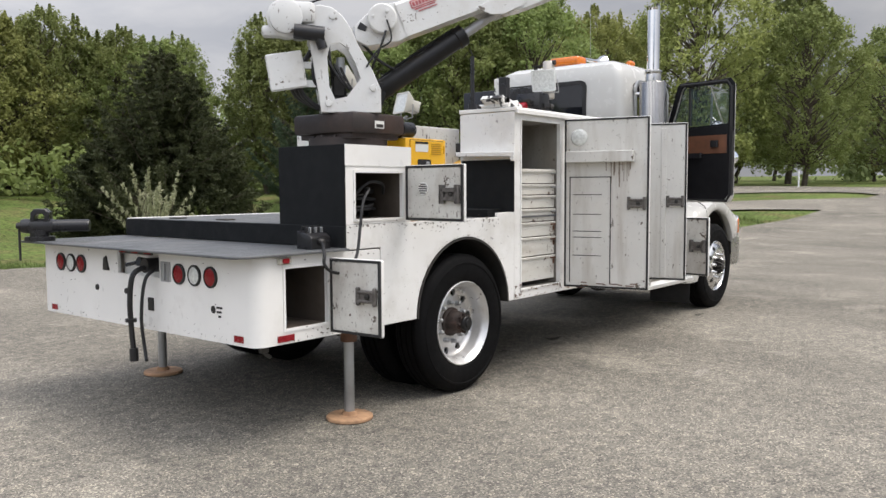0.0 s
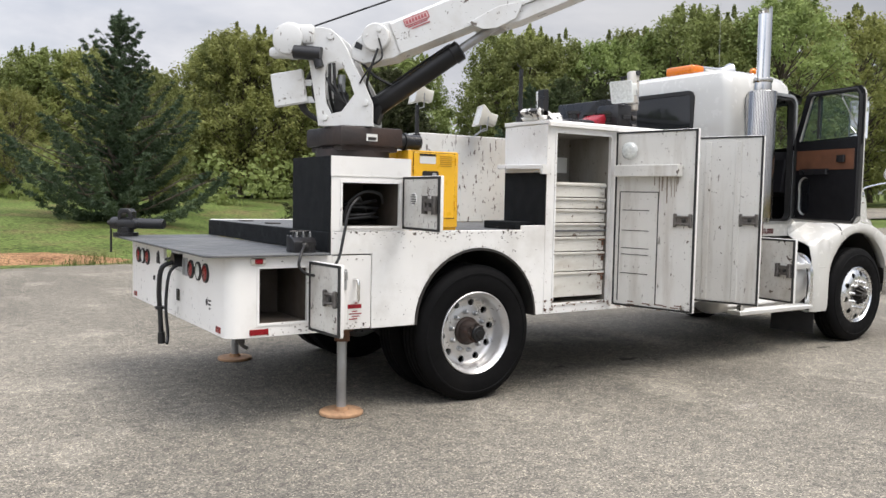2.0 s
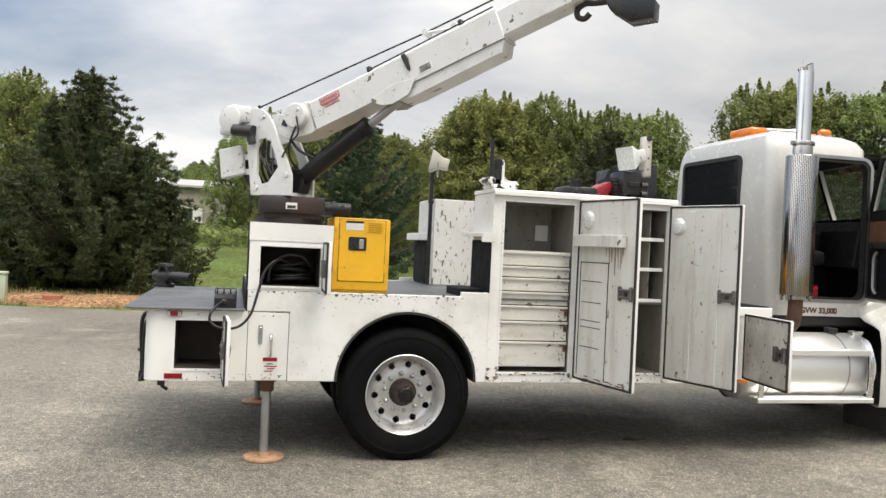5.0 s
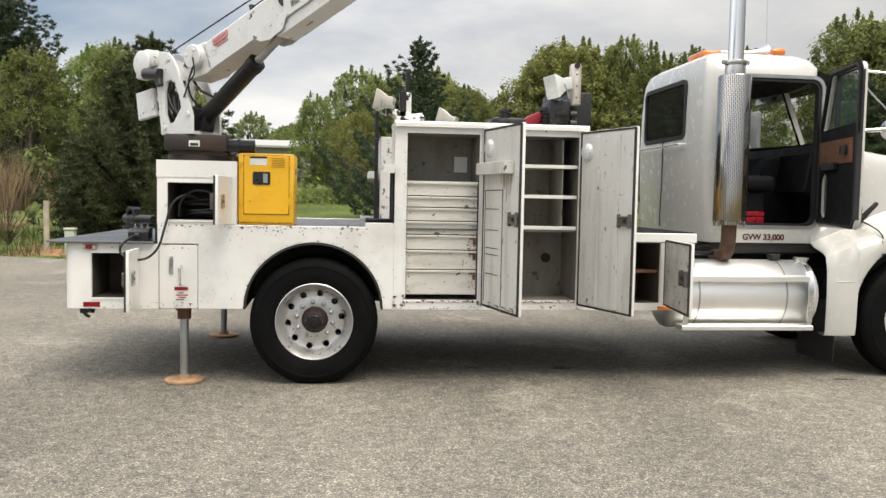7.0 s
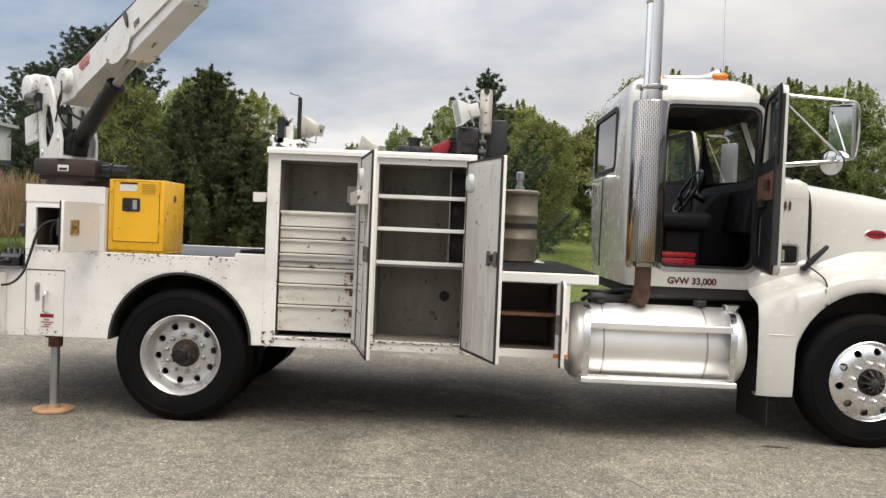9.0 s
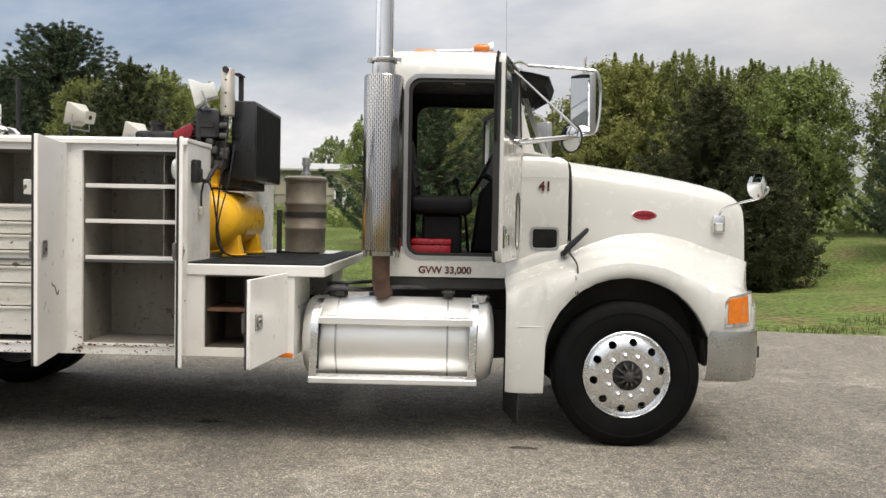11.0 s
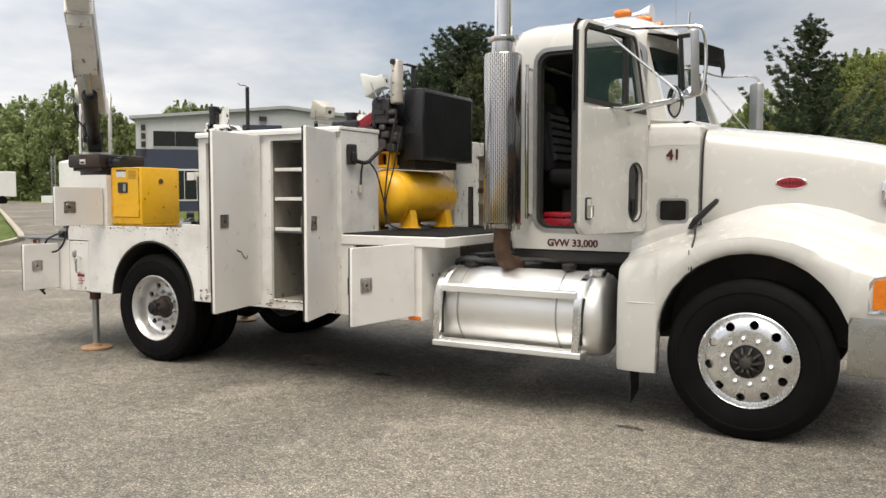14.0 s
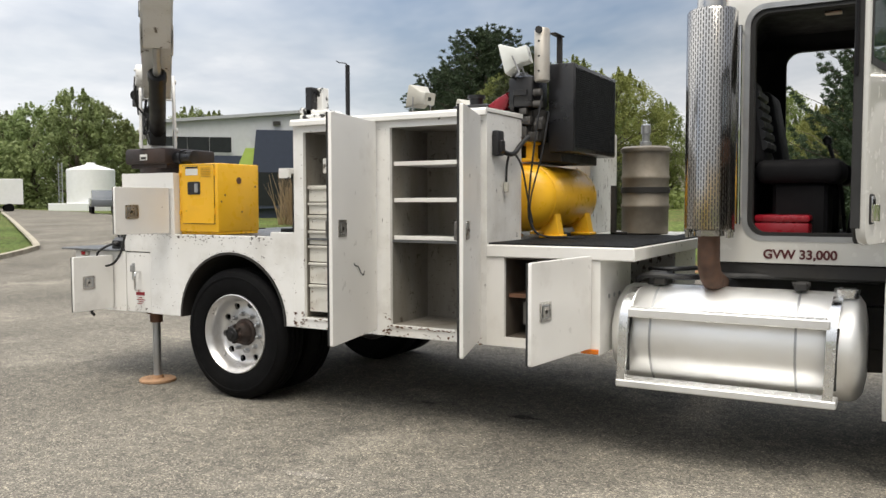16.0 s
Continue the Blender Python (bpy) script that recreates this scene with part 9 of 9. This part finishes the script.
def blades(seed, spots, count, h, spread, material, name, label):
    """Upright blades in tufts, as one mass."""
    rs = np.random.RandomState(seed)
    V, Q = [], []
    for (x, y, g) in spots:
        for k in range(count):
            a, q = rs.uniform(0, 6.283), spread * math.sqrt(rs.uniform(0, 1))
            px, py = x + q * math.cos(a), y + q * math.sin(a)
            pz = rise(px, py) - 0.07
            L = h * g * rs.uniform(0.55, 1.1)
            lean = rs.normal(size=2) * 0.22 * L
            w = 0.006 + 0.006 * h
            d = rs.uniform(0, 6.283)
            wx, wy = w * math.cos(d), w * math.sin(d)
            n0 = len(V)
            V += [(px - wx, py - wy, pz), (px + wx, py + wy, pz), (px + lean[0] + wx * 0.4, py + lean[1] + wy * 0.4, pz + L), (px + lean[0] - wx * 0.4, py + lean[1] - wy * 0.4, pz + L)]
            Q.append((n0, n0 + 1, n0 + 2, n0 + 3))
    return tagged(new(name, from_arrays(name, V, Q, material)), label, "grass", "", "stuff")


rs = np.random.RandomState(6)
blades(1, [(-17.5 + rs.normal() * 2.6, 29.6 + rs.normal() * 1.0, rs.uniform(0.55, 1.05)) for k in range(60)], 120, 2.7, 0.6, M_DRY, "tall_dry_grass", "tall tan dry grass at the end of the lawn")
blades(5, [(-13.0 + rs.normal() * 2.6, 17.0 + rs.normal() * 2.2, rs.uniform(0.5, 1.0)) for k in range(90)], 70, 0.55, 0.6, M_BLADE, "tall_weeds", "tall green weeds behind the yard")
spots = []
for a, b in zip(EDGE[2:-3], EDGE[3:-2]):
    L = math.hypot(b[0] - a[0], b[1] - a[1])
    for k in range(int(L * 3.2)):
        t = rs.uniform()
        x, y = a[0] + (b[0] - a[0]) * t, a[1] + (b[1] - a[1]) * t
        q = abs(rs.normal()) * 1.6
        spots.append((x + rs.normal() * 0.1, y + 0.35 + q, rs.uniform(0.5, 1.2)))
blades(2, spots, 55, 0.16, 0.45, M_BLADE, "verge_grass", "uneven green grass along the asphalt edge")
spots = [(x + 0.4, y + 0.6, rs.uniform(0.5, 1.0)) for x, y in ((-8.2 + 6 * rs.uniform(), 13.6 + 1.6 * rs.uniform()) for k in range(60))]
blades(3, spots, 26, 0.28, 0.35, M_DRY, "dead_grass", "dead tan grass on the bank")
spots = [(-15.6 - 9 * rs.uniform() , 4.8 + 4.4 * rs.uniform(), rs.uniform(0.5, 1.0)) for k in range(140)]
spots = [s for s in spots if s[1] < 7.2 - 0.55 * (s[0] + 15.6)]
blades(4, spots, 55, 0.13, 0.5, M_BLADE, "island_grass", "short green grass on the kerbed island")

# bare clay bank
M_CLAY = ground_material("red_clay", (0.20, 0.11, 0.06), (0.33, 0.20, 0.11), None, 14, 0.8, 0.95, 0.8)
bm = B()
rows = []
for i in range(17):
    row = []
    for j in range(9):
        x, y = -8.6 + 9.8 * i / 16, 13.35 + (1.9 + 2.0 * i / 16) * j / 8 + 0.25 * math.sin(i * 0.7)
        e = min(i, 16 - i, 5) / 5 * min(j, 8 - j, 3) / 3
        row.append((x, y, rise(x, y) - 0.09 + 0.26 * e * (0.7 + 0.5 * noise.noise((x, y, 2)))))
    rows.append(row)
grid(bm, rows)
single("clay_bank", bm, M_CLAY, "low bank of bare reddish clay", "bank", "structure")

# ---------------------------------------------------------------- posts and small things on the lawn
po = thing("wooden_post", (-6.95, 14.4, rise(-6.95, 14.4) - 0.06), "pale weathered wooden post in the grass", "post")
z0 = rise(-6.95, 14.4) - 0.06
part("shaft", cyl(B(), (-6.95, 14.4, z0), (-6.95, 14.4, z0 + 1.3), 0.065, 14), mat("weathered_wood", (0.42, 0.37, 0.28), 0.85, vary=0.2, bump=0.2), po)
z0 = rise(-6.3, 14.1) - 0.06
ux = thing("utility_box", (-6.3, 14.1, z0), "pale green utility pedestal in the grass", "utility box")
part("box_body", box(B(), (-6.41, 13.99, z0), (-6.19, 14.21, z0 + 0.62), 0.02, 2), mat("pale_green_plastic", (0.42, 0.47, 0.36), 0.5, vary=0.08), ux)
part("box_cap", box(B(), (-6.43, 13.97, z0 + 0.62), (-6.17, 14.23, z0 + 0.68), 0.02, 2), mat("pale_cap_plastic", (0.47, 0.51, 0.40), 0.5), ux)
z0 = rise(-9.2, 15.4) - 0.06
mbx = thing("mailbox", (-9.2, 15.4, z0), "black mailbox on a post", "mailbox")
part("mail_post", box(B(), (-9.25, 15.35, z0), (-9.15, 15.45, z0 + 0.95), 0.01), M_BLACK, mbx)
part("mail_body", prism(B(), [(15.28, z0 + 0.95), (15.52, z0 + 0.95), (15.52, z0 + 1.12), (15.46, z0 + 1.20), (15.34, z0 + 1.20), (15.28, z0 + 1.12)], "x", -9.45, -8.95, 0.01), M_BLACK, mbx)
z0 = rise(-5.2, 13.9)
bt_ = thing("clay_block", (-5.2, 13.9, z0 + 0.05), "broken red clay block on the bank", "block")
part("block", box(B(), (-5.4, 13.8, z0 - 0.05), (-5.0, 14.0, z0 + 0.14), 0.01), mat("brick_red", (0.36, 0.13, 0.08), 0.85, vary=0.2, bump=0.2), bt_)

# for-lease sign
z0 = rise(-16.38, 7.24)
sg = thing("lease_sign", (-16.38, 7.24, z0), "white and blue real estate sign on two posts", "sign")
sm_ = pose(-16.38, 7.24, z0, 0, 0, 62)
M_SIGNW = mat("sign_white", (0.78, 0.78, 0.78), 0.45, vary=0.03)
M_SIGNB = mat("sign_blue", (0.02, 0.07, 0.25), 0.45, vary=0.06)
part("board", box(B(), (-0.95, -0.01, 0.62), (0.55, 0.01, 1.56), m=sm_), M_SIGNW, sg)
part("blue_field", box(B(), (-0.95, -0.014, 0.62), (0.55, -0.0105, 0.98), m=sm_), M_SIGNB, sg)
for u in (-0.85, 0.45):
    part("sign_post", box(B(), (u - 0.04, 0.011, -0.1), (u + 0.04, 0.08, 1.6), m=sm_), M_SIGNW, sg)
lettering("lettering", "LEASE", 0.26, sm_ @ Matrix.Translation((0.10, -0.013, 1.06)) @ SIDE, M_RED, sg)
part("number_bar", box(B(), (-0.75, -0.018, 0.74), (0.42, -0.0145, 0.86), m=sm_), M_SIGNW, sg)
part("emblem_bar", box(B(), (-0.75, -0.014, 1.38), (0.2, -0.0105, 1.48), m=sm_), M_SIGNB, sg)

# ---------------------------------------------------------------- the yard's building
bl = thing("warehouse", (-32, 38, rise(-32, 38)), "grey metal warehouse with navy base and green entrance panels", "building")
A, C = Vector((-38.6, 32.4)), Vector((-25.6, 44.2))
ub_ = (C - A).normalized()
bz = 1.12
BM_ = Matrix(((ub_.x, -ub_.y, 0, A.x), (ub_.y, ub_.x, 0, A.y), (0, 0, 1, bz), (0, 0, 0, 1)))   # local x along the front, local y to the back
L = (C - A).length
M_SIDING = mat("ribbed_grey_siding", (0.50, 0.52, 0.54), 0.45, vary=0.04, metal=0.1)
M_NAVY = mat("navy_siding", (0.035, 0.045, 0.075), 0.5, vary=0.06)
M_LIME = mat("lime_panel", (0.36, 0.48, 0.10), 0.5, vary=0.05)
M_GLAZE = mat("dark_glazing", (0.02, 0.023, 0.024), 0.18, vary=0.1, spec=0.25)
EV, PK = 5.65, 6.35
bm = B()
pts = [(0, 3.5), (L, 3.5), (L, EV), (L * 0.56, PK), (0, EV)]
front = [(x, z) for x, z in pts]
prism(bm, front, "y", 0.0, 30.0, m=BM_)
wall = part("wall", bm, M_SIDING, bl, "light grey ribbed metal wall", smooth=0)
bm = B()
for k in range(int(L / 0.45)):
    x = 0.2 + 0.45 * k
    top = EV + (PK - EV) * (x / (L * 0.56) if x < L * 0.56 else (L - x) / (L * 0.44))
    box(bm, (x, -0.03, 3.51), (x + 0.08, 0.0, top - 0.05), m=BM_)
tagged(part("siding_rib", bm, M_SIDING, wall, smooth=0), kind="stuff")
part("base_wall", box(B(), (-0.02, -0.02, -2.0), (L + 0.02, 30.0, 3.5), m=BM_), M_NAVY, bl, "navy lower wall")
bm = B()
prism(bm, [(-0.35, EV - 0.20), (L * 0.56, PK + 0.02), (L + 0.35, EV - 0.20), (L + 0.35, EV + 0.0), (L * 0.56, PK + 0.22), (-0.35, EV + 0.0)], "y", -0.30, 30.2, m=BM_)
part("roof", bm, mat("grey_roof_trim", (0.36, 0.38, 0.40), 0.4, vary=0.05), bl, smooth=0)
for a, b in ((1.1, 5.3),):
    w_ = part("window", box(B(), (a - 0.08, -0.06, 3.62), (b + 0.08, -0.02, 4.78), m=BM_), M_SIDING, bl)
    for k in range(3):
        part("pane", box(B(), (a + (b - a) / 3 * k + 0.01, -0.08, 3.70), (a + (b - a) / 3 * (k + 1) - 0.01, -0.061, 4.70), m=BM_), M_GLAZE, w_)
pn = part("entrance_panel", prism(B(), [(6.35, 0.0), (10.2, 0.0), (9.5, 5.2), (6.9, 5.2)], "y", -0.40, -0.04, m=BM_), M_NAVY, bl, "tall dark entrance panel")
part("lime_panel", prism(B(), [(5.3, 1.9), (6.5, 1.9), (6.95, 4.0), (6.2, 4.0)], "y", -0.30, -0.05, m=BM_), M_LIME, bl, "lime green panel")
part("lime_panel", prism(B(), [(9.95, 1.9), (11.2, 1.9), (10.4, 4.1), (9.6, 4.1)], "y", -0.30, -0.05, m=BM_), M_LIME, bl, "lime green panel")
part("entrance_glass", box(B(), (6.9, -0.44, 0.2), (9.6, -0.41, 2.4), m=BM_), M_GLAZE, bl)
M_TRIMW = mat("white_trim", (0.66, 0.67, 0.68), 0.5, vary=0.04)
sf = part("storefront", box(B(), (2.2, -0.06, 0.05), (5.5, -0.021, 2.2), m=BM_), M_TRIMW, bl, "glazed shopfront with white header")
for k in range(4):
    part("pane", box(B(), (2.25 + 0.81 * k, -0.075, 0.15), (3.02 + 0.81 * k, -0.061, 2.08), m=BM_), M_GLAZE, sf)
part("entrance_wall", box(B(), (5.5, -0.10, 0.0), (6.34, -0.021, 1.9), m=BM_), M_TRIMW, bl, "white entrance wall")
part("door", box(B(), (5.72, -0.13, 0.02), (6.14, -0.101, 1.75), m=BM_), M_GLAZE, bl, "dark glass door")
for k in range(4):     # number plate column as plain bars
    part("number_bar", box(B(), (0.35, -0.07, 4.72 - 0.55 * k), (0.62, -0.03, 5.10 - 0.55 * k), m=BM_), M_FRAME, bl)
part("wall_lamp", box(B(), (8.0, -0.25, 5.55), (8.5, 0.0, 5.8), m=BM_), M_FRAME, bl)

# white storage tank with a ladder
tx, ty = -71.2, 52.9
z0 = rise(tx, ty) - 0.2
stt = thing("storage_tank", (tx, ty, z0), "white upright storage tank on a concrete base", "tank")
M_FARWHITE = mat("far_white_paint", (0.76, 0.77, 0.77), 0.5, vary=0.03)
bm = B()
lathe(bm, (tx, ty, z0 + 0.9), (tx, ty, 99), [(2.4, 0), (2.4, 3.5), (2.3, 3.6), (0.5, 4.1), (0.4, 4.3), (0, 4.3)], 40)
part("shell", bm, M_FARWHITE, stt)
part("plinth", box(B(), (tx - 3.6, ty - 2.6, z0), (tx + 2.8, ty + 2.6, z0 + 0.9), 0.03), M_FARWHITE, stt)
bm = B()
for s in (-0.3, 0.3):
    box(bm, (tx - 2.9 + s - 0.04, ty - 1.6, z0 + 0.9), (tx - 2.9 + s + 0.04, ty - 1.52, z0 + 5.2))
for k in range(13):
    box(bm, (tx - 3.2, ty - 1.6, z0 + 1.1 + 0.32 * k), (tx - 2.6, ty - 1.55, z0 + 1.16 + 0.32 * k))
part("ladder", bm, M_STEEL, stt)

# grey pickup parked by the drive
def pickup(x, y, turn):
    t = thing("pickup_truck", (x, y, rise(x, y)), "grey crew cab pickup parked beside the drive", "pickup")
    m = pose(x, y, rise(x, y), 0, 0, turn)
    M_GREY = mat("grey_car_paint", (0.11, 0.12, 0.13), 0.25, vary=0.05, coat=0.6)
    b2 = B()
    prism(b2, [(-2.9, 0.55), (2.9, 0.55), (2.95, 0.85), (2.85, 1.12), (1.55, 1.22), (0.95, 1.25), (-2.9, 1.28)], "y", -0.98, 0.98, 0.06, 2, m=m)
    body = part("body", b2, M_GREY, t)
    b2 = B()
    prism(b2, [(-0.75, 1.24), (-0.62, 1.85), (0.35, 1.90), (1.15, 1.26)], "y", -0.86, 0.86, 0.05, 2, m=m)
    part("cabin", b2, M_GREY, t)
    for s in (-1, 1):
        b2 = B()
        prism(b2, [(-0.62, 1.32), (-0.54, 1.78), (0.30, 1.82), (0.92, 1.32)], "y", 0.855 * s, 0.868 * s, m=m)
        part("window", b2, M_DARKGLASS, t)
    part("tailgate", box(B(), (-2.96, -0.85, 0.75), (-2.90, 0.85, 1.26), 0.01, m=m), M_GREY, t)
    for s in (-1, 1):
        part("tail_lamp", box(B(), (-2.965, 0.80 * s - 0.09, 0.95), (-2.92, 0.80 * s + 0.09, 1.22), 0.01, m=m), M_LENSRED, t)
        for u in (-1.85, 1.85):
            b2 = B()
            lathe(b2, m @ Vector((u, 0.72 * s, 0.40)), m @ Vector((u, 1.5 * s, 0.40)), [(0.22, 0), (0.40, 0.02), (0.40, 0.24), (0.34, 0.27), (0.24, 0.26)], 24)
            w = part("wheel", b2, M_RUBBER, t)
            b2 = B()
            lathe(b2, m @ Vector((u, 0.95 * s, 0.40)), m @ Vector((u, 1.5 * s, 0.40)), [(0.24, 0), (0.24, 0.02), (0, 0.03)], 20)
            part("rim", b2, M_ALU, w)
    return t


pickup(-53.6, 40.6, -35)
# white box trailer
tx, ty = -70.5, 41.5
z0 = rise(tx, ty) - 0.1
bxm = pose(tx, ty, z0, 0, 0, 62)
tb = thing("box_trailer", (tx, ty, z0), "white box trailer parked across the drive", "trailer")
part("trailer_box", box(B(), (-6.2, -1.2, 0.75), (2.6, 1.2, 3.15), 0.04, m=bxm), M_FARWHITE, tb)
for u in (-4.5, -3.4, 1.4):
    for s in (-1, 1):
        part("wheel", cyl(B(), bxm @ Vector((u, 1.0 * s, 0.42)), bxm @ Vector((u, 1.22 * s, 0.42)), 0.42, 20), M_RUBBER, tb)

# white shed beyond the trees
z0 = rise(-9, 56)
sd = thing("metal_shed", (-9, 56, z0), "long weathered tan metal shed behind the trees", "building")
bm = B()
prism(bm, [(56, z0 + 1.7), (56, z0 + 3.55), (59, z0 + 4.1), (66, z0 + 3.55), (66, z0 - 0.3), (65.8, z0 - 0.3), (65.8, z0 + 1.7)], "x", -18, -1.9)
part("upper_wall", bm, mat("tan_siding", (0.40, 0.37, 0.31), 0.6, vary=0.08, bump=0.2, bump_scale=8), sd, smooth=0)
part("roof", prism(B(), [(55.6, z0 + 3.5), (59, z0 + 4.12), (66.4, z0 + 3.5), (66.4, z0 + 3.65), (59, z0 + 4.27), (55.6, z0 + 3.65)], "x", -18.3, -1.6), mat("pale_roof", (0.42, 0.42, 0.40), 0.4, vary=0.04), sd, smooth=0)
part("lower_wall", box(B(), (-18, 56.05, z0 - 0.3), (-1.9, 56.2, z0 + 1.75)), mat("tan_block_wall", (0.33, 0.31, 0.26), 0.8, vary=0.08, scale=1.5), sd, "tan lower wall")
sdd = part("door", frame_bars(-5.05, -3.75, z0, z0 + 2.1, 0.14, 55.93, 56.06), M_FARWHITE, sd, "white framed glass door")
part("pane", box(B(), (-4.91, 56.0, z0 + 0.1), (-4.47, 56.03, z0 + 1.98)), mat("shed_glazing", (0.03, 0.033, 0.035), 0.2, vary=0.1), sdd)
part("door_leaf", box(B(), (-4.40, 55.97, z0 + 0.1), (-3.90, 56.03, z0 + 1.98), 0.01), M_FARWHITE, sdd, "white door leaf")


# scuffs and oil spots on the asphalt
M_SCUFF = ground_material("pale_scuff", (0.25, 0.236, 0.21), (0.34, 0.32, 0.285), None, 70, 2.0, 0.9, 0.16, stones=150.0)
M_OIL = ground_material("oil_spot", (0.045, 0.042, 0.038), (0.10, 0.095, 0.085), None, 70, 3.0, 0.8, 0.16, stones=150.0)


def ground_mark(name, x, y, rx, ry, turn, material, label, seed):
    """A thin ragged patch on the asphalt."""
    rs = np.random.RandomState(seed)
    bm = B()
    n = 40
    a0 = radians(turn)
    ring, low = [], []
    for k in range(n):
        a = 6.283185 * k / n
        q = 1 + 0.35 * noise.noise((math.cos(a) * 1.5 + seed * 7.1, math.sin(a) * 1.5, 0)) + 0.18 * rs.normal()
        u, v = rx * q * math.cos(a), ry * q * math.sin(a)
        px, py = x + u * math.cos(a0) - v * math.sin(a0), y + u * math.sin(a0) + v * math.cos(a0)
        ring.append(bm.verts.new((px, py, 0.003)))
    c = bm.verts.new((x, y, 0.004))
    for k in range(n):
        bm.faces.new([c, ring[k], ring[(k + 1) % n]])
    return single(name, bm, material, label, "ground mark", "structure")


ground_mark("tyre_scuff", 3.18, -0.93, 0.24, 0.022, -68, M_SCUFF, "pale scraped streak on the asphalt", 1)
ground_mark("tyre_scuff", 1.62, -1.10, 0.16, 0.05, 12, M_SCUFF, "small pale scraped patch on the asphalt", 2)
ground_mark("oil_spot", 2.15, 0.58, 0.10, 0.05, 5, M_OIL, "small dark oil spot under the truck", 3)
ground_mark("oil_spot", 4.47, 0.05, 0.09, 0.03, -10, M_OIL, "small dark oil spot beside the front wheel", 4)
ground_mark("oil_spot", 1.35, 0.62, 0.05, 0.03, 0, M_OIL, "small dark oil spot under the truck", 5)

z0 = rise(49.5, 11.5) - 0.06
mk = thing("marker_post", (49.5, 11.5, z0), "thin white marker post in the grass", "post")
part("post_shaft", cyl(B(), (49.5, 11.5, z0), (49.5, 11.5, z0 + 1.1), 0.05, 12), M_FARWHITE, mk)
